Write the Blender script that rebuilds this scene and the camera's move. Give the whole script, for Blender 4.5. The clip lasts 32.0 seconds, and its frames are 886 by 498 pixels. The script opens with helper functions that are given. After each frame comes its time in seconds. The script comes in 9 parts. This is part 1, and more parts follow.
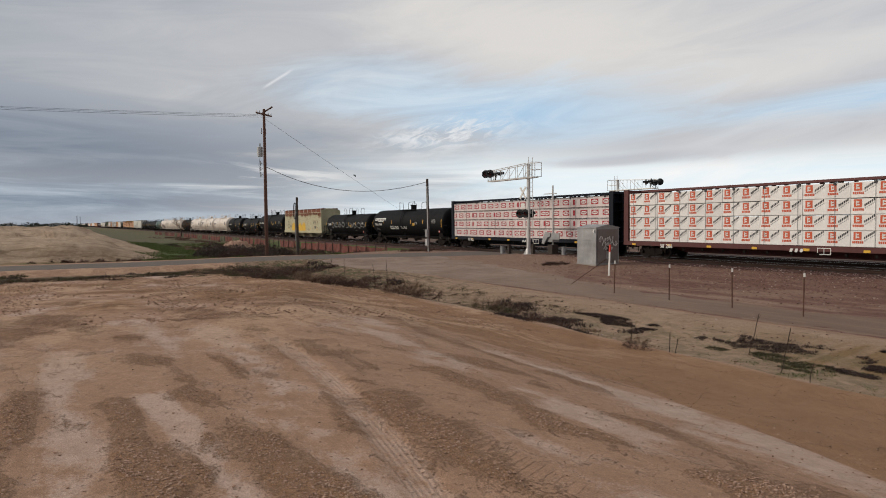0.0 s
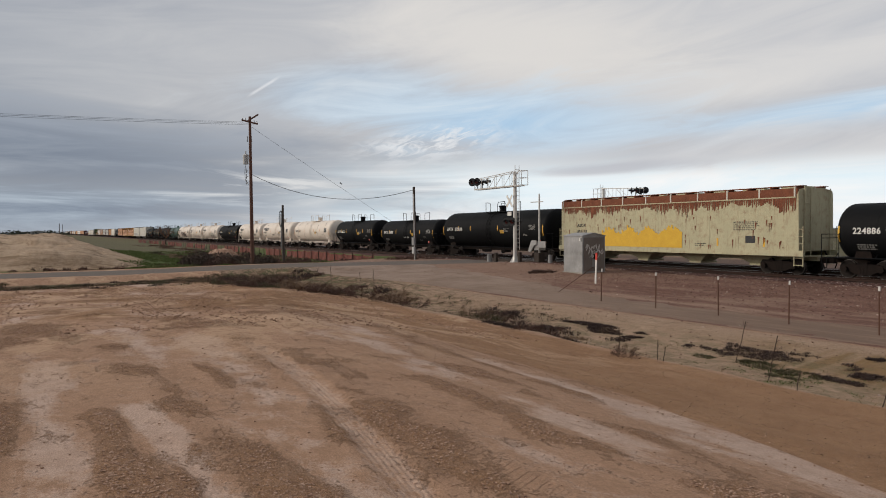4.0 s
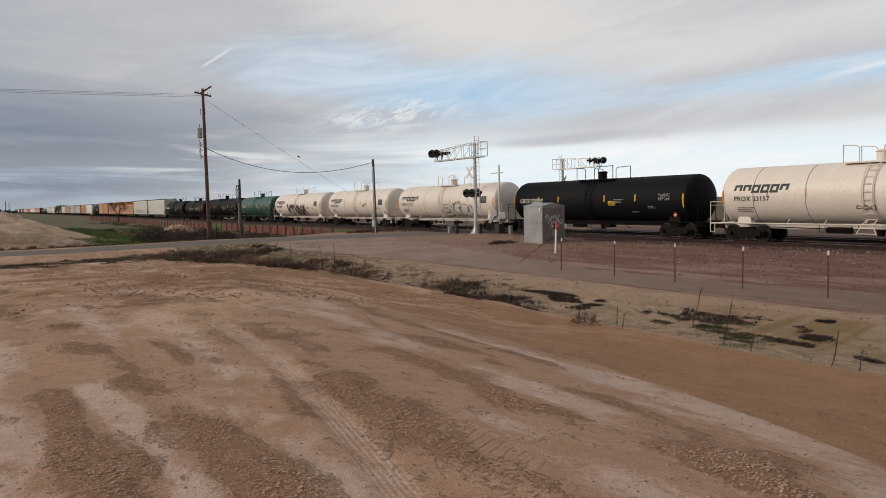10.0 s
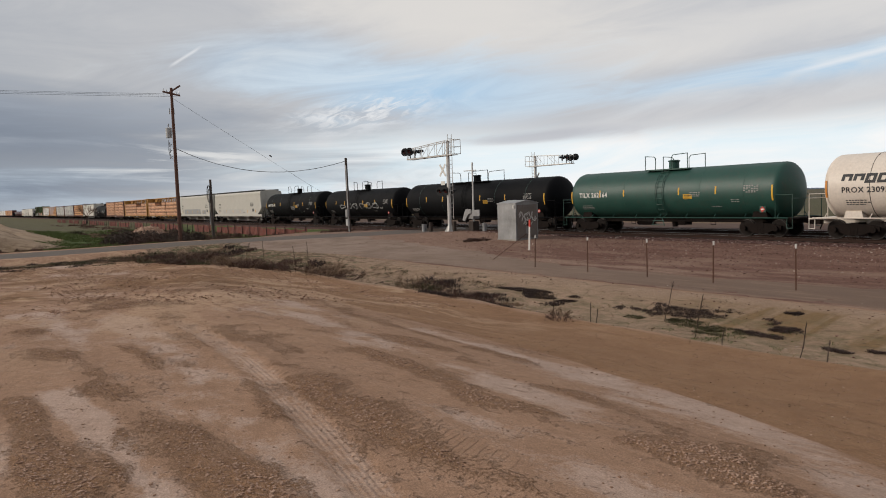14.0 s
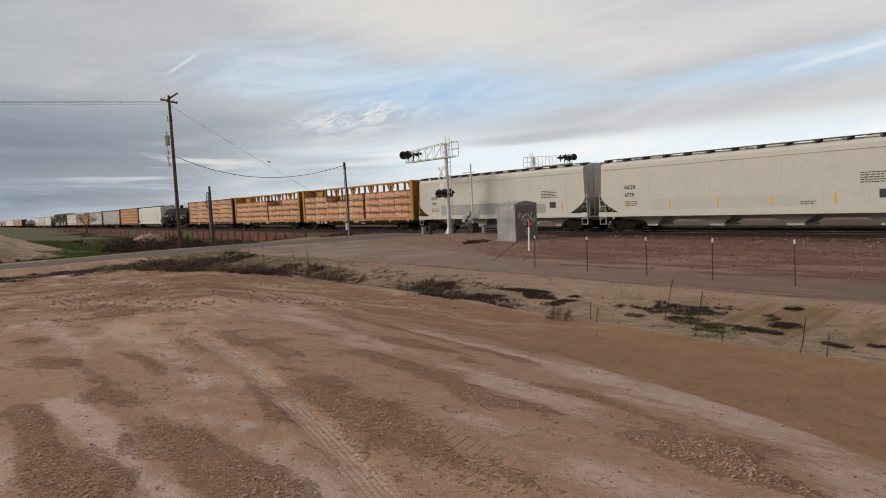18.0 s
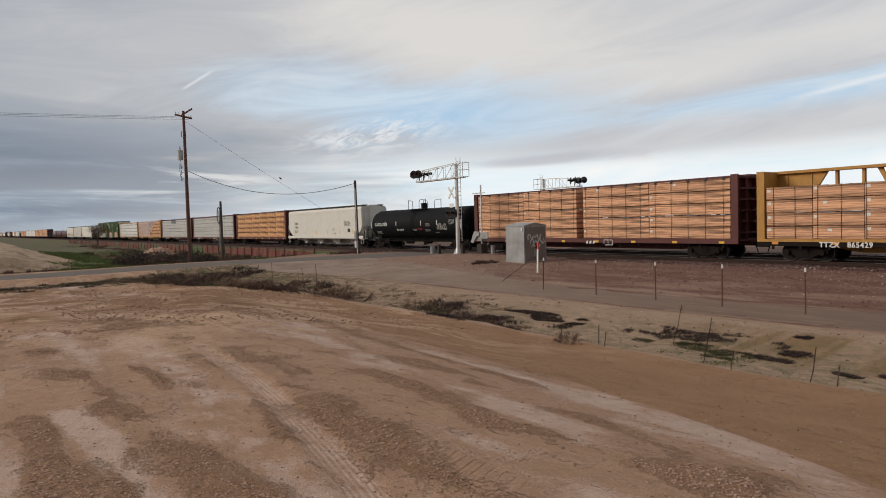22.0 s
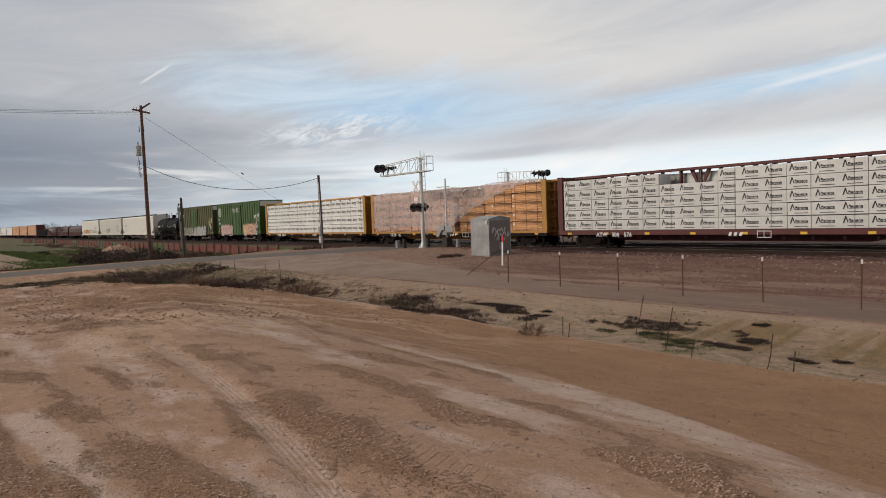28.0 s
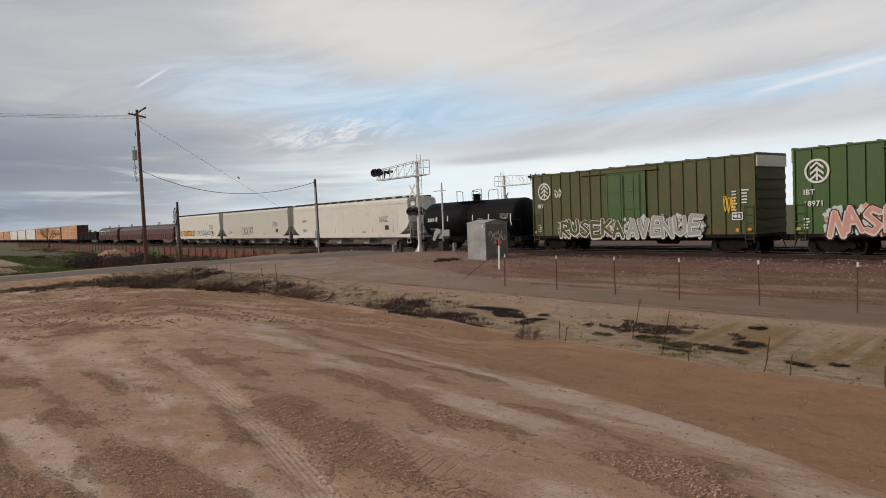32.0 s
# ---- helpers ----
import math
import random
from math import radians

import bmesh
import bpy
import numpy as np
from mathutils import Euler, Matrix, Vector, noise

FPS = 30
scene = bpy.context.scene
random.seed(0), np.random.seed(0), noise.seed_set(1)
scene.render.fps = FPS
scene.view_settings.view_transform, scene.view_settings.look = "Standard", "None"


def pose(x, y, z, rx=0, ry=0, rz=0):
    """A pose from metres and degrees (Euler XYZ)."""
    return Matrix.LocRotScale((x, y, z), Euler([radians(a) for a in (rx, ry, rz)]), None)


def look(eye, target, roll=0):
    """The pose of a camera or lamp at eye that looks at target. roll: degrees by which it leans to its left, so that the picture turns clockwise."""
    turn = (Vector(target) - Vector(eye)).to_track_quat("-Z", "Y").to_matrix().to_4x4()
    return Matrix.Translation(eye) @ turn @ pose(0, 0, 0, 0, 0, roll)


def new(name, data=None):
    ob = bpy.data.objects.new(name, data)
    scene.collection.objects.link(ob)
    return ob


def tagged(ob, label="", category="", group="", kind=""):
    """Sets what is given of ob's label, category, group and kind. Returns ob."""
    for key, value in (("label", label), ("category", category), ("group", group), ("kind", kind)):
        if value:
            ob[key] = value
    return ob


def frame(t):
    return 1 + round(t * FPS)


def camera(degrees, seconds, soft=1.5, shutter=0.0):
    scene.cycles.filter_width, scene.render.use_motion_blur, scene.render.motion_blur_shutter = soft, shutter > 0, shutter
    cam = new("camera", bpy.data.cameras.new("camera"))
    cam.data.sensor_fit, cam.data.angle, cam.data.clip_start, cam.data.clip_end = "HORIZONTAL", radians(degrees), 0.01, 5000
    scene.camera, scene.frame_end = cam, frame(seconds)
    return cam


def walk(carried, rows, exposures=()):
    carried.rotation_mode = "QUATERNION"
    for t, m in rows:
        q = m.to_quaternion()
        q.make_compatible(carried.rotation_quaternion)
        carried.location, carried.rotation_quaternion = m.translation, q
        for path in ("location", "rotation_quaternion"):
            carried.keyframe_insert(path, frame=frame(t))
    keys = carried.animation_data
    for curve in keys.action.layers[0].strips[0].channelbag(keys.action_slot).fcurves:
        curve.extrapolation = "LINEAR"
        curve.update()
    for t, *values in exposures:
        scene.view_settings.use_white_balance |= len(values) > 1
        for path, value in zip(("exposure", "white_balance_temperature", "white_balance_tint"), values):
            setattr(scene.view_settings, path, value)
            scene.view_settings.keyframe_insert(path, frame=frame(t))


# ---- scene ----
cam = camera(64.29, 32.0, 1.0)
PATH = [
    (0, pose(0.087, -0.025, 2.500, 87.85, 0.39, 61.54)),
    (0.5, pose(0.085, -0.030, 2.498, 88.64, 0.60, 60.80)),
    (1, pose(0.084, -0.035, 2.495, 88.69, 0.60, 60.75)),
    (1.5, pose(0.080, -0.026, 2.499, 88.66, 0.62, 60.21)),
    (2, pose(0.070, -0.029, 2.504, 89.11, 0.18, 59.50)),
    (2.5, pose(0.058, -0.035, 2.505, 89.14, 0.27, 60.33)),
    (4.5, pose(0.001, -0.038, 2.486, 88.17, 0.32, 60.12)),
    (5, pose(-0.009, -0.031, 2.482, 88.24, 0.46, 57.80)),
    (5.5, pose(-0.010, -0.030, 2.484, 88.41, 0.31, 57.51)),
    (6, pose(-0.011, -0.037, 2.485, 88.46, 0.52, 57.83)),
    (6.5, pose(-0.018, -0.047, 2.477, 87.82, 0.29, 58.72)),
    (7, pose(-0.014, -0.038, 2.480, 87.77, 0.68, 57.66)),
    (7.5, pose(-0.022, -0.034, 2.479, 87.84, 0.40, 57.34)),
    (8, pose(-0.020, -0.014, 2.478, 87.73, 0.97, 56.72)),
    (8.5, pose(-0.030, -0.014, 2.468, 87.20, 0.47, 57.95)),
    (9, pose(-0.034, -0.005, 2.468, 86.29, 1.21, 58.68)),
    (9.5, pose(-0.045, -0.002, 2.470, 85.96, 1.31, 57.72)),
    (10, pose(-0.044, -0.004, 2.464, 86.23, 1.15, 57.19)),
    (10.5, pose(-0.046, -0.003, 2.467, 85.82, 0.85, 56.62)),
    (11, pose(-0.040, 0.004, 2.471, 86.09, 1.27, 55.80)),
    (11.5, pose(-0.035, 0.008, 2.473, 86.42, 1.75, 55.38)),
    (12, pose(-0.035, 0.009, 2.469, 86.36, 1.52, 53.69)),
    (12.5, pose(-0.060, 0.023, 2.464, 85.62, 1.33, 54.38)),
    (13, pose(-0.068, 0.025, 2.461, 85.81, 1.17, 54.99)),
    (13.5, pose(-0.062, 0.032, 2.460, 86.08, 1.30, 54.94)),
    (14, pose(-0.057, 0.029, 2.467, 86.02, 1.79, 55.08)),
    (14.5, pose(-0.048, 0.029, 2.465, 86.50, 2.16, 54.82)),
    (16.5, pose(-0.012, 0.018, 2.475, 87.07, 2.62, 55.89)),
    (17, pose(-0.014, 0.010, 2.476, 87.41, 2.40, 55.57)),
    (17.5, pose(-0.007, 0.005, 2.481, 87.75, 2.39, 55.22)),
    (18, pose(0.001, 0.006, 2.464, 86.21, 2.84, 55.02)),
    (18.5, pose(-0.002, 0.006, 2.488, 85.22, 0.98, 54.61)),
    (19, pose(0.013, 0.022, 2.493, 85.96, 0.56, 52.94)),
    (19.5, pose(0.011, 0.023, 2.493, 87.11, 0.71, 52.40)),
    (20, pose(0.018, 0.021, 2.481, 88.10, 0.81, 51.26)),
    (20.5, pose(0.015, 0.017, 2.484, 88.24, 1.28, 51.22)),
    (21, pose(0.013, 0.017, 2.481, 88.47, 1.18, 50.32)),
    (21.5, pose(0.011, 0.006, 2.480, 88.16, 1.23, 50.92)),
    (22, pose(0.003, -0.008, 2.475, 87.84, 1.61, 55.77)),
    (22.5, pose(0.024, -0.020, 2.480, 88.62, 1.46, 54.80)),
    (23, pose(0.026, -0.039, 2.482, 88.79, 1.35, 55.40)),
    (23.5, pose(0.028, -0.042, 2.484, 88.52, 1.09, 54.29)),
    (24, pose(0.018, -0.039, 2.481, 88.24, 0.67, 54.30)),
    (24.5, pose(0.019, -0.026, 2.484, 88.27, 1.19, 54.29)),
    (26.5, pose(0.021, 0.006, 2.470, 87.80, 1.78, 54.43)),
    (27, pose(0.015, 0.009, 2.470, 87.55, 1.76, 53.10)),
    (27.5, pose(0.008, 0.020, 2.470, 87.52, 2.30, 52.44)),
    (28, pose(0.007, 0.027, 2.469, 87.26, 2.23, 52.95)),
    (28.5, pose(0.006, 0.039, 2.472, 87.33, 2.23, 53.08)),
    (29, pose(0.003, 0.040, 2.472, 87.60, 2.33, 52.75)),
    (29.5, pose(0.001, 0.033, 2.468, 88.10, 2.51, 53.06)),
    (30, pose(0.003, 0.039, 2.470, 87.60, 2.29, 52.86)),
    (30.5, pose(0.001, 0.041, 2.473, 87.28, 2.55, 52.99)),
    (31, pose(-0.000, 0.037, 2.472, 87.46, 2.10, 51.81)),
    (31.5, pose(0.002, 0.032, 2.470, 87.98, 2.03, 52.73)),
    (32, pose(-0.003, 0.033, 2.469, 87.56, 2.32, 52.67)),
]
EXPOSURE = 0.0
walk(cam, PATH, exposures=[(0.0, EXPOSURE), (32.0, EXPOSURE)])

# ---- light ----
SUN_AZ, SUN_EL = radians(213), radians(24)     # compass of the veiled sun: behind and to the side of the camera


def build_world():
    world = bpy.data.worlds.new("world")
    scene.world = world
    world.use_nodes = True
    nt = world.node_tree
    nt.nodes.clear()
    N, L = nt.nodes.new, nt.links.new

    def math_(op, a, b=None, clamp=False):
        n = N("ShaderNodeMath")
        n.operation, n.use_clamp = op, clamp
        for i, v in enumerate((a, b)):
            if v is None:
                continue
            if isinstance(v, (int, float)):
                n.inputs[i].default_value = v
            else:
                L(v, n.inputs[i])
        return n.outputs[0]

    def mixc(f, a, b):
        n = N("ShaderNodeMix")
        n.data_type = "RGBA"
        for s, v in ((n.inputs[0], f), (n.inputs[6], a), (n.inputs[7], b)):
            if isinstance(v, tuple):
                s.default_value = (*v, 1)
            elif isinstance(v, (int, float)):
                s.default_value = v
            else:
                L(v, s)
        return n.outputs[2]

    def ramp(v, stops):
        n = N("ShaderNodeValToRGB")
        e = n.color_ramp.elements
        e[0].position, e[0].color = stops[0][0], (*[stops[0][1]] * 3, 1)
        e[1].position, e[1].color = stops[-1][0], (*[stops[-1][1]] * 3, 1)
        for p, c in stops[1:-1]:
            q = e.new(p)
            q.color = (c, c, c, 1)
        L(v, n.inputs[0])
        return n.outputs[0]

    sky = N("ShaderNodeTexSky")
    sky.sky_type, sky.sun_disc, sky.sun_elevation, sky.sun_rotation = "NISHITA", False, SUN_EL, SUN_AZ
    sky.altitude, sky.air_density, sky.dust_density = 20, 1.0, 2.0
    co = N("ShaderNodeTexCoord")
    sep = N("ShaderNodeSeparateXYZ")
    L(co.outputs["Generated"], sep.inputs[0])
    up = math_("MAXIMUM", sep.outputs[2], 0.0)
    # bearing from the far end of the line (0) round to straight across it (1.57)
    turn = math_("ARCTAN2", sep.outputs[1], math_("MULTIPLY", sep.outputs[0], -1.0))
    rise = math_("ARCSINE", up)

    def noise_(su, sv, scale, detail, rough, dist=0.0, off=0.0, tilt=0.0):
        c = N("ShaderNodeCombineXYZ")
        L(math_("MULTIPLY", turn, su), c.inputs[0])
        L(math_("MULTIPLY", math_("ADD", rise, math_("MULTIPLY", turn, tilt)), sv), c.inputs[1])
        c.inputs[2].default_value = off
        n = N("ShaderNodeTexNoise")
        for k, v in (("Scale", scale), ("Detail", detail), ("Roughness", rough), ("Distortion", dist)):
            n.inputs[k].default_value = v
        L(c.outputs[0], n.inputs["Vector"])
        return n.outputs[0]

    def span(v, a, b, c, d):
        """0 up to a, 1 from b to c, 0 past d."""
        lo, hi = N("ShaderNodeMapRange"), N("ShaderNodeMapRange")
        for n, p, q in ((lo, a, b), (hi, d, c)):
            n.interpolation_type = "SMOOTHSTEP"
            n.inputs[1].default_value, n.inputs[2].default_value = p, q
            L(v, n.inputs[0])
        return math_("MULTIPLY", lo.outputs[0], hi.outputs[0])

    broad = noise_(1.0, 3.0, 2.2, 5, 0.55, 0.6, 2.3, -0.10)
    streak = noise_(1.0, 5.0, 4.0, 10, 0.62, 0.8, 0.4, -0.10)
    ripple = noise_(1.0, 3.4, 26.0, 6, 0.60, 0.9, 5.0, -0.25)
    layers = noise_(1.0, 9.0, 3.2, 8, 0.60, 0.6, 7.7, 0.02)
    wisp = math_("ADD", math_("MULTIPLY", streak, 0.65), math_("MULTIPLY", broad, 0.35))

    def cloud(t0, r0, rt, rr, tilt, rag, grain, full=1.0, soft=0.5):
        """A drifting patch about a bearing and a height, wide rt and tall rr, its rim frayed by a grain."""
        dt = math_("SUBTRACT", turn, t0)
        dr = math_("SUBTRACT", math_("SUBTRACT", rise, r0), math_("MULTIPLY", dt, tilt))
        q = math_("ADD", math_("POWER", math_("ABSOLUTE", math_("DIVIDE", dt, rt)), 2.0), math_("POWER", math_("ABSOLUTE", math_("DIVIDE", dr, rr)), 2.0))
        v = math_("ADD", math_("SUBTRACT", 1.0, math_("SQRT", q)), math_("MULTIPLY", math_("SUBTRACT", grain, 0.5), rag))
        n = N("ShaderNodeMapRange")
        n.interpolation_type = "SMOOTHSTEP"
        n.inputs[1].default_value, n.inputs[2].default_value, n.inputs[4].default_value = 0.5 - soft - 0.25, 0.5 + soft - 0.25, full
        L(v, n.inputs[0])
        return n.outputs[0]

    def trail(t0, t1, r0, r1, w, full):
        """A thin straight vapour trail."""
        line = math_("ADD", math_("MULTIPLY", math_("SUBTRACT", turn, t0), (r1 - r0) / (t1 - t0)), r0)
        off = math_("ABSOLUTE", math_("SUBTRACT", rise, line))
        return math_("MULTIPLY", ramp(math_("DIVIDE", off, w), [(0.1, full), (0.9, 0.0)]), span(turn, t0, t0 + 0.3 * (t1 - t0), t0 + 0.7 * (t1 - t0), t1))

    pale = ramp(wisp, [(0.34, 0.0), (0.66, 1.0)])
    grey = mixc(pale, (0.555, 0.565, 0.600), (0.715, 0.70, 0.69))
    # darker and cooler up the line, cream where the veil is thickest ahead
    west = ramp(math_("MULTIPLY", math_("ADD", turn, 0.6), 0.6), [(0.30, 1.0), (0.72, 0.0)])
    grey = mixc(west, grey, mixc(pale, (0.335, 0.36, 0.41), (0.475, 0.49, 0.52)))
    grey = mixc(cloud(0.62, 0.255, 0.26, 0.085, -0.15, 1.3, wisp, 0.85), grey, (0.80, 0.765, 0.725))
    grey = mixc(cloud(1.02, 0.205, 0.40, 0.035, 0.10, 1.6, wisp, 0.6), grey, (0.79, 0.765, 0.74))
    # blue where the veil is thin
    thin = ramp(streak, [(0.36, 0.0), (0.64, 1.0)])
    blue = mixc(thin, (0.43, 0.64, 0.86), (0.66, 0.77, 0.87))
    sky_c = mixc(cloud(0.38, 0.195, 0.16, 0.045, 0.1, 2.2, streak, 0.50), grey, blue)
    sky_c = mixc(cloud(0.60, 0.150, 0.26, 0.060, 0.0, 2.4, streak, 0.92), sky_c, blue)
    sky_c = mixc(cloud(1.12, 0.150, 0.40, 0.028, 0.06, 2.0, streak, 0.88), sky_c, blue)
    # bright low sky ahead
    low = math_("MULTIPLY", span(rise, -0.3, -0.2, 0.060, 0.118), span(turn, 0.20, 0.42, 1.8, 2.4))
    sky_c = mixc(math_("MULTIPLY", low, 0.95), sky_c, mixc(thin, (0.84, 0.97, 1.04), (1.03, 1.03, 1.03)))
    # mackerel ripples and the grey shelf below the blue
    macks = math_("MULTIPLY", cloud(0.50, 0.122, 0.13, 0.030, 0.12, 1.2, streak, 0.9), ramp(ripple, [(0.44, 0.0), (0.58, 1.0)]))
    sky_c = mixc(macks, sky_c, (0.85, 0.86, 0.88))
    sky_c = mixc(cloud(1.00, 0.112, 0.40, 0.026, 0.05, 1.9, streak, 0.72), sky_c, mixc(pale, (0.47, 0.48, 0.53), (0.68, 0.675, 0.69)))
    sky_c = mixc(cloud(0.74, 0.084, 0.14, 0.010, 0.03, 1.9, streak, 0.75), sky_c, (0.52, 0.53, 0.58))
    # slate bank up the line, in layers with bright slivers
    bank = cloud(-0.12, 0.105, 0.66, 0.078, -0.06, 1.5, layers, 1.0)
    sky_c = mixc(bank, sky_c, mixc(ramp(layers, [(0.38, 0.0), (0.62, 1.0)]), (0.185, 0.22, 0.29), (0.32, 0.355, 0.42)))
    sky_c = mixc(cloud(-0.05, 0.030, 0.40, 0.038, 0.0, 1.8, layers, 0.9), sky_c, mixc(ramp(layers, [(0.40, 0.0), (0.60, 1.0)]), (0.20, 0.255, 0.345), (0.47, 0.55, 0.64)))
    sliver = math_("MULTIPLY", cloud(0.27, 0.058, 0.16, 0.030, 0.0, 1.0, streak, 0.9), ramp(layers, [(0.50, 0.0), (0.60, 1.0)]))
    sky_c = mixc(sliver, sky_c, (0.80, 0.80, 0.80))
    sky_c = mixc(math_("ADD", trail(0.245, 0.295, 0.180, 0.212, 0.0035, 0.55), trail(1.04, 1.26, 0.140, 0.176, 0.006, 0.6), True), sky_c, (0.92, 0.92, 0.93))
    clouds = sky_c
    skyn = N("ShaderNodeVectorMath")
    skyn.operation = "SCALE"
    L(sky.outputs[0], skyn.inputs[0])
    skyn.inputs["Scale"].default_value = 0.10
    both = mixc(0.93, skyn.outputs[0], clouds)
    bg = N("ShaderNodeBackground")
    L(both, bg.inputs[0])
    bg.inputs[1].default_value = 0.97
    out = N("ShaderNodeOutputWorld")
    L(bg.outputs[0], out.inputs[0])


build_world()
sun = new("sun", bpy.data.lights.new("sun", "SUN"))
sun.data.energy, sun.data.angle, sun.data.color = 2.6, radians(24), (1.0, 0.905, 0.79)
sun.matrix_world = look((math.sin(SUN_AZ) * 100, math.cos(SUN_AZ) * 100, math.tan(SUN_EL) * 100), (0, 0, 0))


# ---- materials ----
MATS = {}


def surf(name, c1, c2, scale=3.0, rough=0.8, metal=0.0, bump=0.0, fine=40.0, stain=None, stain_amount=0.35, streaks=0.0, vary=0.0, spec=0.4, stretch=(1, 1, 1)):
    """A painted, rusty or earthen surface: two colours mixed at two scales, stains, run-down streaks and fine relief."""
    if name in MATS:
        return MATS[name]
    m = bpy.data.materials.new(name)
    m.use_nodes = True
    nt = m.node_tree
    N, L = nt.nodes.new, nt.links.new
    bsdf = nt.nodes["Principled BSDF"]
    bsdf.inputs["Metallic"].default_value = metal
    bsdf.inputs["Specular IOR Level"].default_value = spec
    co = N("ShaderNodeTexCoord")
    mp = N("ShaderNodeMapping")
    mp.inputs["Scale"].default_value = stretch
    L(co.outputs["Object"], mp.inputs[0])

    def noise_(s, detail=6, rough_=0.6, vec=None):
        n = N("ShaderNodeTexNoise")
        n.inputs["Scale"].default_value, n.inputs["Detail"].default_value, n.inputs["Roughness"].default_value = s, detail, rough_
        L(vec or mp.outputs[0], n.inputs["Vector"])
        return n.outputs[0]

    def ramp(v, a, b):
        n = N("ShaderNodeMapRange")
        n.inputs[1].default_value, n.inputs[2].default_value = a, b
        L(v, n.inputs[0])
        return n.outputs[0]

    def mixc(f, a, b):
        n = N("ShaderNodeMix")
        n.data_type = "RGBA"
        for s, v in ((n.inputs[0], f), (n.inputs[6], a), (n.inputs[7], b)):
            if isinstance(v, tuple):
                s.default_value = (*v, 1)
            elif isinstance(v, (int, float)):
                s.default_value = v
            else:
                L(v, s)
        return n.outputs[2]

    big, small = noise_(scale), noise_(fine, 3, 0.7)
    col = mixc(ramp(big, 0.35, 0.68), c1, c2)
    col = mixc(ramp(small, 0.2, 0.9), col, tuple(v * 0.72 for v in c2))
    if vary:
        info = N("ShaderNodeObjectInfo")
        hsv = N("ShaderNodeHueSaturation")
        L(col, hsv.inputs["Color"])
        v = N("ShaderNodeMapRange")
        v.inputs[3].default_value, v.inputs[4].default_value = 1 - vary, 1 + vary
        L(info.outputs["Random"], v.inputs[0])
        L(v.outputs[0], hsv.inputs["Value"])
        col = hsv.outputs[0]
    if stain:
        f = ramp(noise_(scale * 2.3, 8, 0.7), 0.52, 0.72)
        q = N("ShaderNodeMath")
        q.operation = "MULTIPLY"
        L(f, q.inputs[0])
        q.inputs[1].default_value = stain_amount
        col = mixc(q.outputs[0], col, stain)
        if streaks:
            mp2 = N("ShaderNodeMapping")
            mp2.inputs["Scale"].default_value = (6, 6, 0.45)
            L(co.outputs["Object"], mp2.inputs[0])
            f = ramp(noise_(1.6, 5, 0.6, mp2.outputs[0]), 0.55, 0.8)
            q = N("ShaderNodeMath")
            q.operation = "MULTIPLY"
            L(f, q.inputs[0])
            q.inputs[1].default_value = streaks
            col = mixc(q.outputs[0], col, stain)
    L(col, bsdf.inputs["Base Color"])
    r = N("ShaderNodeMapRange")
    r.inputs[3].default_value, r.inputs[4].default_value = max(0.05, rough - 0.12), min(1, rough + 0.12)
    L(big, r.inputs[0])
    L(r.outputs[0], bsdf.inputs["Roughness"])
    if bump:
        b = N("ShaderNodeBump")
        b.inputs["Strength"].default_value, b.inputs["Distance"].default_value = bump, 0.02
        L(small, b.inputs["Height"])
        L(b.outputs[0], bsdf.inputs["Normal"])
    MATS[name] = m
    return m


def plain(name, c, rough=0.6, metal=0.0):
    return surf(name, c, tuple(v * 0.85 for v in c), 4.0, rough, metal)


def lumber_mat(name, c1, c2, line=0.045):
    """Sawn boards stacked flat: thin shaded courses and cut marks."""
    m = surf(name, c1, c2, 1.2, 0.85, 0, 0.2, 30, vary=0.10, stretch=(0.6, 1, 9))
    nt = m.node_tree
    N, L = nt.nodes.new, nt.links.new
    bsdf = nt.nodes["Principled BSDF"]
    src = bsdf.inputs["Base Color"].links[0].from_socket
    co = N("ShaderNodeTexCoord")
    mp = N("ShaderNodeMapping")
    mp.inputs["Scale"].default_value = (0.30, 0.30, 0.55 / line)
    L(co.outputs["Object"], mp.inputs[0])
    w = N("ShaderNodeTexNoise")
    w.inputs["Scale"].default_value, w.inputs["Detail"].default_value, w.inputs["Roughness"].default_value = 1.0, 3, 0.7
    L(mp.outputs[0], w.inputs["Vector"])
    mr = N("ShaderNodeMapRange")
    mr.inputs[1].default_value, mr.inputs[2].default_value = 0.42, 0.57
    mr.inputs[3].default_value, mr.inputs[4].default_value = 0.30, 1.20
    L(w.outputs[0], mr.inputs[0])
    h = N("ShaderNodeHueSaturation")
    L(src, h.inputs["Color"]), L(mr.outputs[0], h.inputs["Value"])
    L(h.outputs[0], bsdf.inputs["Base Color"])
    return m


M_BLACK = surf("black_tank_paint", (0.0040, 0.0043, 0.005), (0.0065, 0.007, 0.008), 1.5, 0.66, 0, 0.05, 25, stain=(0.018, 0.015, 0.013), stain_amount=0.2, streaks=0.12, spec=0.09)
M_WHITE = surf("cream_tank_paint", (0.69, 0.60, 0.51), (0.74, 0.655, 0.57), 0.5, 0.5, 0, 0.02, 8, stain=(0.48, 0.36, 0.25), stain_amount=0.22, streaks=0.28)
M_SEAM = surf("grimy_weld_seam", (0.55, 0.46, 0.37), (0.62, 0.53, 0.44), 3.0, 0.6)
M_GREEN_TANK = surf("dark_green_tank_paint", (0.013, 0.055, 0.043), (0.020, 0.074, 0.056), 1.4, 0.5, 0, 0.04, 22, stain=(0.06, 0.05, 0.04), stain_amount=0.4, streaks=0.3)
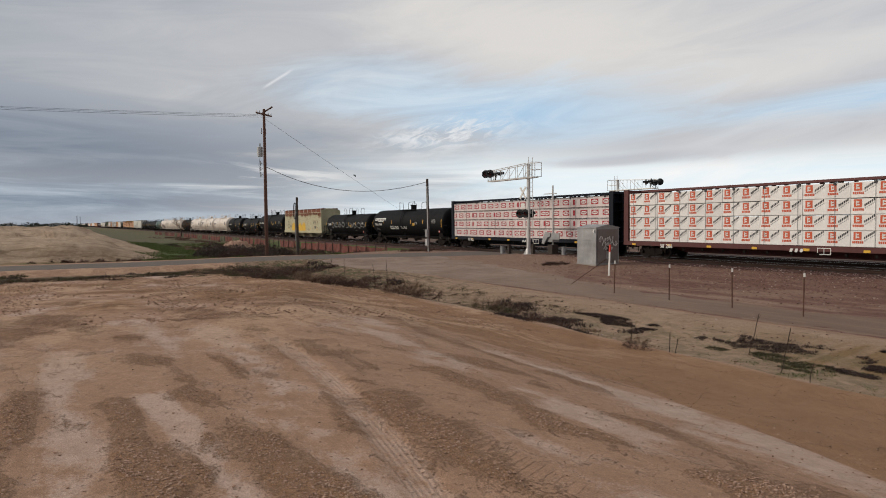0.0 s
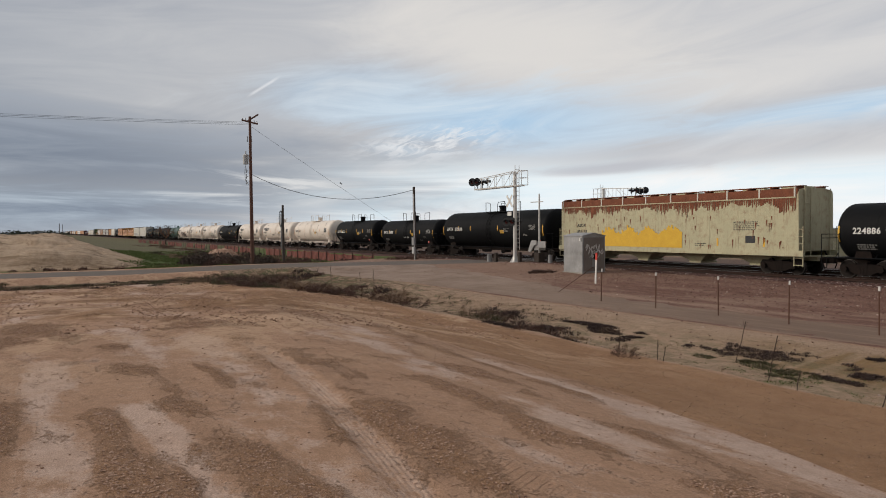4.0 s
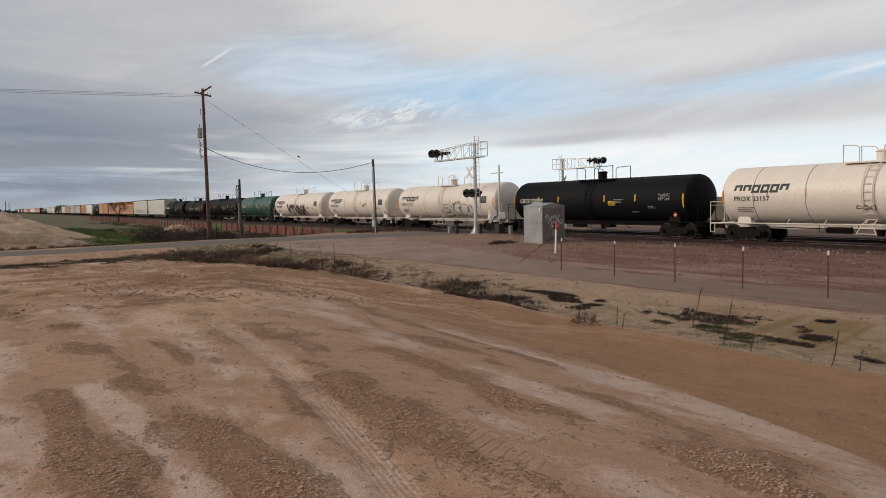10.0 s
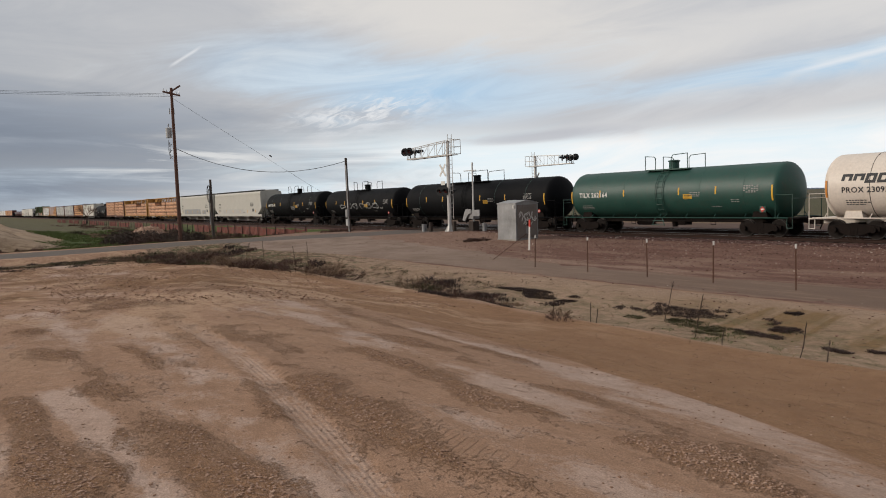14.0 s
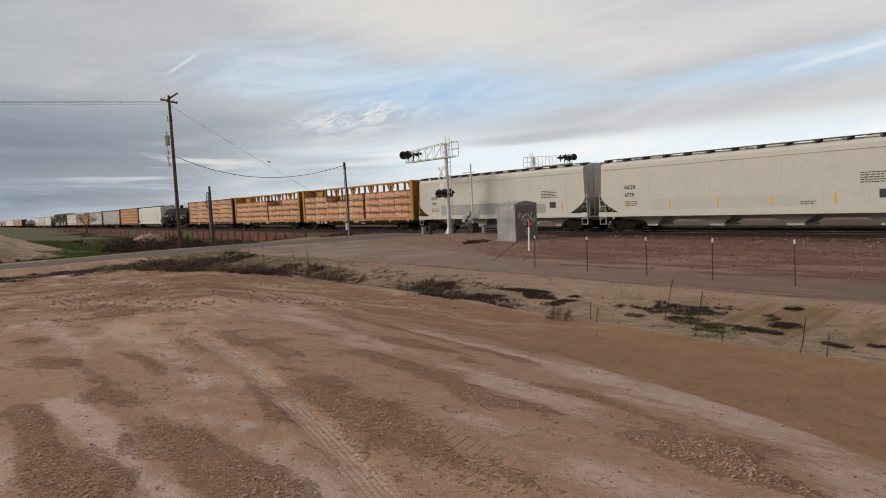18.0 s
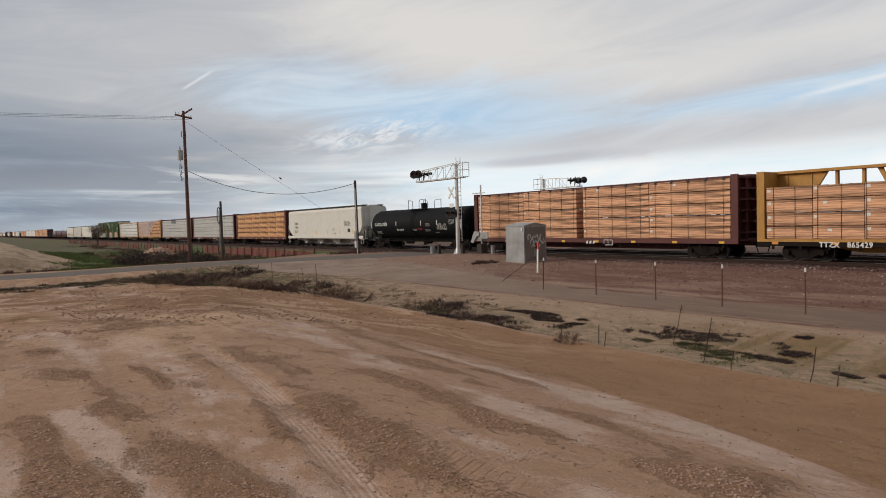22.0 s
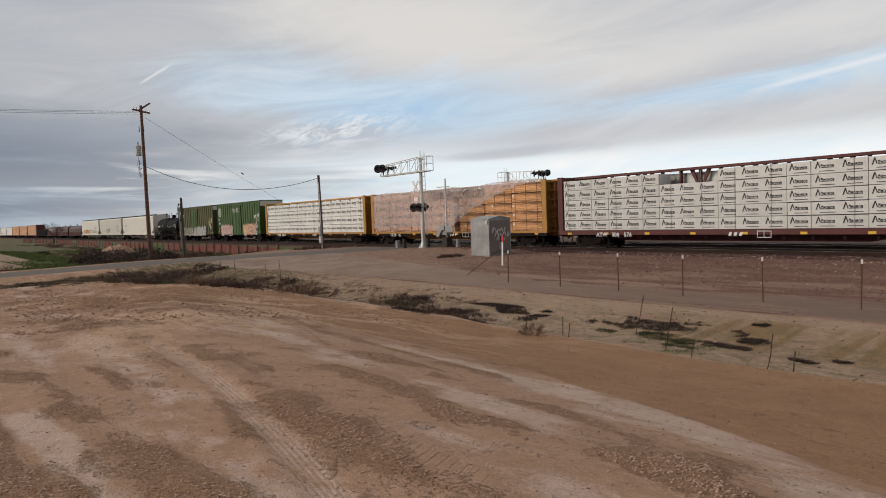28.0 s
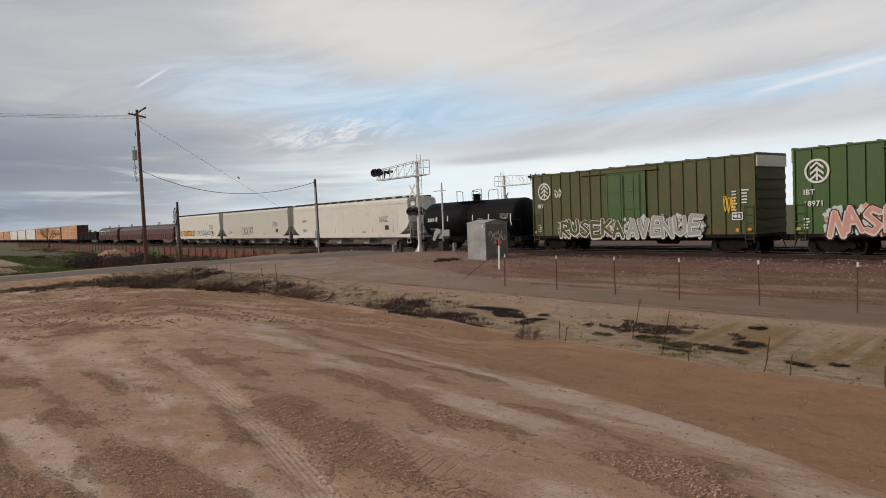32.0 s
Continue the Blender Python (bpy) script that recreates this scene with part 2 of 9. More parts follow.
M_HOPPER = surf("pale_grey_hopper_paint", (0.60, 0.565, 0.50), (0.66, 0.625, 0.56), 0.9, 0.6, 0, 0.03, 18, stain=(0.34, 0.28, 0.21), stain_amount=0.35, streaks=0.25)
M_HOP_PATCH = surf("repainted_grey_patch", (0.44, 0.42, 0.38), (0.48, 0.46, 0.42), 1.0, 0.6)
M_HOPPER2 = surf("cool_grey_hopper_paint", (0.48, 0.456, 0.400), (0.535, 0.508, 0.450), 0.9, 0.6, 0, 0.03, 18, stain=(0.34, 0.29, 0.23), stain_amount=0.3, streaks=0.15)
M_RUSTHOP = surf("faded_green_rusty_hopper_paint", (0.50, 0.455, 0.29), (0.43, 0.40, 0.26), 1.2, 0.75, 0, 0.08, 20, stain=(0.19, 0.075, 0.035), stain_amount=0.55, streaks=0.75)
M_RUST = surf("deep_rust", (0.24, 0.075, 0.032), (0.15, 0.05, 0.026), 2.5, 0.9, 0, 0.25, 30)
M_YELLOW_G = surf("yellow_spray_paint", (0.72, 0.44, 0.03), (0.62, 0.36, 0.03), 2.0, 0.7)
M_GREEN_BOX = surf("green_boxcar_paint", (0.028, 0.078, 0.010), (0.038, 0.090, 0.013), 0.8, 0.6, 0, 0.05, 20, stain=(0.10, 0.075, 0.03), stain_amount=0.45, streaks=0.4)
M_GREEN_BOX2 = surf("rusty_green_boxcar_paint", (0.044, 0.074, 0.015), (0.078, 0.064, 0.022), 0.5, 0.7, 0, 0.08, 20, stain=(0.14, 0.065, 0.03), stain_amount=0.6, streaks=0.5)
M_DOOR_GREEN = surf("green_door_paint", (0.030, 0.082, 0.013), (0.040, 0.095, 0.016), 1.0, 0.6, 0, 0.04, 20)
M_CREAM_ROOF = surf("pale_roof_panel", (0.55, 0.52, 0.44), (0.6, 0.57, 0.5), 2.0, 0.6)
M_STEEL = surf("grimy_running_gear", (0.0065, 0.0052, 0.0046), (0.018, 0.012, 0.0098), 4.0, 0.9, 0.0, 0.15, 30, spec=0.12)
M_WHEEL = surf("dark_steel_wheel", (0.008, 0.0065, 0.006), (0.022, 0.016, 0.013), 5.0, 0.8, 0.0, spec=0.15)
M_TREAD = surf("worn_wheel_rim", (0.022, 0.018, 0.016), (0.045, 0.037, 0.032), 5.0, 0.5, 0.3)
M_YELLOW_CB = surf("yellow_brown_car_paint", (0.46, 0.232, 0.042), (0.38, 0.185, 0.037), 1.6, 0.65, 0, 0.06, 22, stain=(0.12, 0.06, 0.03), stain_amount=0.5, streaks=0.4)
M_BROWN_CB = surf("oxide_red_car_paint", (0.110, 0.022, 0.019), (0.080, 0.020, 0.017), 1.6, 0.7, 0, 0.06, 22, stain=(0.05, 0.03, 0.025), stain_amount=0.4, streaks=0.3)
M_NAVY_CB = surf("navy_blue_car_paint", (0.006, 0.008, 0.014), (0.008, 0.011, 0.018), 1.6, 0.7, 0, 0.05, 22, spec=0.15)
M_WRAP = surf("white_lumber_wrap", (0.80, 0.77, 0.73), (0.73, 0.70, 0.66), 1.5, 0.45, 0, 0.7, 4.5, vary=0.05)
M_WRAP2 = surf("grey_white_lumber_wrap", (0.62, 0.60, 0.56), (0.55, 0.53, 0.50), 1.5, 0.5, 0, 0.7, 4.5, vary=0.05)
M_WRAPP = surf("pinkish_white_lumber_wrap", (0.72, 0.62, 0.59), (0.64, 0.55, 0.52), 1.5, 0.5, 0, 0.7, 4.5, vary=0.05)
M_LUMBER = lumber_mat("fresh_sawn_lumber", (0.72, 0.400, 0.235), (0.62, 0.325, 0.182))
M_LUMBER2 = lumber_mat("orange_sawn_lumber", (0.71, 0.375, 0.175), (0.61, 0.30, 0.13))
M_LUMBER3 = lumber_mat("pinkish_sawn_lumber", (0.60, 0.36, 0.255), (0.54, 0.315, 0.22))
# the pink tint paints in light that comes through from the lumber
M_PLASTIC = surf("torn_clear_plastic_sheet", (0.80, 0.67, 0.63), (0.72, 0.58, 0.54), 2.0, 0.35, 0, 0.5, 5)


def cloudy(m, lo, hi):
    """Let a thin sheet show what lies under it, more here and less there."""
    nt = m.node_tree
    co, mp, n, r = nt.nodes.new("ShaderNodeTexCoord"), nt.nodes.new("ShaderNodeMapping"), nt.nodes.new("ShaderNodeTexNoise"), nt.nodes.new("ShaderNodeMapRange")
    mp.inputs["Rotation"].default_value = (0, 0.6, 0)
    mp.inputs["Scale"].default_value = (1.2, 0.5, 1.8)
    n.inputs["Scale"].default_value, n.inputs["Detail"].default_value, n.inputs["Distortion"].default_value = 1.3, 7, 1.5
    r.inputs[1].default_value, r.inputs[2].default_value, r.inputs[3].default_value, r.inputs[4].default_value = 0.38, 0.62, lo, hi
    nt.links.new(co.outputs["Object"], mp.inputs[0]), nt.links.new(mp.outputs[0], n.inputs["Vector"]), nt.links.new(n.outputs[0], r.inputs[0])
    nt.links.new(r.outputs[0], nt.nodes["Principled BSDF"].inputs["Alpha"])


cloudy(M_PLASTIC, 0.30, 0.50)
M_PINK_G = surf("faded_pink_spray", (0.62, 0.34, 0.28), (0.52, 0.24, 0.20), 3.0, 0.7)
M_SKY_G = surf("pale_blue_spray", (0.42, 0.50, 0.55), (0.50, 0.54, 0.55), 3.0, 0.7)
M_ORANGE_G = surf("orange_cream_spray", (0.66, 0.36, 0.16), (0.58, 0.26, 0.12), 3.0, 0.7)
M_WALK = surf("weathered_walkway_steel", (0.10, 0.092, 0.082), (0.15, 0.138, 0.12), 2.0, 0.8, 0.1)
M_DIM = plain("dusty_white_stencil", (0.34, 0.33, 0.31), 0.7)
M_GRAF_LINE = plain("dark_maroon_spray", (0.075, 0.016, 0.016), 0.7)
M_TAG = plain("white_paper_tag", (0.75, 0.73, 0.68))
M_LOGO_RED = plain("red_print", (0.62, 0.10, 0.035))
M_LOGO_DKRED = plain("crimson_print", (0.42, 0.018, 0.035))
M_INK = plain("black_print", (0.02, 0.02, 0.022))
M_WHITE_P = plain("white_stencil_paint", (0.74, 0.72, 0.68))
M_YELLOW_P = plain("yellow_reflector", (0.75, 0.42, 0.03))
M_ORANGE_P = plain("orange_reflector", (0.70, 0.27, 0.04))
M_RED_P = plain("red_marker", (0.6, 0.05, 0.03))
M_GREY_P = surf("grey_patch_paint", (0.27, 0.27, 0.265), (0.31, 0.31, 0.30), 1.0, 0.6)
M_GALV = surf("galvanised_steel", (0.16, 0.158, 0.157), (0.36, 0.357, 0.355), 1.3, 0.45, 0.35, 0.25, 9, stain=(0.20, 0.17, 0.14), stain_amount=0.35)
M_GALV_W = surf("silver_mast_paint", (0.66, 0.64, 0.61), (0.58, 0.56, 0.53), 2.0, 0.45, 0.2)
M_CABSIDE = surf("weathered_cabinet_door", (0.16, 0.135, 0.120), (0.23, 0.20, 0.18), 1.5, 0.55, 0.3, 0.05, 14, stain=(0.13, 0.085, 0.06), stain_amount=0.6, streaks=0.5)
M_SIGBLACK = plain("matt_black_signal", (0.012, 0.012, 0.013), 0.5)
M_LENS = plain("unlit_red_lens", (0.10, 0.018, 0.015), 0.15)
M_POLE = surf("weathered_pole_wood", (0.095, 0.043, 0.031), (0.14, 0.068, 0.048), 3.0, 0.9, 0, 0.4, 30, stretch=(3, 3, 0.3))
M_POLE_D = surf("dark_pole_wood", (0.055, 0.042, 0.036), (0.085, 0.065, 0.055), 3.0, 0.9, 0, 0.4, 30, stretch=(3, 3, 0.3))
M_WIRE = plain("black_cable", (0.02, 0.02, 0.022))
M_INSUL = plain("grey_porcelain", (0.30, 0.32, 0.35), 0.3)
M_TRANSF = surf("pale_grey_transformer", (0.42, 0.42, 0.42), (0.48, 0.48, 0.47), 3.0, 0.5)
M_POST = surf("rusty_steel_post", (0.075, 0.034, 0.024), (0.11, 0.05, 0.03), 8.0, 0.9, 0.2)
M_TIE = surf("creosoted_timber", (0.030, 0.022, 0.018), (0.048, 0.035, 0.028), 3.0, 0.95, 0, 0.3, 30)
M_RAIL = surf("brown_rail_steel", (0.030, 0.016, 0.012), (0.045, 0.024, 0.018), 3.0, 0.8, 0.1, spec=0.2)
M_RAILTOP = surf("worn_rail_head", (0.28, 0.26, 0.25), (0.34, 0.32, 0.3), 3.0, 0.35, 0.8)
M_SILT = surf("faded_red_fence_fabric", (0.20, 0.052, 0.034), (0.12, 0.036, 0.028), 1.5, 0.9, 0, 0.3, 20, stain=(0.11, 0.06, 0.05), stain_amount=0.6)
M_CONC = surf("old_concrete", (0.33, 0.30, 0.27), (0.27, 0.245, 0.22), 4.0, 0.9, 0, 0.2)
M_BRUSH = surf("dry_brown_brush", (0.058, 0.029, 0.021), (0.098, 0.053, 0.038), 6.0, 0.95, vary=0.25)
M_BRUSH_D = surf("dark_dead_weeds", (0.045, 0.030, 0.024), (0.075, 0.050, 0.038), 6.0, 0.95, vary=0.25)
M_BRUSH_T = surf("tan_dead_weeds", (0.155, 0.098, 0.060), (0.205, 0.135, 0.085), 6.0, 0.95, vary=0.2)
M_TWIG = surf("orange_brown_twigs", (0.17, 0.085, 0.045), (0.13, 0.065, 0.038), 6.0, 0.95)
M_PATCH = surf("dark_purple_weed_mat", (0.034, 0.021, 0.017), (0.062, 0.038, 0.030), 5.0, 0.95, vary=0.2)
M_OLIVE = surf("olive_low_weeds", (0.050, 0.050, 0.020), (0.085, 0.070, 0.032), 4.0, 0.95, vary=0.2)
M_STRAW = surf("pale_dry_grass", (0.30, 0.225, 0.135), (0.24, 0.17, 0.10), 6.0, 0.95, vary=0.2)
M_GRASS = surf("low_green_grass", (0.050, 0.086, 0.014), (0.080, 0.100, 0.024), 3.0, 0.9, vary=0.2)
M_MAROON = surf("dark_maroon_cover", (0.075, 0.022, 0.024), (0.055, 0.02, 0.02), 1.5, 0.55, 0, 0.05, 20, stain=(0.14, 0.09, 0.07), stain_amount=0.35, streaks=0.3)

# ---- mesh helpers ----
def finish(bm, name, mat, smooth=False):
    bmesh.ops.recalc_face_normals(bm, faces=bm.faces)
    me = bpy.data.meshes.new(name)
    bm.to_mesh(me)
    bm.free()
    for m in (mat if isinstance(mat, (list, tuple)) else [mat]):
        me.materials.append(m)
    if smooth:
        me.shade_smooth()
    return me


def part(name, data, mat, parent, label="", at=None, smooth=False):
    """Links a bmesh or a shared mesh as one object under a thing or a part."""
    me = data if isinstance(data, bpy.types.Mesh) else finish(data, name, mat, smooth)
    ob = new(name, me)
    ob.parent = parent
    if at is not None:
        ob.matrix_basis = at if isinstance(at, Matrix) else Matrix.Translation(at)
    if label:
        tagged(ob, label)
    return ob


def thing(name, label, category, group="", at=(0, 0, 0)):
    ob = new(name)
    ob.empty_display_size = 0.3
    ob.matrix_basis = at if isinstance(at, Matrix) else Matrix.Translation(at)
    return tagged(ob, label, category, group)


def box(bm, x0, x1, y0, y1, z0, z1, mi=0):
    v = [bm.verts.new(p) for p in ((x0, y0, z0), (x1, y0, z0), (x1, y1, z0), (x0, y1, z0), (x0, y0, z1), (x1, y0, z1), (x1, y1, z1), (x0, y1, z1))]
    for f in ((3, 2, 1, 0), (4, 5, 6, 7), (0, 1, 5, 4), (1, 2, 6, 5), (2, 3, 7, 6), (3, 0, 4, 7)):
        bm.faces.new([v[i] for i in f]).material_index = mi
    return bm


def bar(bm, a, b, r, seg=6, r2=None, mi=0):
    """A round bar from a to b."""
    a, b = Vector(a), Vector(b)
    d = (b - a).normalized()
    u = d.orthogonal().normalized()
    w = d.cross(u)
    r2 = r if r2 is None else r2
    ra, rb = [], []
    for i in range(seg):
        t = 2 * math.pi * i / seg
        o = u * math.cos(t) + w * math.sin(t)
        ra.append(bm.verts.new(a + o * r)), rb.append(bm.verts.new(b + o * r2))
    for i in range(seg):
        j = (i + 1) % seg
        bm.faces.new((ra[i], ra[j], rb[j], rb[i])).material_index = mi
    bm.faces.new(ra[::-1]).material_index = mi
    bm.faces.new(rb).material_index = mi
    return bm


def rail_path(bm, pts, r, seg=5):
    """One bent round rail through the points."""
    p = [Vector(pts[0])]
    for q in pts[1:]:
        if (Vector(q) - p[-1]).length > 1e-4:
            p.append(Vector(q))
    dirs = [(b - a).normalized() for a, b in zip(p[:-1], p[1:])]
    side, rings = dirs[0].orthogonal().normalized(), []
    for i, c in enumerate(p):
        d0, d1 = dirs[max(0, i - 1)], dirs[min(i, len(dirs) - 1)]
        t = d0 + d1
        t = d0 if t.length < 0.1 else t.normalized()
        u = side - t * side.dot(t)
        u = t.orthogonal().normalized() if u.length < 1e-3 else u.normalized()
        w, side = t.cross(u), u
        k = min(1.35, 1 / max(0.5, t.dot(d0)))
        rings.append([bm.verts.new(c + (u * math.cos(2 * math.pi * j / seg) + w * math.sin(2 * math.pi * j / seg)) * r * k) for j in range(seg)])
    for a, b in zip(rings[:-1], rings[1:]):
        for j in range(seg):
            bm.faces.new((a[j], a[(j + 1) % seg], b[(j + 1) % seg], b[j]))
    bm.faces.new(rings[0][::-1]), bm.faces.new(rings[-1])
    return bm


def prism(bm, pts, y0, y1, mi=0):
    """A polygon in x and z, drawn out from y0 to y1."""
    a = [bm.verts.new((x, y0, z)) for x, z in pts]
    b = [bm.verts.new((x, y1, z)) for x, z in pts]
    n = len(pts)
    bm.faces.new(a).material_index = mi
    bm.faces.new(b[::-1]).material_index = mi
    for i in range(n):
        j = (i + 1) % n
        bm.faces.new((a[i], b[i], b[j], a[j])).material_index = mi
    return bm


def lathe(bm, prof, axis="x", seg=24, mi=0):
    """Rings of (along, radius) about an axis through the origin."""
    rings = []
    for u, r in prof:
        ring = []
        for i in range(seg):
            t = 2 * math.pi * i / seg
            c, s = r * math.cos(t), r * math.sin(t)
            ring.append(bm.verts.new((u, c, s) if axis == "x" else (c, u, s) if axis == "y" else (c, s, u)))
        rings.append(ring)
    for p, q in zip(rings[:-1], rings[1:]):
        for i in range(seg):
            j = (i + 1) % seg
            bm.faces.new((p[i], p[j], q[j], q[i])).material_index = mi
    bm.faces.new(rings[0]).material_index = mi
    bm.faces.new(rings[-1][::-1]).material_index = mi
    return bm


def moved(bm, m):
    bmesh.ops.transform(bm, matrix=m, verts=bm.verts)
    return bm


def pydata(name, verts, faces, mats, smooth=False):
    me = bpy.data.meshes.new(name)
    me.from_pydata(verts, [], faces)
    for m in (mats if isinstance(mats, (list, tuple)) else [mats]):
        me.materials.append(m)
    if smooth:
        me.shade_smooth()
    return me


# ---- ground ----
TRACK_Y = 36.0          # the line the train runs on; rail head at z = 0
TRACK2_Y = 40.6


def sstep(a, b, v):
    t = np.clip((v - a) / (b - a), 0, 1)
    return t * t * (3 - 2 * t)


def fbm(x, y, s, octaves=4, seed=0.0):
    """Cheap smooth value noise for whole arrays, about -1 to 1."""
    tot, amp, norm = 0, 1.0, 0
    for o in range(octaves):
        px, py = x * s + seed * 17.3 + o * 31.7, y * s + seed * 9.1 + o * 11.3
        ix, iy = np.floor(px), np.floor(py)
        fx, fy = px - ix, py - iy
        fx, fy = fx * fx * (3 - 2 * fx), fy * fy * (3 - 2 * fy)

        def h(a, b):
            v = np.sin(a * 127.1 + b * 311.7) * 43758.5453
            return (v - np.floor(v)) * 2 - 1
        tot = tot + amp * ((h(ix, iy) * (1 - fx) + h(ix + 1, iy) * fx) * (1 - fy) + (h(ix, iy + 1) * (1 - fx) + h(ix + 1, iy + 1) * fx) * fy)
        norm += amp
        amp *= 0.5
        s *= 2.03
    return tot / norm


def road_mid(y):
    """Centre of the cross road at a given y: it bends a little before the rails."""
    return -56.6 + 7.4 * sstep(12, 30, y)


def mound(x, y):
    u = sstep(-62.5, -66.5, x) * 1.45 + sstep(-66, -112, x) * 1.05
    edge = 7.5 + 1.6 * fbm(x, y, 0.11, 3, 2.0)
    side = 1 - sstep(edge - 7.0, edge + 3.5, y)
    far = 1 - sstep(-125, -190, x)
    left = sstep(-34, -12, y) * 0.75 + 0.25
    steps = 0.22 * sstep(-0.1, 0.2, fbm(x, y, 0.16, 3, 6.0)) + 0.16 * fbm(x * 0.6, y, 0.55, 4, 7.7)
    return u * side * far * left * (0.92 + steps)


def terrain(x, y):
    x, y = np.asarray(x, float), np.asarray(y, float)
    wob = 0.55 * fbm(x, y, 0.16, 3, 1.0)
    d = np.maximum((y + wob) / 10.8, (-x + wob) / 38.0)
    field = 0.86 - 0.98 * sstep(0.22, 1.02, d)
    ditch = -0.12 - 0.62 * sstep(1.0, 1.17, d) + 0.30 * sstep(1.30, 1.56, d)
    near = np.where(d < 1.0, field, ditch)
    plane = -0.45 + 0.33 * sstep(-22, -45, x) * sstep(14, 32, y)
    cut = sstep(-11.5, -8.5, x)
    z = near + (plane - near) * sstep(0, 1, (y - 15.8 - 0.45 * cut - 0.15 * wob) / (2.0 - 1.35 * cut))
    z = z + (-0.12 - z) * sstep(22, 30.5, y)
    left = -0.62 - 0.45 * sstep(9, 18, y) * (1 - sstep(26, 31, y)) + 0.45 * sstep(29, 33.0, y)
    left = left + 0.10 * fbm(x, y, 0.25, 3, 5.0)
    t = sstep(-61.0, -64.5, x)
    z = z * (1 - t) + left * t + mound(x, y) * (1 + 0.05 * fbm(x, y, 0.5, 3, 8.0))
    # the cross road rises gently to the rails
    rz = -0.45 + 0.42 * sstep(2, 31, y)
    r = np.abs(x - road_mid(y))
    t = 1 - sstep(4.2, 6.4, r)
    z = z * (1 - t) + rz * t
    # a low apron under the signals and the cabinet
    ap = np.exp(-(((x + 42) / 9) ** 2 + ((y - 30.5) / 3.6) ** 2))
    z = z + 0.22 * ap * (1 - t)
    # ballast bed under both lines
    bed = sstep(32.0, 33.9, y) * (1 - sstep(42.9, 45.2, y))
    z = z * (1 - bed) + (-0.20 + 0.02 * fbm(x, y, 3.0, 2, 3.0)) * bed
    far = sstep(44.8, 48, y)
    z = z * (1 - far) + (-0.75 + 0.15 * fbm(x, y, 0.04, 3, 4.0)) * far
    return z


# wheel lanes of the lot, along it: (y, lean, bend, from x, to x, half width, weight), y at x = -6
CRUMBLY = ((5.35, -0.02, 0.0, -11.0, -5.6, 0.17, 0.9), (4.62, -0.06, 0.0, -9.5, -2.6, 0.19, 1.0), (3.72, -0.05, 0.012, -8.6, -2.2, 0.20, 1.0),
           (2.95, -0.03, 0.01, -15.0, -5.6, 0.36, 0.72), (2.38, 0.09, 0.0, -6.2, -2.4, 0.18, 0.9), (1.10, 0.06, 0.0, -11.6, -6.2, 0.19, 1.05), (1.22, 0.05, 0.0, -6.2, -3.0, 0.25, 1.15),
           (0.38, 0.05, 0.02, -6.9, -3.4, 0.15, 1.0), (-0.42, 0.02, 0.0, -7.6, -4.2, 0.10, 0.8), (1.60, 0.0, 0.0, -9.2, -7.6, 0.09, 0.9), (1.98, 0.02, 0.0, -7.3, -5.2, 0.10, 0.8))
PACKED = ((5.60, -0.05, 0.0, -9.5, -5.8, 0.24, 0.8), (5.58, -0.035, -0.056, -6.2, -1.4, 0.40, 1.2), (4.16, -0.05, 0.0, -11.5, -3.6, 0.26, 1.0), (3.02, 0.0, 0.0, -4.8, -1.0, 0.22, 0.7), (1.72, -0.08, 0.0, -11.5, -3.2, 0.25, 1.0),
          (0.76, 0.05, 0.0, -7.8, -3.8, 0.19, 1.1), (1.32, 0.03, 0.0, -11.0, -7.4, 0.12, 0.6), (0.0, 0.02, 0.0, -11.0, -3.4, 0.22, 0.9), (-0.9, 0.0, 0.0, -14.0, -4.0, 0.30, 0.8), (5.0, -0.07, 0.0, -4.6, -1.0, 0.22, 0.8))
SPOTS = ((-7.85, 0.62, 0.45, 0.09), (-5.5, 0.93, 0.22, 0.07), (-4.7, 0.74, 0.35, 0.06), (-2.75, 3.98, 0.35, 0.16), (-2.1, 4.55, 0.18, 0.09))


def tyre_line(x):
    return 2.30 - 0.135 * (x + 6.0) - 0.015 * (x + 6.0) ** 2


def tan_edge(x):
    """Where the smooth tan shoulder of the lot begins."""
    u = np.clip(x + 6.0, -8, 4)
    return 6.14 - 0.10 * u - np.where(u > 0, 0.048, 0.012) * u * u


def lane_weight(x, y, lanes, seed):
    out = 0.0 * x
    for k, (yc, lean, bend, x0, x1, w, amp) in enumerate(lanes):
        u = x + 6.0
        wide = w * (1 + 0.45 * fbm(x, y * 0, 0.7, 2, seed + k))
        off = y + 0.10 * fbm(x, y, 0.8, 3, seed + 30 + k) - (yc + lean * u + bend * u * u)
        ends = sstep(x0 - 0.7, x0 + 0.5, x) * (1 - sstep(x1 - 0.4, x1 + 0.7, x))
        out = np.maximum(out, amp * ends * np.exp(-(off / wide) ** 2))
    return out


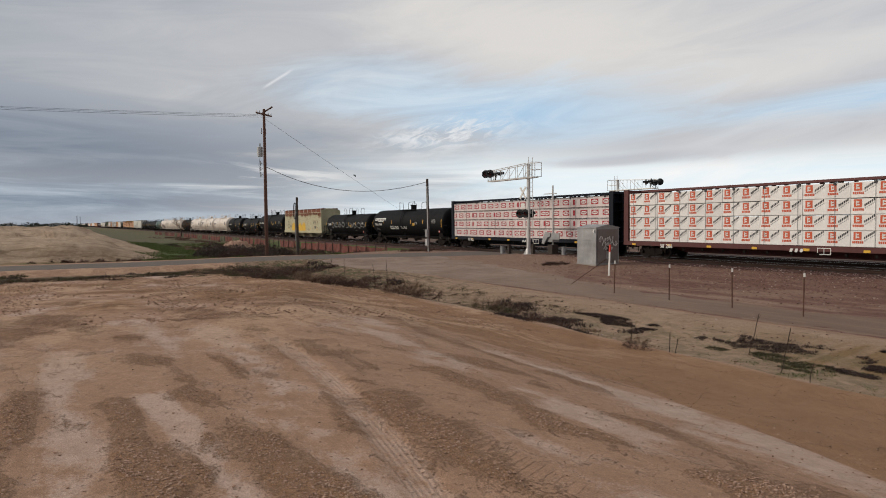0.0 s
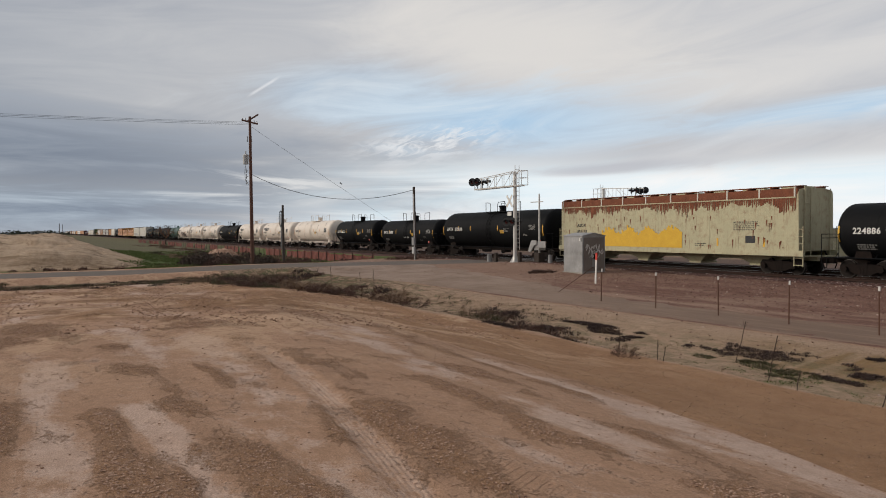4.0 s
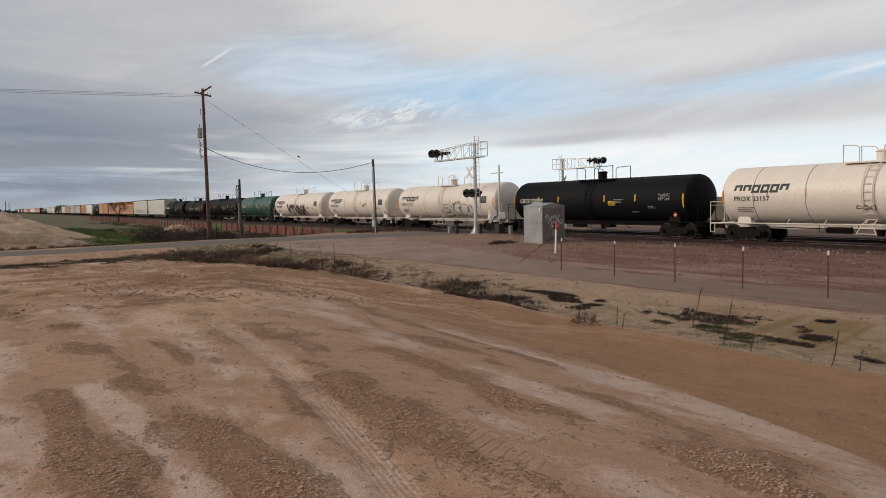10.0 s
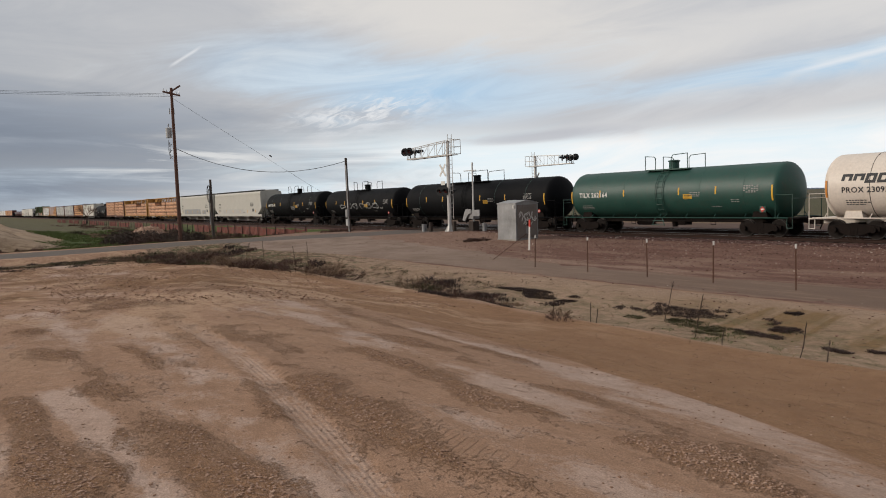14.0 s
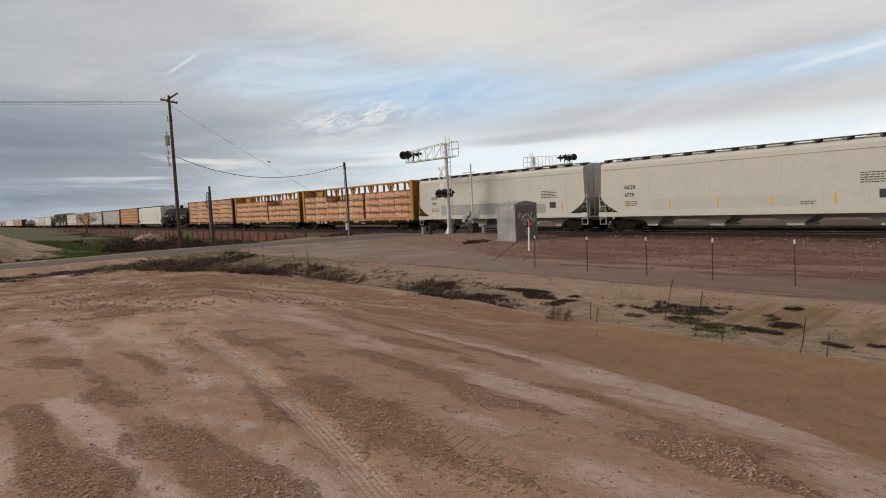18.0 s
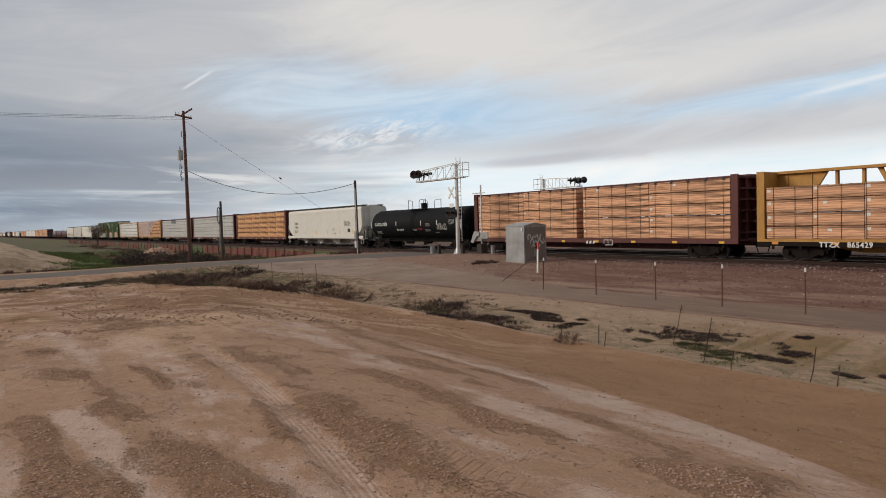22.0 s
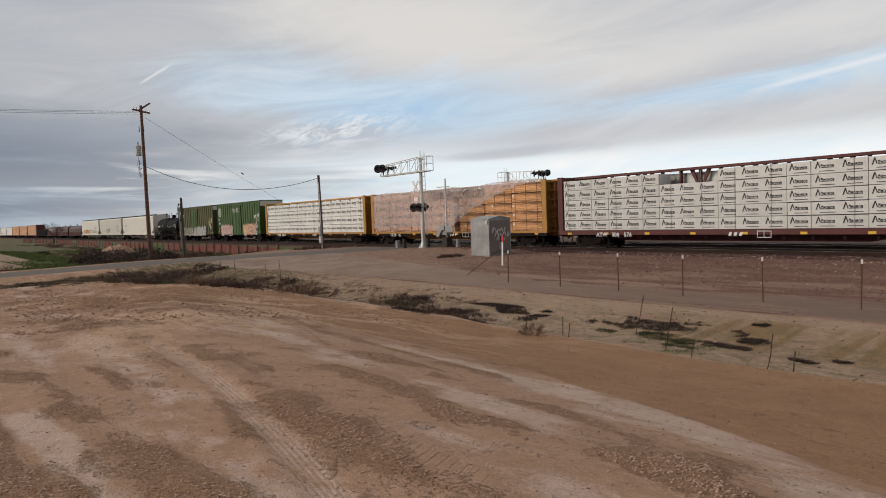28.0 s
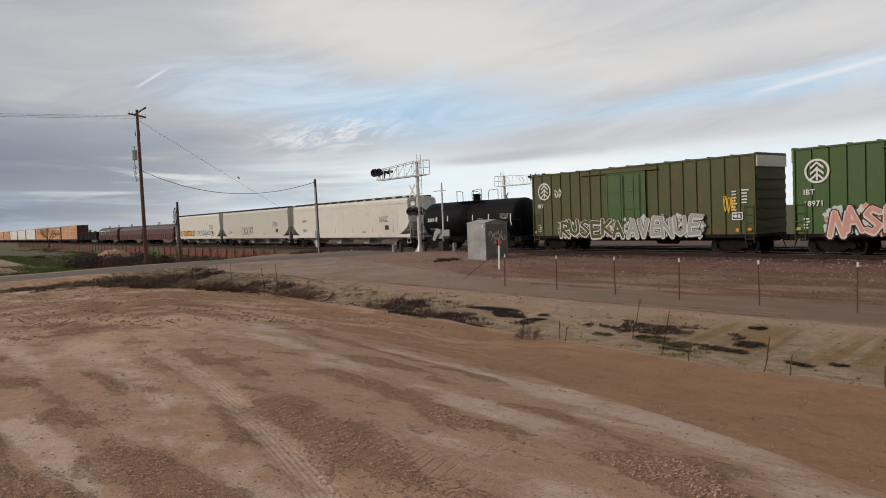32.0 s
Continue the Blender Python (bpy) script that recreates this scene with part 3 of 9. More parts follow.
def field_relief(x, y):
    """Wheel ruts, crumbly ridges and clods of the bare lot: height, crumbliness and how hard it is packed."""
    soft, hard = lane_weight(x, y, CRUMBLY, 20.0), lane_weight(x, y, PACKED, 70.0)
    for cx, cy, rx, ry in SPOTS:
        soft = np.maximum(soft, np.exp(-((x - cx) / rx) ** 2 - ((y - cy) / ry) ** 2))
    # broken up along the lanes, and left to chance farther out
    long = fbm(x * 0.35, y, 1.5, 3, 15.0)
    fine = fbm(x * 0.6, y, 4.6, 3, 18.0)
    out = np.clip(sstep(-8.5, -13, x) + sstep(-0.9, -1.6, y) * 0.8, 0, 1)
    wild = fbm(x * 0.55, y, 0.62, 4, 23.0)
    chance = sstep(-0.02, 0.34, wild + 0.25 * long)
    soft = soft * (1 - 0.6 * out) + 0.75 * chance * out
    hard = hard * (1 - 0.6 * out) + 0.95 * sstep(0.02, 0.28, -wild - 0.2 * long) * out
    # a brown sweep over the far middle, and a pale strip behind it
    sweep = np.exp(-((y - (4.0 + 0.28 * (x + 20))) / 2.2) ** 2) * sstep(-12, -16, x) * (1 - sstep(-27, -33, x))
    strip = np.exp(-((x + 28.5 + 0.25 * (y - 6)) / 1.6) ** 2) * sstep(1.0, 4.0, y) * (1 - sstep(8.0, 9.5, y))
    soft, hard = np.maximum(soft, 0.7 * sweep * (1 - strip)), np.maximum(hard * (1 - 0.8 * sweep), strip)
    tan = y > tan_edge(x)
    patch = fbm(x * 0.75, y, 1.25, 3, 41.0)
    soft = soft * np.clip(0.62 + 1.5 * patch + 0.9 * long, 0.0, 1.15)
    hard = hard * np.clip(0.80 + 1.3 * fbm(x * 0.7, y, 1.5, 3, 47.0) + 0.5 * fine, 0.15, 1.2)
    rough = np.clip(soft + 0.05 + 0.42 * fine + 0.34 * long + 0.25 * patch - 0.30 * hard, 0, 1)
    rough = np.where(tan, rough * 0.25, rough)
    hard = np.clip(hard - 0.4 * soft + 0.12 * fine, 0, 1)
    clod = fbm(x, y, 8.0, 2, 12.0) * 0.005 + fbm(x, y, 3.6, 3, 13.0) * 0.008
    on = (1 - sstep(0.11, 0.16, np.abs(y - tyre_line(x)))) * sstep(-11.5, -9.5, x) * (1 - sstep(-3.0, -2.2, x))
    lip = np.exp(-((np.abs(y - tyre_line(x)) - 0.17) / 0.05) ** 2) * sstep(-10.5, -8.5, x)
    rough = rough * (1 - 0.6 * on)
    hard = np.maximum(hard * (1 - 0.5 * on), 0.40 * on)
    return 0.018 * fbm(x * 0.12, y, 1.6, 2, 2.5) + rough * (clod + 0.012) - 0.016 * on + 0.008 * lip - 0.006 * hard, rough, hard


def ground_axis(stops):
    out = [stops[0][0]]
    for (a, _), (b, step) in zip(stops[:-1], stops[1:]):
        n = max(1, round((b - a) / step))
        out += [a + (b - a) * i / n for i in range(1, n + 1)]
    return np.array(out)


GX = ground_axis([(-3000, 0), (-1200, 450), (-500, 100), (-240, 26), (-130, 4), (-85, 1.6), (-61, 0.8), (-40, 0.6), (-20, 0.33), (-13, 0.12), (-7.5, 0.075), (-1.0, 0.055), (6, 0.3), (20, 1.4), (80, 10), (400, 80), (3000, 650)])
GY = ground_axis([(-3000, 0), (-600, 600), (-120, 80), (-30, 4), (-8, 0.8), (-1.0, 0.35), (6.4, 0.06), (8.0, 0.10), (12.5, 0.14), (19, 0.26), (31, 0.36), (46, 0.42), (60, 1.4), (140, 10), (500, 60), (3000, 620)])


def ground_material():
    m = bpy.data.materials.new("earth")
    m.use_nodes = True
    nt = m.node_tree
    N, L = nt.nodes.new, nt.links.new
    bsdf = nt.nodes["Principled BSDF"]
    bsdf.inputs["Roughness"].default_value = 0.95
    bsdf.inputs["Specular IOR Level"].default_value = 0.15
    co = N("ShaderNodeTexCoord")
    geo = co.outputs["Object"]

    def attr(name):
        a = N("ShaderNodeAttribute")
        a.attribute_name = name
        s = N("ShaderNodeSeparateColor")
        L(a.outputs["Color"], s.inputs[0])
        return s.outputs

    def noise_(s, detail=6, rough=0.6, stretch=None, dist=0.0):
        n = N("ShaderNodeTexNoise")
        n.inputs["Scale"].default_value, n.inputs["Detail"].default_value, n.inputs["Roughness"].default_value, n.inputs["Distortion"].default_value = s, detail, rough, dist
        src = geo
        if stretch:
            mp = N("ShaderNodeMapping")
            mp.inputs["Scale"].default_value = stretch
            L(geo, mp.inputs[0])
            src = mp.outputs[0]
        L(src, n.inputs["Vector"])
        return n.outputs[0]

    def cells(s):
        """Lumps packed together: height of each, and a chance value lump by lump."""
        n, q = N("ShaderNodeTexVoronoi"), N("ShaderNodeSeparateColor")
        n.inputs["Scale"].default_value = s
        wob, add = N("ShaderNodeTexNoise"), N("ShaderNodeVectorMath")
        wob.inputs["Scale"].default_value, add.operation = s * 0.7, "MULTIPLY_ADD"
        L(geo, wob.inputs["Vector"]), L(wob.outputs["Color"], add.inputs[0]), L(geo, add.inputs[2])
        add.inputs[1].default_value = (0.9 / s, 0.9 / s, 0.9 / s)
        L(add.outputs[0], n.inputs["Vector"]), L(n.outputs["Color"], q.inputs[0])
        return op("SUBTRACT", 1.0, n.outputs["Distance"]), q.outputs[0]

    def rng(v, a, b, c=0.0, d=1.0):
        n = N("ShaderNodeMapRange")
        for i, q in enumerate((a, b, c, d)):
            n.inputs[i + 1].default_value = q
        L(v, n.inputs[0])
        return n.outputs[0]

    def op(kind, a, b=0.0):
        n = N("ShaderNodeMath")
        n.operation = kind
        for i, v in enumerate((a, b)):
            if isinstance(v, (int, float)):
                n.inputs[i].default_value = v
            else:
                L(v, n.inputs[i])
        return n.outputs[0]

    def mixc(f, a, b):
        n = N("ShaderNodeMix")
        n.data_type = "RGBA"
        for s, v in ((n.inputs[0], f), (n.inputs[6], a), (n.inputs[7], b)):
            if isinstance(v, tuple):
                s.default_value = (*v, 1)
            elif isinstance(v, (int, float)):
                s.default_value = v
            else:
                L(v, s)
        return n.outputs[2]

    a, b = attr("zone_a"), attr("zone_b")
    sepg = N("ShaderNodeSeparateXYZ")
    L(geo, sepg.inputs[0])
    inland = op("MULTIPLY", rng(sepg.outputs[0], -24.0, -40.0, 0.0, 0.17), rng(sepg.outputs[0], -58.0, -50.0))
    mid, grain, crumb = noise_(1.1, 6, 0.62, None, 0.4), noise_(22, 5, 0.68), noise_(70, 3, 0.7)
    fray, speck = noise_(5.0, 7, 0.75, (0.40, 1.0, 1.0), 0.3), noise_(150, 2, 0.6)

    def soften(w, amount=0.5):
        return rng(op("ADD", w, op("MULTIPLY", op("SUBTRACT", mid, 0.5), amount)), 0.35, 0.65)

    lump, which = cells(85.0)
    bead, pick = cells(190.0)
    # the dark end of the grain also carries shade between crumbs in its colour
    brown = mixc(rng(grain, 0.36, 0.62), (0.225, 0.118, 0.060), (0.350, 0.203, 0.117))
    brown = mixc(rng(which, 0.0, 1.0, 0.0, 0.55), brown, (0.160, 0.082, 0.042))
    brown = mixc(op("MULTIPLY", rng(pick, 0.62, 0.95), 0.75), brown, (0.450, 0.280, 0.175))
    packed = mixc(rng(fray, 0.3, 0.7), (0.268, 0.159, 0.100), (0.372, 0.232, 0.154))
    packed = mixc(op("MULTIPLY", rng(speck, 0.56, 0.70), 0.65), packed, (0.160, 0.088, 0.051))
    pale = mixc(rng(mid, 0.35, 0.65), (0.385, 0.268, 0.205), (0.455, 0.330, 0.262))
    pale = mixc(op("MULTIPLY", rng(noise_(55, 4, 0.75), 0.56, 0.68), 0.55), pale, (0.24, 0.150, 0.105))
    edge = op("ADD", op("MULTIPLY", op("SUBTRACT", fray, 0.5), 2.3), op("MULTIPLY", op("SUBTRACT", grain, 0.5), 1.5))
    crumbly = rng(op("ADD", a[0], op("ADD", edge, op("ADD", op("MULTIPLY", op("SUBTRACT", which, 0.5), 0.35), op("MULTIPLY", op("SUBTRACT", mid, 0.5), 0.25)))), 0.34, 0.62)
    dirt = mixc(rng(op("ADD", attr("zone_c")[0], op("MULTIPLY", edge, 0.75)), 0.16, 0.62), packed, pale)
    dirt = mixc(op("MULTIPLY", crumbly, rng(noise_(13, 6, 0.78, (0.6, 1.0, 1.0)), 0.40, 0.56, 0.30, 1.0)), dirt, brown)
    # scuffs everywhere, with the shade of small hollows and ridges painted as dark flecks
    scuff_shade = op("MULTIPLY", rng(noise_(7.5, 8, 0.80, (0.55, 1.0, 1.0), 0.6), 0.55, 0.66), op("ADD", 0.28, op("MULTIPLY", crumbly, 0.4)))
    dirt = mixc(scuff_shade, dirt, (0.145, 0.078, 0.044))
    dirt = mixc(op("MULTIPLY", rng(noise_(11, 8, 0.80, (0.5, 1.0, 1.0), 0.6), 0.57, 0.66), 0.45), dirt, (0.435, 0.292, 0.200))
    tan = mixc(rng(mid, 0.3, 0.7), (0.225, 0.119, 0.061), (0.290, 0.164, 0.089))
    tan = mixc(op("MULTIPLY", rng(pick, 0.45, 0.9), 0.55), tan, (0.165, 0.088, 0.047))
    tan = mixc(op("MULTIPLY", rng(speck, 0.56, 0.68), 0.7), tan, (0.460, 0.312, 0.200))
    dirt = mixc(rng(op("ADD", b[2], op("MULTIPLY", op("SUBTRACT", fray, 0.5), 0.5)), 0.38, 0.62), dirt, tan)
    # pale scraped streaks and dark crumb lines across the far part of the lot
    streak, line = noise_(0.55, 6, 0.66, (0.55, 1.0, 1.0), 0.5), noise_(1.3, 5, 0.7, (0.5, 1.0, 1.0), 0.8)
    beyond = rng(sepg.outputs[0], -7.5, -13.0)
    dirt = mixc(op("MULTIPLY", beyond, rng(streak, 0.50, 0.56, 0.0, 0.80)), dirt, (0.420, 0.278, 0.179))
    ridge = op("SUBTRACT", 1.0, rng(op("ABSOLUTE", op("SUBTRACT", line, 0.5)), 0.005, 0.035))
    dirt = mixc(op("MULTIPLY", beyond, op("MULTIPLY", ridge, rng(grain, 0.40, 0.55, 0.0, 0.75))), dirt, (0.165, 0.083, 0.045))
    gn, sn = N("ShaderNodeNewGeometry"), N("ShaderNodeSeparateXYZ")
    L(gn.outputs["True Normal"], sn.inputs[0])
    sand = mixc(rng(mid, 0.3, 0.7), (0.345, 0.238, 0.165), (0.248, 0.163, 0.109))
    sand = mixc(op("MULTIPLY", rng(grain, 0.4, 0.7), 0.5), sand, (0.20, 0.130, 0.082))
    sand = mixc(op("MULTIPLY", rng(pick, 0.75, 0.97), 0.5), sand, (0.42, 0.33, 0.25))
    gully = rng(noise_(1.5, 5, 0.62, (1.0, 0.10, 0.3), 0.5), 0.40, 0.56, 0.15, 0.95)
    sand = mixc(op("MULTIPLY", op("MULTIPLY", rng(sepg.outputs[0], -13.0, -9.5), op("MULTIPLY", rng(sepg.outputs[1], 14.0, 14.7), rng(sepg.outputs[1], 17.0, 16.5))), gully), sand, (0.185, 0.115, 0.056))
    film = op("MULTIPLY", op("MULTIPLY", rng(sepg.outputs[1], 12.0, 13.2), rng(sepg.outputs[1], 16.6, 15.2)), rng(noise_(3.0, 9, 0.80, (0.45, 1.0, 1.0), 0.4), 0.46, 0.56, 0.0, 0.62))
    sand = mixc(film, sand, mixc(rng(sepg.outputs[0], -24.0, -18.0), (0.120, 0.082, 0.048), (0.122, 0.102, 0.055)))
    weedy = mixc(rng(op("ADD", inland, noise_(3.4, 8, 0.78, (0.55, 1.0, 1.0))), 0.57, 0.66), sand, mixc(rng(mid, 0.42, 0.56), (0.060, 0.062, 0.024), (0.120, 0.076, 0.046)))
    col = mixc(soften(a[1]), dirt, weedy)
    gravel = mixc(rng(crumb, 0.35, 0.7), (0.090, 0.042, 0.031), (0.180, 0.090, 0.066))
    apron = mixc(rng(crumb, 0.35, 0.7), (0.190, 0.117, 0.084), (0.340, 0.222, 0.162))
    gravel = mixc(op("MULTIPLY", rng(op("ADD", sepg.outputs[0], op("MULTIPLY", mid, 14.0)), -18.0, -30.0), 0.9), gravel, apron)
    gravel = mixc(op("MULTIPLY", rng(noise_(0.8, 7, 0.65, (0.22, 1.0, 1.0)), 0.44, 0.60), rng(sepg.outputs[1], 27.5, 22.0, 0.35, 1.0)), gravel, (0.285, 0.190, 0.140))
    gravel = mixc(op("MULTIPLY", rng(which, 0.55, 0.98), 0.6), gravel, (0.255, 0.150, 0.112))
    gravel = mixc(op("MULTIPLY", rng(which, 0.40, 0.05), 0.55), gravel, (0.052, 0.026, 0.020))
    gravel = mixc(rng(sepg.outputs[1], 44.0, 46.0, 0.0, 0.75), gravel, (0.068, 0.045, 0.035))
    col = mixc(soften(a[2]), col, gravel)
    # grime and the train's shade, painted dark between and beside the rails
    grime_shade = op("MULTIPLY", rng(sepg.outputs[1], 34.3, 34.9), 0.62)
    stone = mixc(rng(noise_(34, 2, 0.5), 0.35, 0.65), (0.036, 0.017, 0.015), (0.135, 0.070, 0.058))
    stone = mixc(grime_shade, stone, (0.028, 0.020, 0.017))
    col = mixc(soften(b[0], 0.25), col, stone)
    green = mixc(rng(noise_(0.45, 8, 0.75, (0.5, 1.0, 1.0)), 0.50, 0.64), (0.058, 0.085, 0.018), (0.150, 0.110, 0.066))
    green = mixc(rng(sepg.outputs[0], -95.0, -150.0, 0.0, 0.8), green, (0.105, 0.088, 0.052))
    green = mixc(rng(sepg.outputs[1], 58.0, 66.0, 0.0, 0.8), green, (0.090, 0.074, 0.044))
    col = mixc(soften(b[1]), col, green)
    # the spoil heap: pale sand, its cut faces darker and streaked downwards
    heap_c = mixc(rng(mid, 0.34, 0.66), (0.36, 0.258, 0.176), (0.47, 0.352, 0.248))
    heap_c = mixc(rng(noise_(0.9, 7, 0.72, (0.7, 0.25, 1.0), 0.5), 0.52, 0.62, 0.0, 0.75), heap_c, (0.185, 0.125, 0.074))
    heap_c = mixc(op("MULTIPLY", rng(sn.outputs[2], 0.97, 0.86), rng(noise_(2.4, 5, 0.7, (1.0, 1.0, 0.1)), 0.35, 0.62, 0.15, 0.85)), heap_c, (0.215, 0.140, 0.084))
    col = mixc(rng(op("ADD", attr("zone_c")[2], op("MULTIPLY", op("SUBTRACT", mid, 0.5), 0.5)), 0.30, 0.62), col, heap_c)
    # speckle of loose grains; its contrast also stands in for shading of small relief
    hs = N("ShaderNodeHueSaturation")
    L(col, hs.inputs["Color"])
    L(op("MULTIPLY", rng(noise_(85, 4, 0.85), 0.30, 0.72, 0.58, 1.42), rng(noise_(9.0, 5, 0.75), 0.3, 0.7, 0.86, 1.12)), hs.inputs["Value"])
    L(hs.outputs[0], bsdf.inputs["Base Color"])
    # a tyre's ribbed print across the lot
    sep = N("ShaderNodeSeparateXYZ")
    L(geo, sep.inputs[0])
    along = op("ADD", sep.outputs[0], 6.0)
    off = op("SUBTRACT", sep.outputs[1], op("SUBTRACT", op("SUBTRACT", 2.30, op("MULTIPLY", along, 0.135)), op("MULTIPLY", op("POWER", along, 2.0), 0.015)))
    inside = op("MULTIPLY", rng(op("ABSOLUTE", off), 0.135, 0.11), op("MULTIPLY", rng(sep.outputs[0], -2.6, -3.2), rng(sep.outputs[0], -10.5, -9.0)))
    lug = op("MULTIPLY", op("SINE", op("ADD", op("MULTIPLY", along, 74.0), op("MULTIPLY", op("ABSOLUTE", off), 40.0))), op("GREATER_THAN", op("ABSOLUTE", off), 0.06))
    tread = op("ADD", op("SINE", op("MULTIPLY", off, 150.0)), op("MULTIPLY", lug, 0.8))
    ribs = op("MULTIPLY", tread, op("MULTIPLY", inside, rng(fray, 0.34, 0.60, 0.01, 0.15)))
    # slanted lugs of a tractor tyre beside it
    off2 = op("SUBTRACT", sep.outputs[1], op("ADD", 2.62, op("MULTIPLY", along, 0.02)))
    lane = op("MULTIPLY", rng(op("ABSOLUTE", off2), 0.17, 0.13), op("MULTIPLY", op("MULTIPLY", rng(sep.outputs[0], -6.9, -6.2), rng(sep.outputs[0], -3.0, -3.8)), rng(mid, 0.36, 0.50)))
    lugs = op("MULTIPLY", rng(op("SINE", op("ADD", op("MULTIPLY", sep.outputs[0], 60.0), op("ADD", op("MULTIPLY", grain, 3.0), op("MULTIPLY", off2, 34.0)))), -0.3, 0.4), op("MULTIPLY", lane, 0.75))
    ribs = op("ADD", ribs, lugs)
    rough_h = op("ADD", op("MULTIPLY", grain, 0.8), op("ADD", op("MULTIPLY", op("MULTIPLY", lump, op("ADD", 0.35, which)), 0.75), op("MULTIPLY", bead, 0.22)))
    h = op("ADD", op("MULTIPLY", rough_h, op("ADD", op("MULTIPLY", crumbly, 1.15), 0.22)), op("MULTIPLY", fray, 0.35))
    h = op("ADD", h, ribs)
    bump = N("ShaderNodeBump")
    bump.inputs["Strength"].default_value, bump.inputs["Distance"].default_value = 1.0, 0.014
    L(h, bump.inputs["Height"])
    L(bump.outputs[0], bsdf.inputs["Normal"])
    return m


def build_ground():
    X, Y = np.meshgrid(GX, GY, indexing="ij")
    Z = terrain(X, Y)
    rel, rough, hard = field_relief(X, Y)
    lot = (1 - sstep(10.0, 11.2, Y + 0.5 * fbm(X, Y, 0.4, 3, 9.0))) * sstep(-41, -37, X)
    near = sstep(-34, -18, X) * (1 - sstep(11, 13, Y))
    Z = Z + rel * lot * near + 0.015 * fbm(X, Y, 1.2, 3, 4.4) * (1 - near) * (np.abs(X) < 130) * (np.abs(Y) < 60)
    n, k = X.shape
    verts = np.stack([X, Y, Z], -1).reshape(-1, 3)
    i, j = np.meshgrid(np.arange(n - 1), np.arange(k - 1), indexing="ij")
    q = (i * k + j).ravel()
    faces = np.stack([q, q + k, q + k + 1, q + 1], -1)
    me = bpy.data.meshes.new("ground")
    me.from_pydata(verts.tolist(), [], faces.tolist())
    me.shade_smooth()
    strip = sstep(10.6, 11.2, Y + 0.5 * fbm(X, Y, 0.4, 3, 9.0)) * (1 - sstep(17.2, 18.2, Y)) * sstep(-60, -52, X)
    strip = np.maximum(strip, sstep(-37, -40, X) * sstep(-52, -48, X) * (1 - sstep(17.2, 18.2, Y)))
    gravel = sstep(17.4, 18.2, Y) * (1 - sstep(62, 72, Y)) * np.maximum(sstep(-64, -60, X), sstep(44, 46, Y))
    bal = sstep(31.2, 32.6, Y + 0.4 * fbm(X, Y, 0.6, 2, 5.5)) * (1 - sstep(44.6, 46.2, Y))
    bal = bal * (1 - (1 - sstep(3.4, 4.6, np.abs(X - road_mid(Y)))))
    grass = sstep(-61, -64, X) * (1 - np.clip(mound(X, Y) * 3, 0, 1)) * (1 - bal)
    grass = np.maximum(grass * (1 - sstep(44, 46, Y) * (1 - sstep(62, 72, Y))), sstep(62, 72, Y) * 0.8)
    grass = np.maximum(grass, sstep(-190, -260, X) * (1 - bal))
    tan = np.maximum(sstep(-0.10, 0.06, Y - tan_edge(X) + 0.16 * fbm(X, Y, 0.8, 3, 6.6)), sstep(-12, -18, X + 1.5 * fbm(X, Y, 0.5, 3, 3.6)) * (0.45 + 0.5 * fbm(X * 0.35, Y, 0.7, 3, 9.6))) * lot
    hard = hard * lot * (1 - tan * sstep(-20, -14, X))
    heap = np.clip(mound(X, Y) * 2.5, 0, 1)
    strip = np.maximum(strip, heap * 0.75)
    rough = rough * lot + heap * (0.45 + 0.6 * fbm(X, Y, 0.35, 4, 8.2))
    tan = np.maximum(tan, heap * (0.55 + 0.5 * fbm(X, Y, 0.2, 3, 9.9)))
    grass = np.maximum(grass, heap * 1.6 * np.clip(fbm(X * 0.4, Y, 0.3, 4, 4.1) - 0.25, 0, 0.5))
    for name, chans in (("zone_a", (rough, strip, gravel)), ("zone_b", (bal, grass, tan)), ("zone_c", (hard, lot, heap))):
        layer = me.color_attributes.new(name, "FLOAT_COLOR", "POINT")
        arr = np.ones((n * k, 4), np.float32)
        for c, w in enumerate(chans):
            arr[:, c] = np.clip(w, 0, 1).ravel()
        layer.data.foreach_set("color", arr.ravel())
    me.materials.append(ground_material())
    tagged(new("ground", me), "bare rutted tan dirt lot, weedy ditch and flat fields", "ground", kind="structure")


build_ground()

M_ASPHALT = surf("worn_grey_asphalt", (0.108, 0.090, 0.079), (0.150, 0.125, 0.109), 0.6, 0.9, 0, 0.3, 60, stain=(0.19, 0.145, 0.113), stain_amount=0.6, spec=0.15)
M_TRACKROAD = surf("dusty_grey_side_road", (0.158, 0.105, 0.079), (0.222, 0.153, 0.115), 1.1, 0.95, 0, 1.0, 50, stain=(0.27, 0.18, 0.13), stain_amount=0.85, spec=0.12, stretch=(0.14, 1, 1))


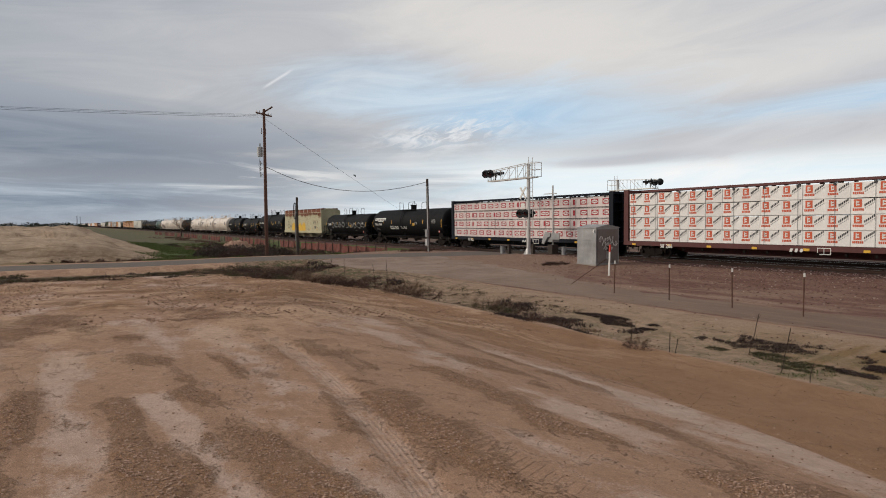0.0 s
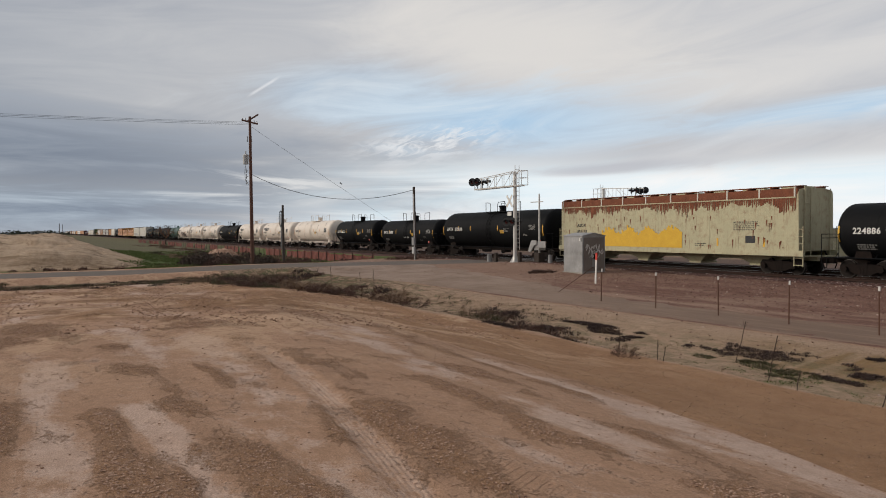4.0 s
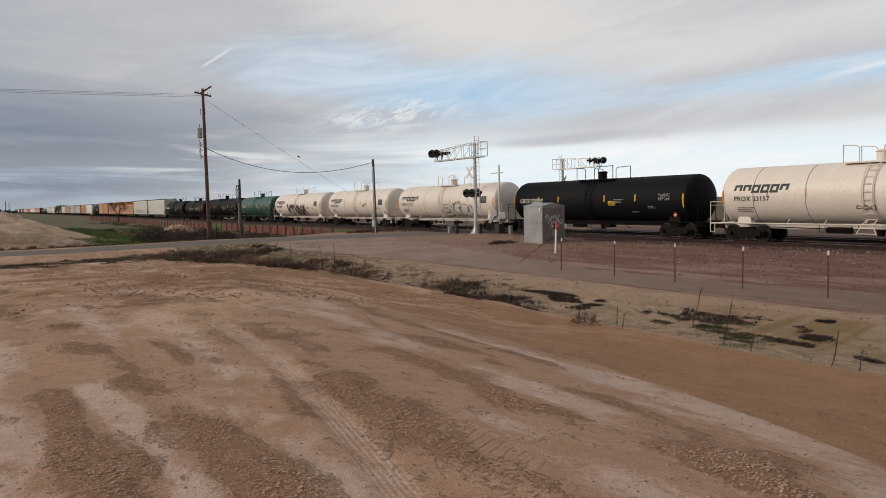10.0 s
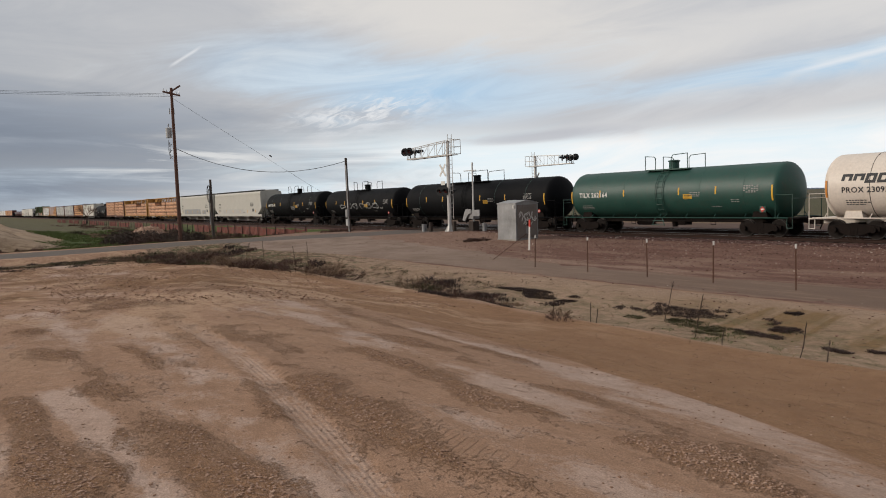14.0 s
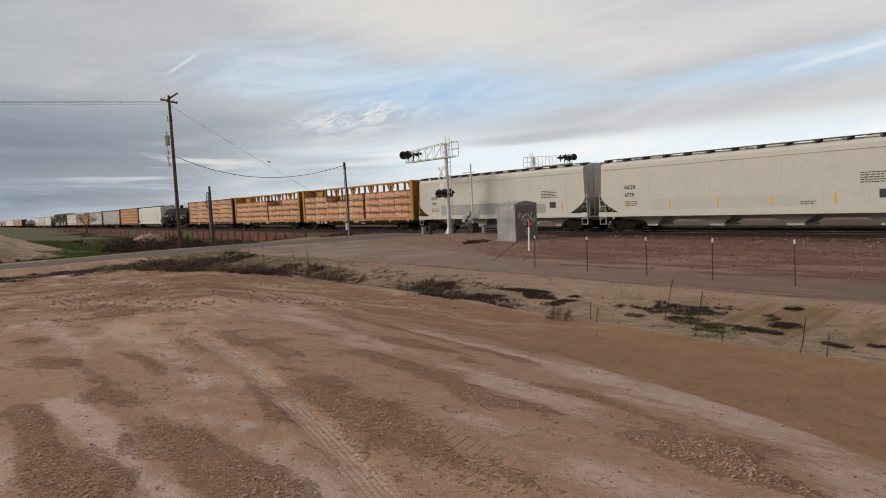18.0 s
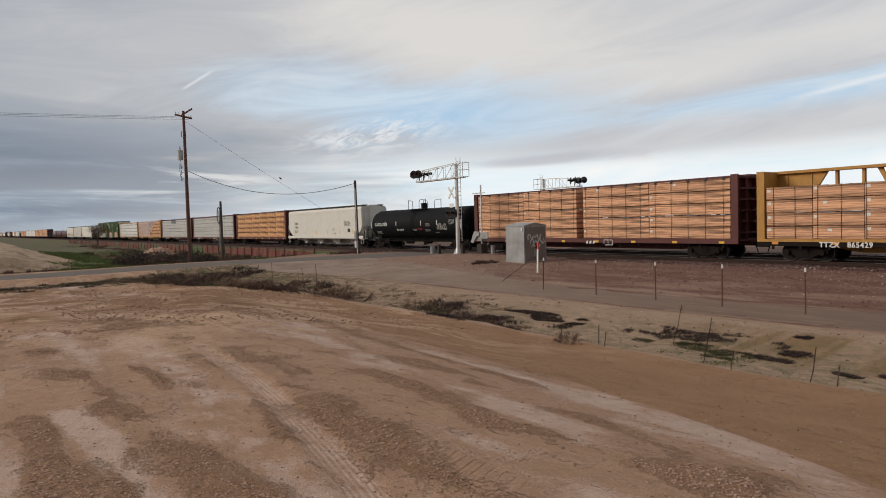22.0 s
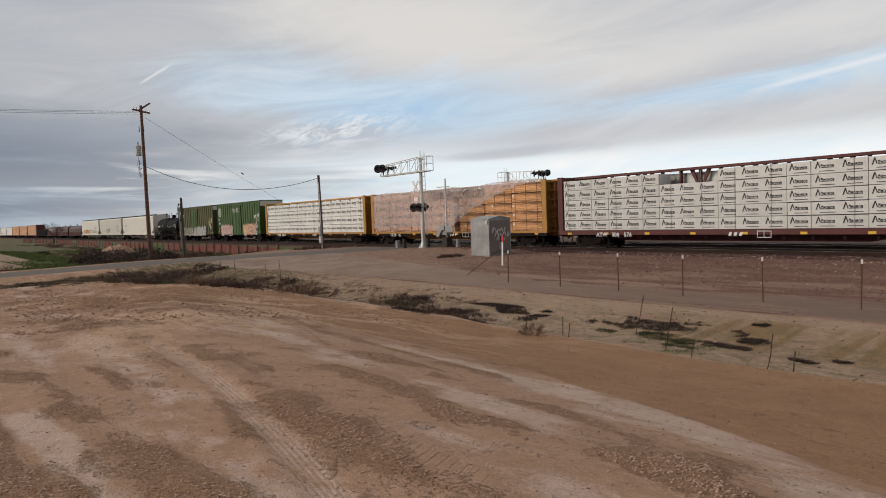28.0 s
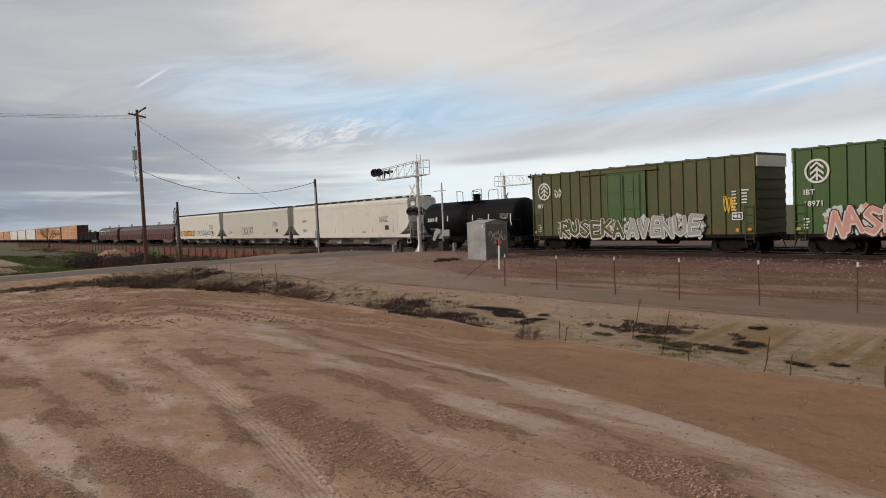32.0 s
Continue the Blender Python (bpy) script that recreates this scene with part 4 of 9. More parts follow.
def dusted(m, near, far, dust):
    """Pale dust lying thicker towards the crossing, in patches."""
    nt = m.node_tree
    N, L = nt.nodes.new, nt.links.new
    bsdf = nt.nodes["Principled BSDF"]
    src = bsdf.inputs["Base Color"].links[0].from_socket
    co, sep, n = N("ShaderNodeTexCoord"), N("ShaderNodeSeparateXYZ"), N("ShaderNodeTexNoise")
    n.inputs["Scale"].default_value, n.inputs["Detail"].default_value, n.inputs["Roughness"].default_value = 0.35, 8, 0.72
    r1, r2, mul, mx = N("ShaderNodeMapRange"), N("ShaderNodeMapRange"), N("ShaderNodeMath"), N("ShaderNodeMix")
    r1.inputs[1].default_value, r1.inputs[2].default_value = near, far
    r2.inputs[1].default_value, r2.inputs[2].default_value, r2.inputs[3].default_value = 0.38, 0.60, 0.15
    mul.operation, mx.data_type = "MULTIPLY", "RGBA"
    mx.inputs[7].default_value = (*dust, 1)
    L(co.outputs["Object"], sep.inputs[0]), L(co.outputs["Object"], n.inputs["Vector"])
    L(sep.outputs[0], r1.inputs[0]), L(n.outputs[0], r2.inputs[0])
    L(r1.outputs[0], mul.inputs[0]), L(r2.outputs[0], mul.inputs[1])
    L(mul.outputs[0], mx.inputs[0]), L(src, mx.inputs[6]), L(mx.outputs[2], bsdf.inputs["Base Color"])


dusted(M_TRACKROAD, -14.0, -34.0, (0.275, 0.204, 0.161))


def drape(name, rows, mat, label, lift=0.012, category="road"):
    """A road sheet: rows of points from one edge to the other, laid on the ground."""
    k = len(rows[0])
    pts = np.array(rows, float).reshape(-1, 2)
    z = terrain(pts[:, 0], pts[:, 1]) + lift
    edge = np.zeros(len(pts))
    edge[0::k] = 1
    edge[k - 1::k] = 1
    z = z - edge * 0.05
    faces = []
    for r in range(len(rows) - 1):
        for c in range(k - 1):
            q = r * k + c
            faces.append((q, q + 1, q + k + 1, q + k))
    me = pydata(name, np.column_stack([pts, z]).tolist(), faces, mat, True)
    return tagged(new(name, me), label, category, kind="structure")


def build_roads():
    rows = []
    for i in range(161):
        y = -90 + (33.3 + 90) * i / 160
        c = float(road_mid(np.array(y)))
        w = 3.5
        rag = 0.28 * float(fbm(np.array(c), np.array(y), 0.5, 3, 2.2))
        rag2 = 0.28 * float(fbm(np.array(c + 9), np.array(y), 0.5, 3, 3.2))
        rows.append([(c - w + rag + (2 * w - rag + rag2) * j / 14, y) for j in range(15)])
    drape("road", rows, M_ASPHALT, "narrow cracked asphalt road crossing the rails")
    rows = []
    for i in range(320):
        x = 60 - (60 + 50.5) * i / 319
        flare = float(sstep(-30, -48, np.array(x)))
        rag = [0.45 * float(fbm(np.array(x), np.array(q), 0.22, 3, 1.2)) + 0.30 * float(fbm(np.array(x), np.array(q), 1.1, 3, 4.2)) for q in (3.0, 8.0)]
        a = 17.75 - 1.5 * flare + rag[0]
        b = 21.3 + 3.0 * float(sstep(-18, -36, np.array(x))) + 1.8 * flare + 1.5 * rag[1]
        rows.append([(x, a + (b - a) * j / 12) for j in range(13)])
    drape("side_road", rows, M_TRACKROAD, "dusty grey service road along the railway", 0.010)


build_roads()


# ---- tracks ----
def build_tracks():
    x0, x1 = -900.0, 140.0
    tie = box(bmesh.new(), -0.115, 0.115, -1.3, 1.3, -0.20, 0)
    tie_me = finish(tie, "tie", M_TIE)
    prof = [(-0.07, -0.17), (0.07, -0.17), (0.07, -0.155), (0.012, -0.13), (0.012, -0.05), (0.036, -0.04), (0.036, 0.0), (-0.036, 0.0), (-0.036, -0.04), (-0.012, -0.05), (-0.012, -0.13), (-0.07, -0.155)]
    for yc, name in ((TRACK_Y, "main track"), (TRACK2_Y, "second track")):
        tr = thing("railway_track", "rusty steel rails on dark timber ties, " + name, "railway track", "railway tracks", (0, yc, 0))
        tagged(tr, kind="structure")
        for side in (-0.7535, 0.7535):
            bm = bmesh.new()
            a = [bm.verts.new((x0, side + u, w)) for u, w in prof]
            b = [bm.verts.new((x1, side + u, w)) for u, w in prof]
            for i in range(len(prof)):
                j = (i + 1) % len(prof)
                f = bm.faces.new((a[i], a[j], b[j], b[i]))
                f.material_index = 1 if i == 6 else 0
            part("rail", bm, [M_RAIL, M_RAILTOP], tr)
        if yc == TRACK_Y:
            for i in range(150):
                x = -80 + i * 0.56
                part("tie", tie_me, None, tr, at=pose(x, random.uniform(-0.03, 0.03), -0.165, 0, 0, random.uniform(-1, 1)))
        bm = bmesh.new()
        for i in range(900):
            x = -520 + i * 0.56
            if yc == TRACK_Y and -80.2 < x < 4:
                continue
            box(bm, x - 0.115, x + 0.115, -1.3, 1.3, -0.3, -0.165)
        part("far_ties", bm, M_TIE, tr, "rows of dark timber ties")["kind"] = "stuff"
    # timber and rubber crossing panels between the rails
    for yc in (TRACK_Y, TRACK2_Y):
        cr = thing("level_crossing", "dark timber level crossing deck between the rails", "level crossing", "level crossings", (-49.2, yc, 0))
        for u0, u1 in ((-1.55, -0.86), (-0.66, 0.0), (0.01, 0.66), (0.86, 1.55)):
            for k in range(3):
                part("panel", box(bmesh.new(), -4.2 + k * 2.8, -1.42 + k * 2.8, u0, u1, -0.2, -0.012), M_TIE, cr)


build_tracks()

# ---- the train ----
def on_flat(y):
    return lambda x, z, o: (x, y - o, z)


def on_tank(r, zc):
    def f(x, z, o):
        d = max(-r * 0.98, min(r * 0.98, z - zc))
        return (x, -math.sqrt(r * r - d * d) - o, z + o * d / r)
    return f


def decal(parent, name, quads, mat, where, off=0.008, label=""):
    """Paint or paper on a car's side: polygons in x and z, laid just proud of the surface."""
    bm = bmesh.new()
    for i, q in enumerate(quads):
        zs = [p[1] for p in q]
        lift = off + 0.0002 * (i % 24)
        n = max(1, math.ceil((max(zs) - min(zs)) / 0.22)) if len(q) == 4 else 1
        for k in range(n):
            a, b = k / n, (k + 1) / n
            if len(q) == 4:
                p = [Vector(v) for v in q]
                c = (p[0].lerp(p[3], a), p[1].lerp(p[2], a), p[1].lerp(p[2], b), p[0].lerp(p[3], b))
            else:
                c = q
            bm.faces.new([bm.verts.new(where(v[0], v[1], lift)) for v in c])
    return part(name, bm, mat, parent, label)


def rect(x0, x1, z0, z1):
    return ((x0, z0), (x1, z0), (x1, z1), (x0, z1))


def stencil(parent, text, x, z, size, where, mat, name="stencil"):
    cu = bpy.data.curves.new(name, "FONT")
    cu.body, cu.size, cu.extrude, cu.offset, cu.space_character = text, size, 0.001, size * 0.022, 1.08
    cu.resolution_u = 2
    cu.materials.append(mat)
    ob = new(name, cu)
    ob.parent = parent
    p, q = Vector(where(x, z, 0.012)), Vector(where(x, z + size * 0.7, 0.012))
    tilt = math.degrees(math.atan2(q.y - p.y, q.z - p.z))
    ob.matrix_basis = pose(*p, 90 - tilt, 0, 0)
    return ob


def strokes(seed, x0, x1, z0, z1, n, w):
    """Loose spray-can scrawl: one looping curve a letter."""
    rnd = random.Random(seed)
    out = []
    cw = (x1 - x0) / n
    for i in range(n):
        cx, cz, a = x0 + cw * (i + 0.5), (z0 + z1) / 2, rnd.uniform(0, 6.28)
        turn = rnd.choice((-1, 1))
        knots = []
        for k in range(rnd.randint(4, 6)):
            out_ = rnd.uniform(0.7, 1.0)
            knots.append((cx + 0.55 * cw * out_ * math.cos(a), cz + 0.5 * (z1 - z0) * out_ * math.sin(a)))
            a += turn * rnd.uniform(1.2, 2.6)
        P = [knots[0]] + knots + [knots[-1]]
        curve = []
        for a, b, c, d in zip(P, P[1:], P[2:], P[3:]):
            for u in (0.0, 0.25, 0.5, 0.75):
                curve.append(tuple(0.5 * (2 * b[q] + (c[q] - a[q]) * u + (2 * a[q] - 5 * b[q] + 4 * c[q] - d[q]) * u * u + (3 * b[q] - a[q] - 3 * c[q] + d[q]) * u ** 3) for q in (0, 1)))
        out += thick(curve + [knots[-1]], w)[:len(curve)]
    return out


def letters(seed, x0, x1, z0, z1, n):
    """Fat outlined letter blocks of a piece: (outline polygons, fill polygons)."""
    rnd = random.Random(seed)
    outer, inner = [], []
    cw = (x1 - x0) / n
    for i in range(n):
        for k in range(2):
            a = x0 + cw * (i + 0.5 * k) + rnd.uniform(-0.1, 0.1) * cw
            b = a + cw * rnd.uniform(0.42, 0.6)
            lo, hi = z0 + rnd.uniform(0, 0.18) * (z1 - z0), z1 - rnd.uniform(0, 0.22) * (z1 - z0)
            s = rnd.uniform(-0.22, 0.22) * cw
            outer.append(((a, lo), (b, lo + rnd.uniform(-.08, .08)), (b + s, hi), (a + s, hi + rnd.uniform(-.1, .1))))
            m = 0.09
            inner.append(((a + m, lo + m), (b - m, lo + m), (b + s - m, hi - m), (a + s + m, hi - m)))
    return outer, inner


GLYPHS = {
    "M": [((0, 0), (0.05, 1), (0.5, 0.35), (0.95, 1), (1, 0))], "O": [((0.5, 0), (0.05, 0.25), (0.05, 0.75), (0.5, 1), (0.95, 0.75), (0.95, 0.25), (0.5, 0))],
    "E": [((1, 0.95), (0.1, 1), (0.05, 0.5), (0.1, 0), (1, 0.05)), ((0.1, 0.5), (0.8, 0.52))], "Y": [((0, 1), (0.5, 0.45), (0.45, 0)), ((1, 1), (0.5, 0.45))],
    "N": [((0, 0), (0.05, 1), (0.95, 0), (1, 1))], "A": [((0, 0), (0.5, 1), (1, 0)), ((0.2, 0.38), (0.8, 0.38))], "S": [((0.95, 0.85), (0.4, 1), (0.05, 0.75), (0.9, 0.3), (0.5, 0), (0.05, 0.12))],
    "R": [((0, 0), (0.05, 1), (0.8, 0.9), (0.85, 0.6), (0.1, 0.5), (1, 0))], "U": [((0, 1), (0.05, 0.2), (0.5, 0), (0.95, 0.2), (1, 1))], "X": [((0, 1), (1, 0)), ((0, 0), (1, 1))], "T": [((0, 0.95), (1, 1)), ((0.5, 0.95), (0.45, 0))], "V": [((0, 1), (0.45, 0), (1, 1))], "K": [((0, 0), (0.05, 1)), ((0.95, 1), (0.1, 0.5), (1, 0))]}


def thick(pts, w):
    """A polyline as overlapping quads with rounded joints."""
    out = []
    for (ax, az), (bx, bz) in zip(pts[:-1], pts[1:]):
        d = math.hypot(bx - ax, bz - az) or 1
        ux, uz = (bx - ax) / d * w / 2, (bz - az) / d * w / 2
        out.append(((ax - uz - ux * .3, az + ux - uz * .3), (ax + uz - ux * .3, az - ux - uz * .3), (bx + uz + ux * .3, bz - ux + uz * .3), (bx - uz + ux * .3, bz + ux + uz * .3)))
    for x, z in pts:
        out.append(tuple((x + w / 2 * math.cos(k * 1.0472), z + w / 2 * math.sin(k * 1.0472)) for k in range(6)))
    return out


def sprayed(car, word, x0, x1, z0, z1, where, seed, cloud, outline, fills, base=0.016, rim=0.09):
    """A sprayed piece: a ragged cloud, fat outlined letters in two fills, drips and dabs of white."""
    rnd = random.Random(seed)
    n, cw, hh = len(word), (x1 - x0) / len(word), z1 - z0
    q = []
    for k in range(330 if cloud else 0):
        x = rnd.uniform(x0 - 0.18, x1 + 0.18)
        crest = hh * (0.84 + 0.10 * math.sin(x * 5.1 + seed) + 0.05 * math.sin(x * 11.3))
        z, r = z0 + 0.1 + (crest - 0.1) * rnd.random() ** 0.8, rnd.uniform(0.04, 0.17)
        q.append(tuple((x + r * rnd.uniform(0.6, 1.25) * math.cos(j * 0.785), z + r * rnd.uniform(0.6, 1.25) * math.sin(j * 0.785)) for j in range(8)))
    third = len(q) // 3
    for m, part_q, o in () if not cloud else ((cloud[0], q[:third], 0), (cloud[1], q[third:2 * third], 0.005), (cloud[-1], q[2 * third:], 0.010)):
        decal(car, "sprayed_cloud", part_q, m, where, base + o)
    outer, inner, mids = [], [], []
    for i, ch in enumerate(word):
        lx, w = x0 + cw * (i + 0.08), cw * 0.80
        lean, drop = rnd.uniform(-0.22, 0.22), rnd.uniform(-0.09, 0.09) * hh
        for stroke in GLYPHS[ch]:
            pts = [(lx + w * u + lean * v, z0 + hh * (0.12 + 0.72 * v) + drop) for u, v in stroke]
            t = min(cw * 0.38, hh * 0.26) * rnd.uniform(0.8, 1.1)
            outer += thick(pts, t + rim)
            inner += thick(pts, t)
            mids += thick([(x, z + t * 0.10) for x, z in pts], t * 0.62)
    decal(car, "sprayed_outline", outer, outline, where, base + 0.016)
    decal(car, "sprayed_letters", inner, fills[0], where, base + 0.022)
    decal(car, "sprayed_shade", mids, fills[1], where, base + 0.028)


SHARED = {}


def shared(key, make):
    if key not in SHARED:
        SHARED[key] = make()
    return SHARED[key]


def truck_mesh():
    bm = bmesh.new()
    for s in (-1, 1):
        y = s * 1.02
        prism(bm, [(-1.15, 0.60), (-1.15, 0.40), (-0.72, 0.36), (-0.38, 0.20), (0.38, 0.20), (0.72, 0.36), (1.15, 0.40), (1.15, 0.60), (0.55, 0.72), (-0.55, 0.72)], y - 0.07, y + 0.07)
        for u in (-0.89, 0.89):
            lathe_at = bmesh.new()
            lathe(lathe_at, [(-0.10, 0.15), (0.10, 0.13)], "y", 10)
            moved(lathe_at, Matrix.Translation((u, s * 1.12, 0.457)))
            tmp = bpy.data.meshes.new("tmp")
            lathe_at.to_mesh(tmp)
            lathe_at.free()
            bm.from_mesh(tmp)
            bpy.data.meshes.remove(tmp)
        for u in (-0.16, 0.0, 0.16):
            bar(bm, (u, s * 1.04, 0.26), (u, s * 1.04, 0.52), 0.065, 8)
    box(bm, -0.2, 0.2, -1.1, 1.1, 0.50, 0.78)
    for u in (-0.45, 0.45):
        box(bm, u - 0.05, u + 0.05, -0.9, 0.9, 0.34, 0.46)
    return finish(bm, "truck", M_STEEL)


def wheelset_mesh():
    bm = bmesh.new()
    for s in (-1, 1):
        y = s * 0.7535
        t = bmesh.new()
        lathe(t, [(-0.072, 0.20), (-0.06, 0.40), (-0.072, 0.43), (-0.072, 0.457), (0.05, 0.460), (0.05, 0.485), (0.075, 0.48), (0.075, 0.42), (0.03, 0.38), (0.05, 0.18)] if s < 0 else
              [(-0.05, 0.18), (-0.03, 0.38), (-0.075, 0.42), (-0.075, 0.48), (-0.05, 0.485), (-0.05, 0.460), (0.072, 0.457), (0.072, 0.43), (0.06, 0.40), (0.072, 0.20)], "y", 18)
        for f in t.faces:
            r = sum(math.hypot(v.co.x, v.co.z) for v in f.verts) / len(f.verts)
            f.material_index = 1 if r > 0.42 else 0
        moved(t, Matrix.Translation((0, y, 0)))
        tmp = bpy.data.meshes.new("tmp")
        t.to_mesh(tmp)
        t.free()
        bm.from_mesh(tmp)
        bpy.data.meshes.remove(tmp)
    bar(bm, (0, -1.05, 0), (0, 1.05, 0), 0.085, 10)
    me = finish(bm, "wheelset", [M_WHEEL, M_TREAD])
    return me


def coupler_mesh():
    bm = bmesh.new()
    box(bm, -0.75, 0.1, -0.09, 0.09, 0.72, 0.92)
    box(bm, 0.0, 0.28, -0.16, 0.16, 0.66, 0.98)
    bar(bm, (0.1, -0.3, 0.72), (0.3, -0.42, 0.38), 0.03, 6)
    return finish(bm, "coupler", M_STEEL)


def running_gear(car, L, inset, far=False):
    tm, wm, cm = shared("truck", truck_mesh), shared("wheelset", wheelset_mesh), shared("coupler", coupler_mesh)
    for s in (-1, 1):
        tr = part("truck", tm, None, car, at=(s * (L / 2 - inset), 0, 0))
        for u in (-0.89, 0.89):
            part("wheelset", wm, None, tr, at=(u, 0, 0.457))
        if not far:
            part("coupler", cm, None, car, at=pose(s * (L / 2 - 0.32), 0, 0, 0, 0, 0 if s > 0 else 180))


def car_root(name, label, category, s_mid, group):
    c = thing(name, label, category, group, (s_mid, TRACK_Y, 0))
    return c


CARS = []       # (thing, place along the line at the clip's start)


def tank_shell(L, r, zc, mat):
    def make():
        b, knuckle = L / 2 - 0.80, 0.30
        bm = bmesh.new()
        # shallow dished head with a tight rolled rim
        prof = [(-b, 0.03)] + [(-b + 0.34 * (q / (r - 0.18)) ** 2, q) for q in np.linspace(0.3, r - 0.18, 5)]
        prof += [(-b + 0.34 + knuckle * (1 - math.cos(a)) + 0.05, r - 0.18 + 0.18 * math.sin(a)) for a in [math.pi / 2 * i / 5 for i in range(1, 6)]]
        body = prof + [(u, r) for u in np.linspace(-b + 1.6, b - 1.6, 5)] + [(-u, q) for u, q in prof[::-1]]
        lathe(bm, body, "x", 40)
        moved(bm, Matrix.Translation((0, 0, zc)))
        return finish(bm, "tank_shell", mat, True)
    return shared(("shell", round(L, 1), r, zc, mat.name), make)


def tank_car(s0, s1, mat, label, r=1.5, zc=2.42, light=False, far=False, plat=1.5, dome_x=0.0, brand=False, number="", ink=None, seed=0, graffiti=(), marks=None, notice=True):
    L, mid = s0 - s1, (s0 + s1) / 2 - 0.25
    car = car_root("tank_car", label, "tank car", mid, "freight train")
    trim = M_WHITE if light else M_BLACK if mat is M_BLACK else mat
    where = on_tank(r, zc)
    part("tank_shell", tank_shell(L, r, zc, mat), None, car)
    ink = ink or (M_INK if light else M_WHITE_P)
    b = L / 2 - 0.95
    top = zc + r
    bm = bmesh.new()                       # saddles and sill
    box(bm, -L / 2 + 0.55, L / 2 - 0.55, -0.28, 0.28, 0.72, 0.98)
    for s in (-1, 1):
        u = s * (L / 2 - 2.35)
        prism(bm, [(u - 0.45, 0.98), (u + 0.45, 0.98), (u + 0.35, 1.35), (u - 0.35, 1.35)], -1.1, 1.1)
        box(bm, s * (L / 2 - 0.75) - 0.35, s * (L / 2 - 0.75) + 0.35, -1.45, 1.45, 0.96, 1.02)
    part("underframe", bm, trim if light else M_STEEL, car)
    if not far:
        seam = shared(("seam", r), lambda: finish(lathe(bmesh.new(), [(-0.016, r - 0.02), (-0.013, r + 0.004), (0.013, r + 0.004), (0.016, r - 0.02)], "x", 40), "weld_seam", M_SEAM if light else M_BLACK if mat is M_BLACK else mat, True))
        for k in (-2, -1, 1, 2):
            part("weld_seam", seam, None, car, at=(k * (L / 2 - 1.7) / 2.5, 0, zc))
        z = 1.02
        for s in (-1, 1):                  # rail along the sill, on stanchions
            part("side_rail", rail_path(bmesh.new(), [(-L / 2 + 0.6, s * 1.5, z), (L / 2 - 0.6, s * 1.5, z)], 0.032, 6), trim, car)
            for k in range(9):
                u = -L / 2 + 1.2 + (L - 2.4) * k / 8
                part("stanchion", shared(("stanchion", s, trim.name), lambda: finish(bar(bmesh.new(), (0, s * 1.5, z), (0, s * 1.28, z + 0.22), 0.022, 5), "stanchion", trim)), None, car, at=(u, 0, 0))
        for s in (-1, 1):                  # end handrails
            u = s * (L / 2 - 0.42)
            for y in (-1.42, 1.42):
                part("end_handrail", rail_path(bmesh.new(), [(u - s * 0.9, y, 1.0), (u - s * 0.9, y, 2.2), (u, y, 2.2), (u, y, 0.5), (u - s * 0.28, y, 0.5), (u - s * 0.28, y, 1.0)], 0.020, 5), trim, car)
            part("cross_rail", rail_path(bmesh.new(), [(u, -1.42, 2.0), (u, 1.42, 2.0)], 0.020, 5), trim, car)
        w = 0.85                           # top platform with its railings
        x0, x1 = dome_x - plat, dome_x + plat
        part("top_platform", box(bmesh.new(), x0, x1, -w, w, top - 0.10, top - 0.02), trim, car)
        h = top + 0.80
        for y in (-w, w):
            part("railing", rail_path(bmesh.new(), [(x0, y, top - 0.05), (x0, y, h), (x0 + plat * 0.42, y, h - 0.06), (x0 + plat * 0.50, y, h - 0.16), (x0 + plat * 0.50, y, top - 0.05)], 0.024, 5), trim, car)
            part("railing", rail_path(bmesh.new(), [(dome_x + 0.38, y, top - 0.05), (dome_x + 0.38, y, h - 0.18), (dome_x + 0.52, y, h - 0.02), (x1, y, h + 0.02), (x1, y, top - 0.05)], 0.024, 5), trim, car)
        bm = bmesh.new()                   # valve housing
        lathe(bm, [(top - 0.15, 0.30), (top + 0.40, 0.30), (top + 0.42, 0.35), (top + 0.48, 0.35), (top + 0.52, 0.22)], "z", 16)
        moved(bm, Matrix.Translation((dome_x - 0.05, 0, 0)))
        part("valve_housing", bm, trim, car, smooth=False)
        bm = bmesh.new()                   # ladder over the belly
        for x in (dome_x - 0.24, dome_x + 0.24):
            pts = [where(x, zc + r * math.sin(radians(a)), 0.09) for a in range(-50, 80, 10)]
            pts = [(x - (0.22 if x < dome_x else -0.22), -1.62, 0.55), (x, -1.55, 1.0)] + pts
            rail_path(bm, pts, 0.024, 5)
        for a in range(-62, 76, 13):
            p = where(0, zc + r * math.sin(radians(a)), 0.09)
            bar(bm, (dome_x - 0.24, p[1], p[2]), (dome_x + 0.24, p[1], p[2]), 0.016, 5)
        for z in (0.60, 0.84):
            bar(bm, (dome_x - 0.4, -1.6, z), (dome_x + 0.4, -1.6, z), 0.02, 5)
        part("ladder", bm, trim, car)
        part("outlet_valve", lathe(bmesh.new(), [(0.42, 0.16), (0.75, 0.2), (0.98, 0.26)], "z", 12), M_STEEL, car)
        part("brake_valve", box(bmesh.new(), 0.6, 1.1, -0.55, 0.1, 0.55, 0.8), M_STEEL, car)
        part("air_tank", bar(bmesh.new(), (-2.2, -0.7, 0.7), (-1.0, -0.7, 0.7), 0.16, 10), M_STEEL, car)
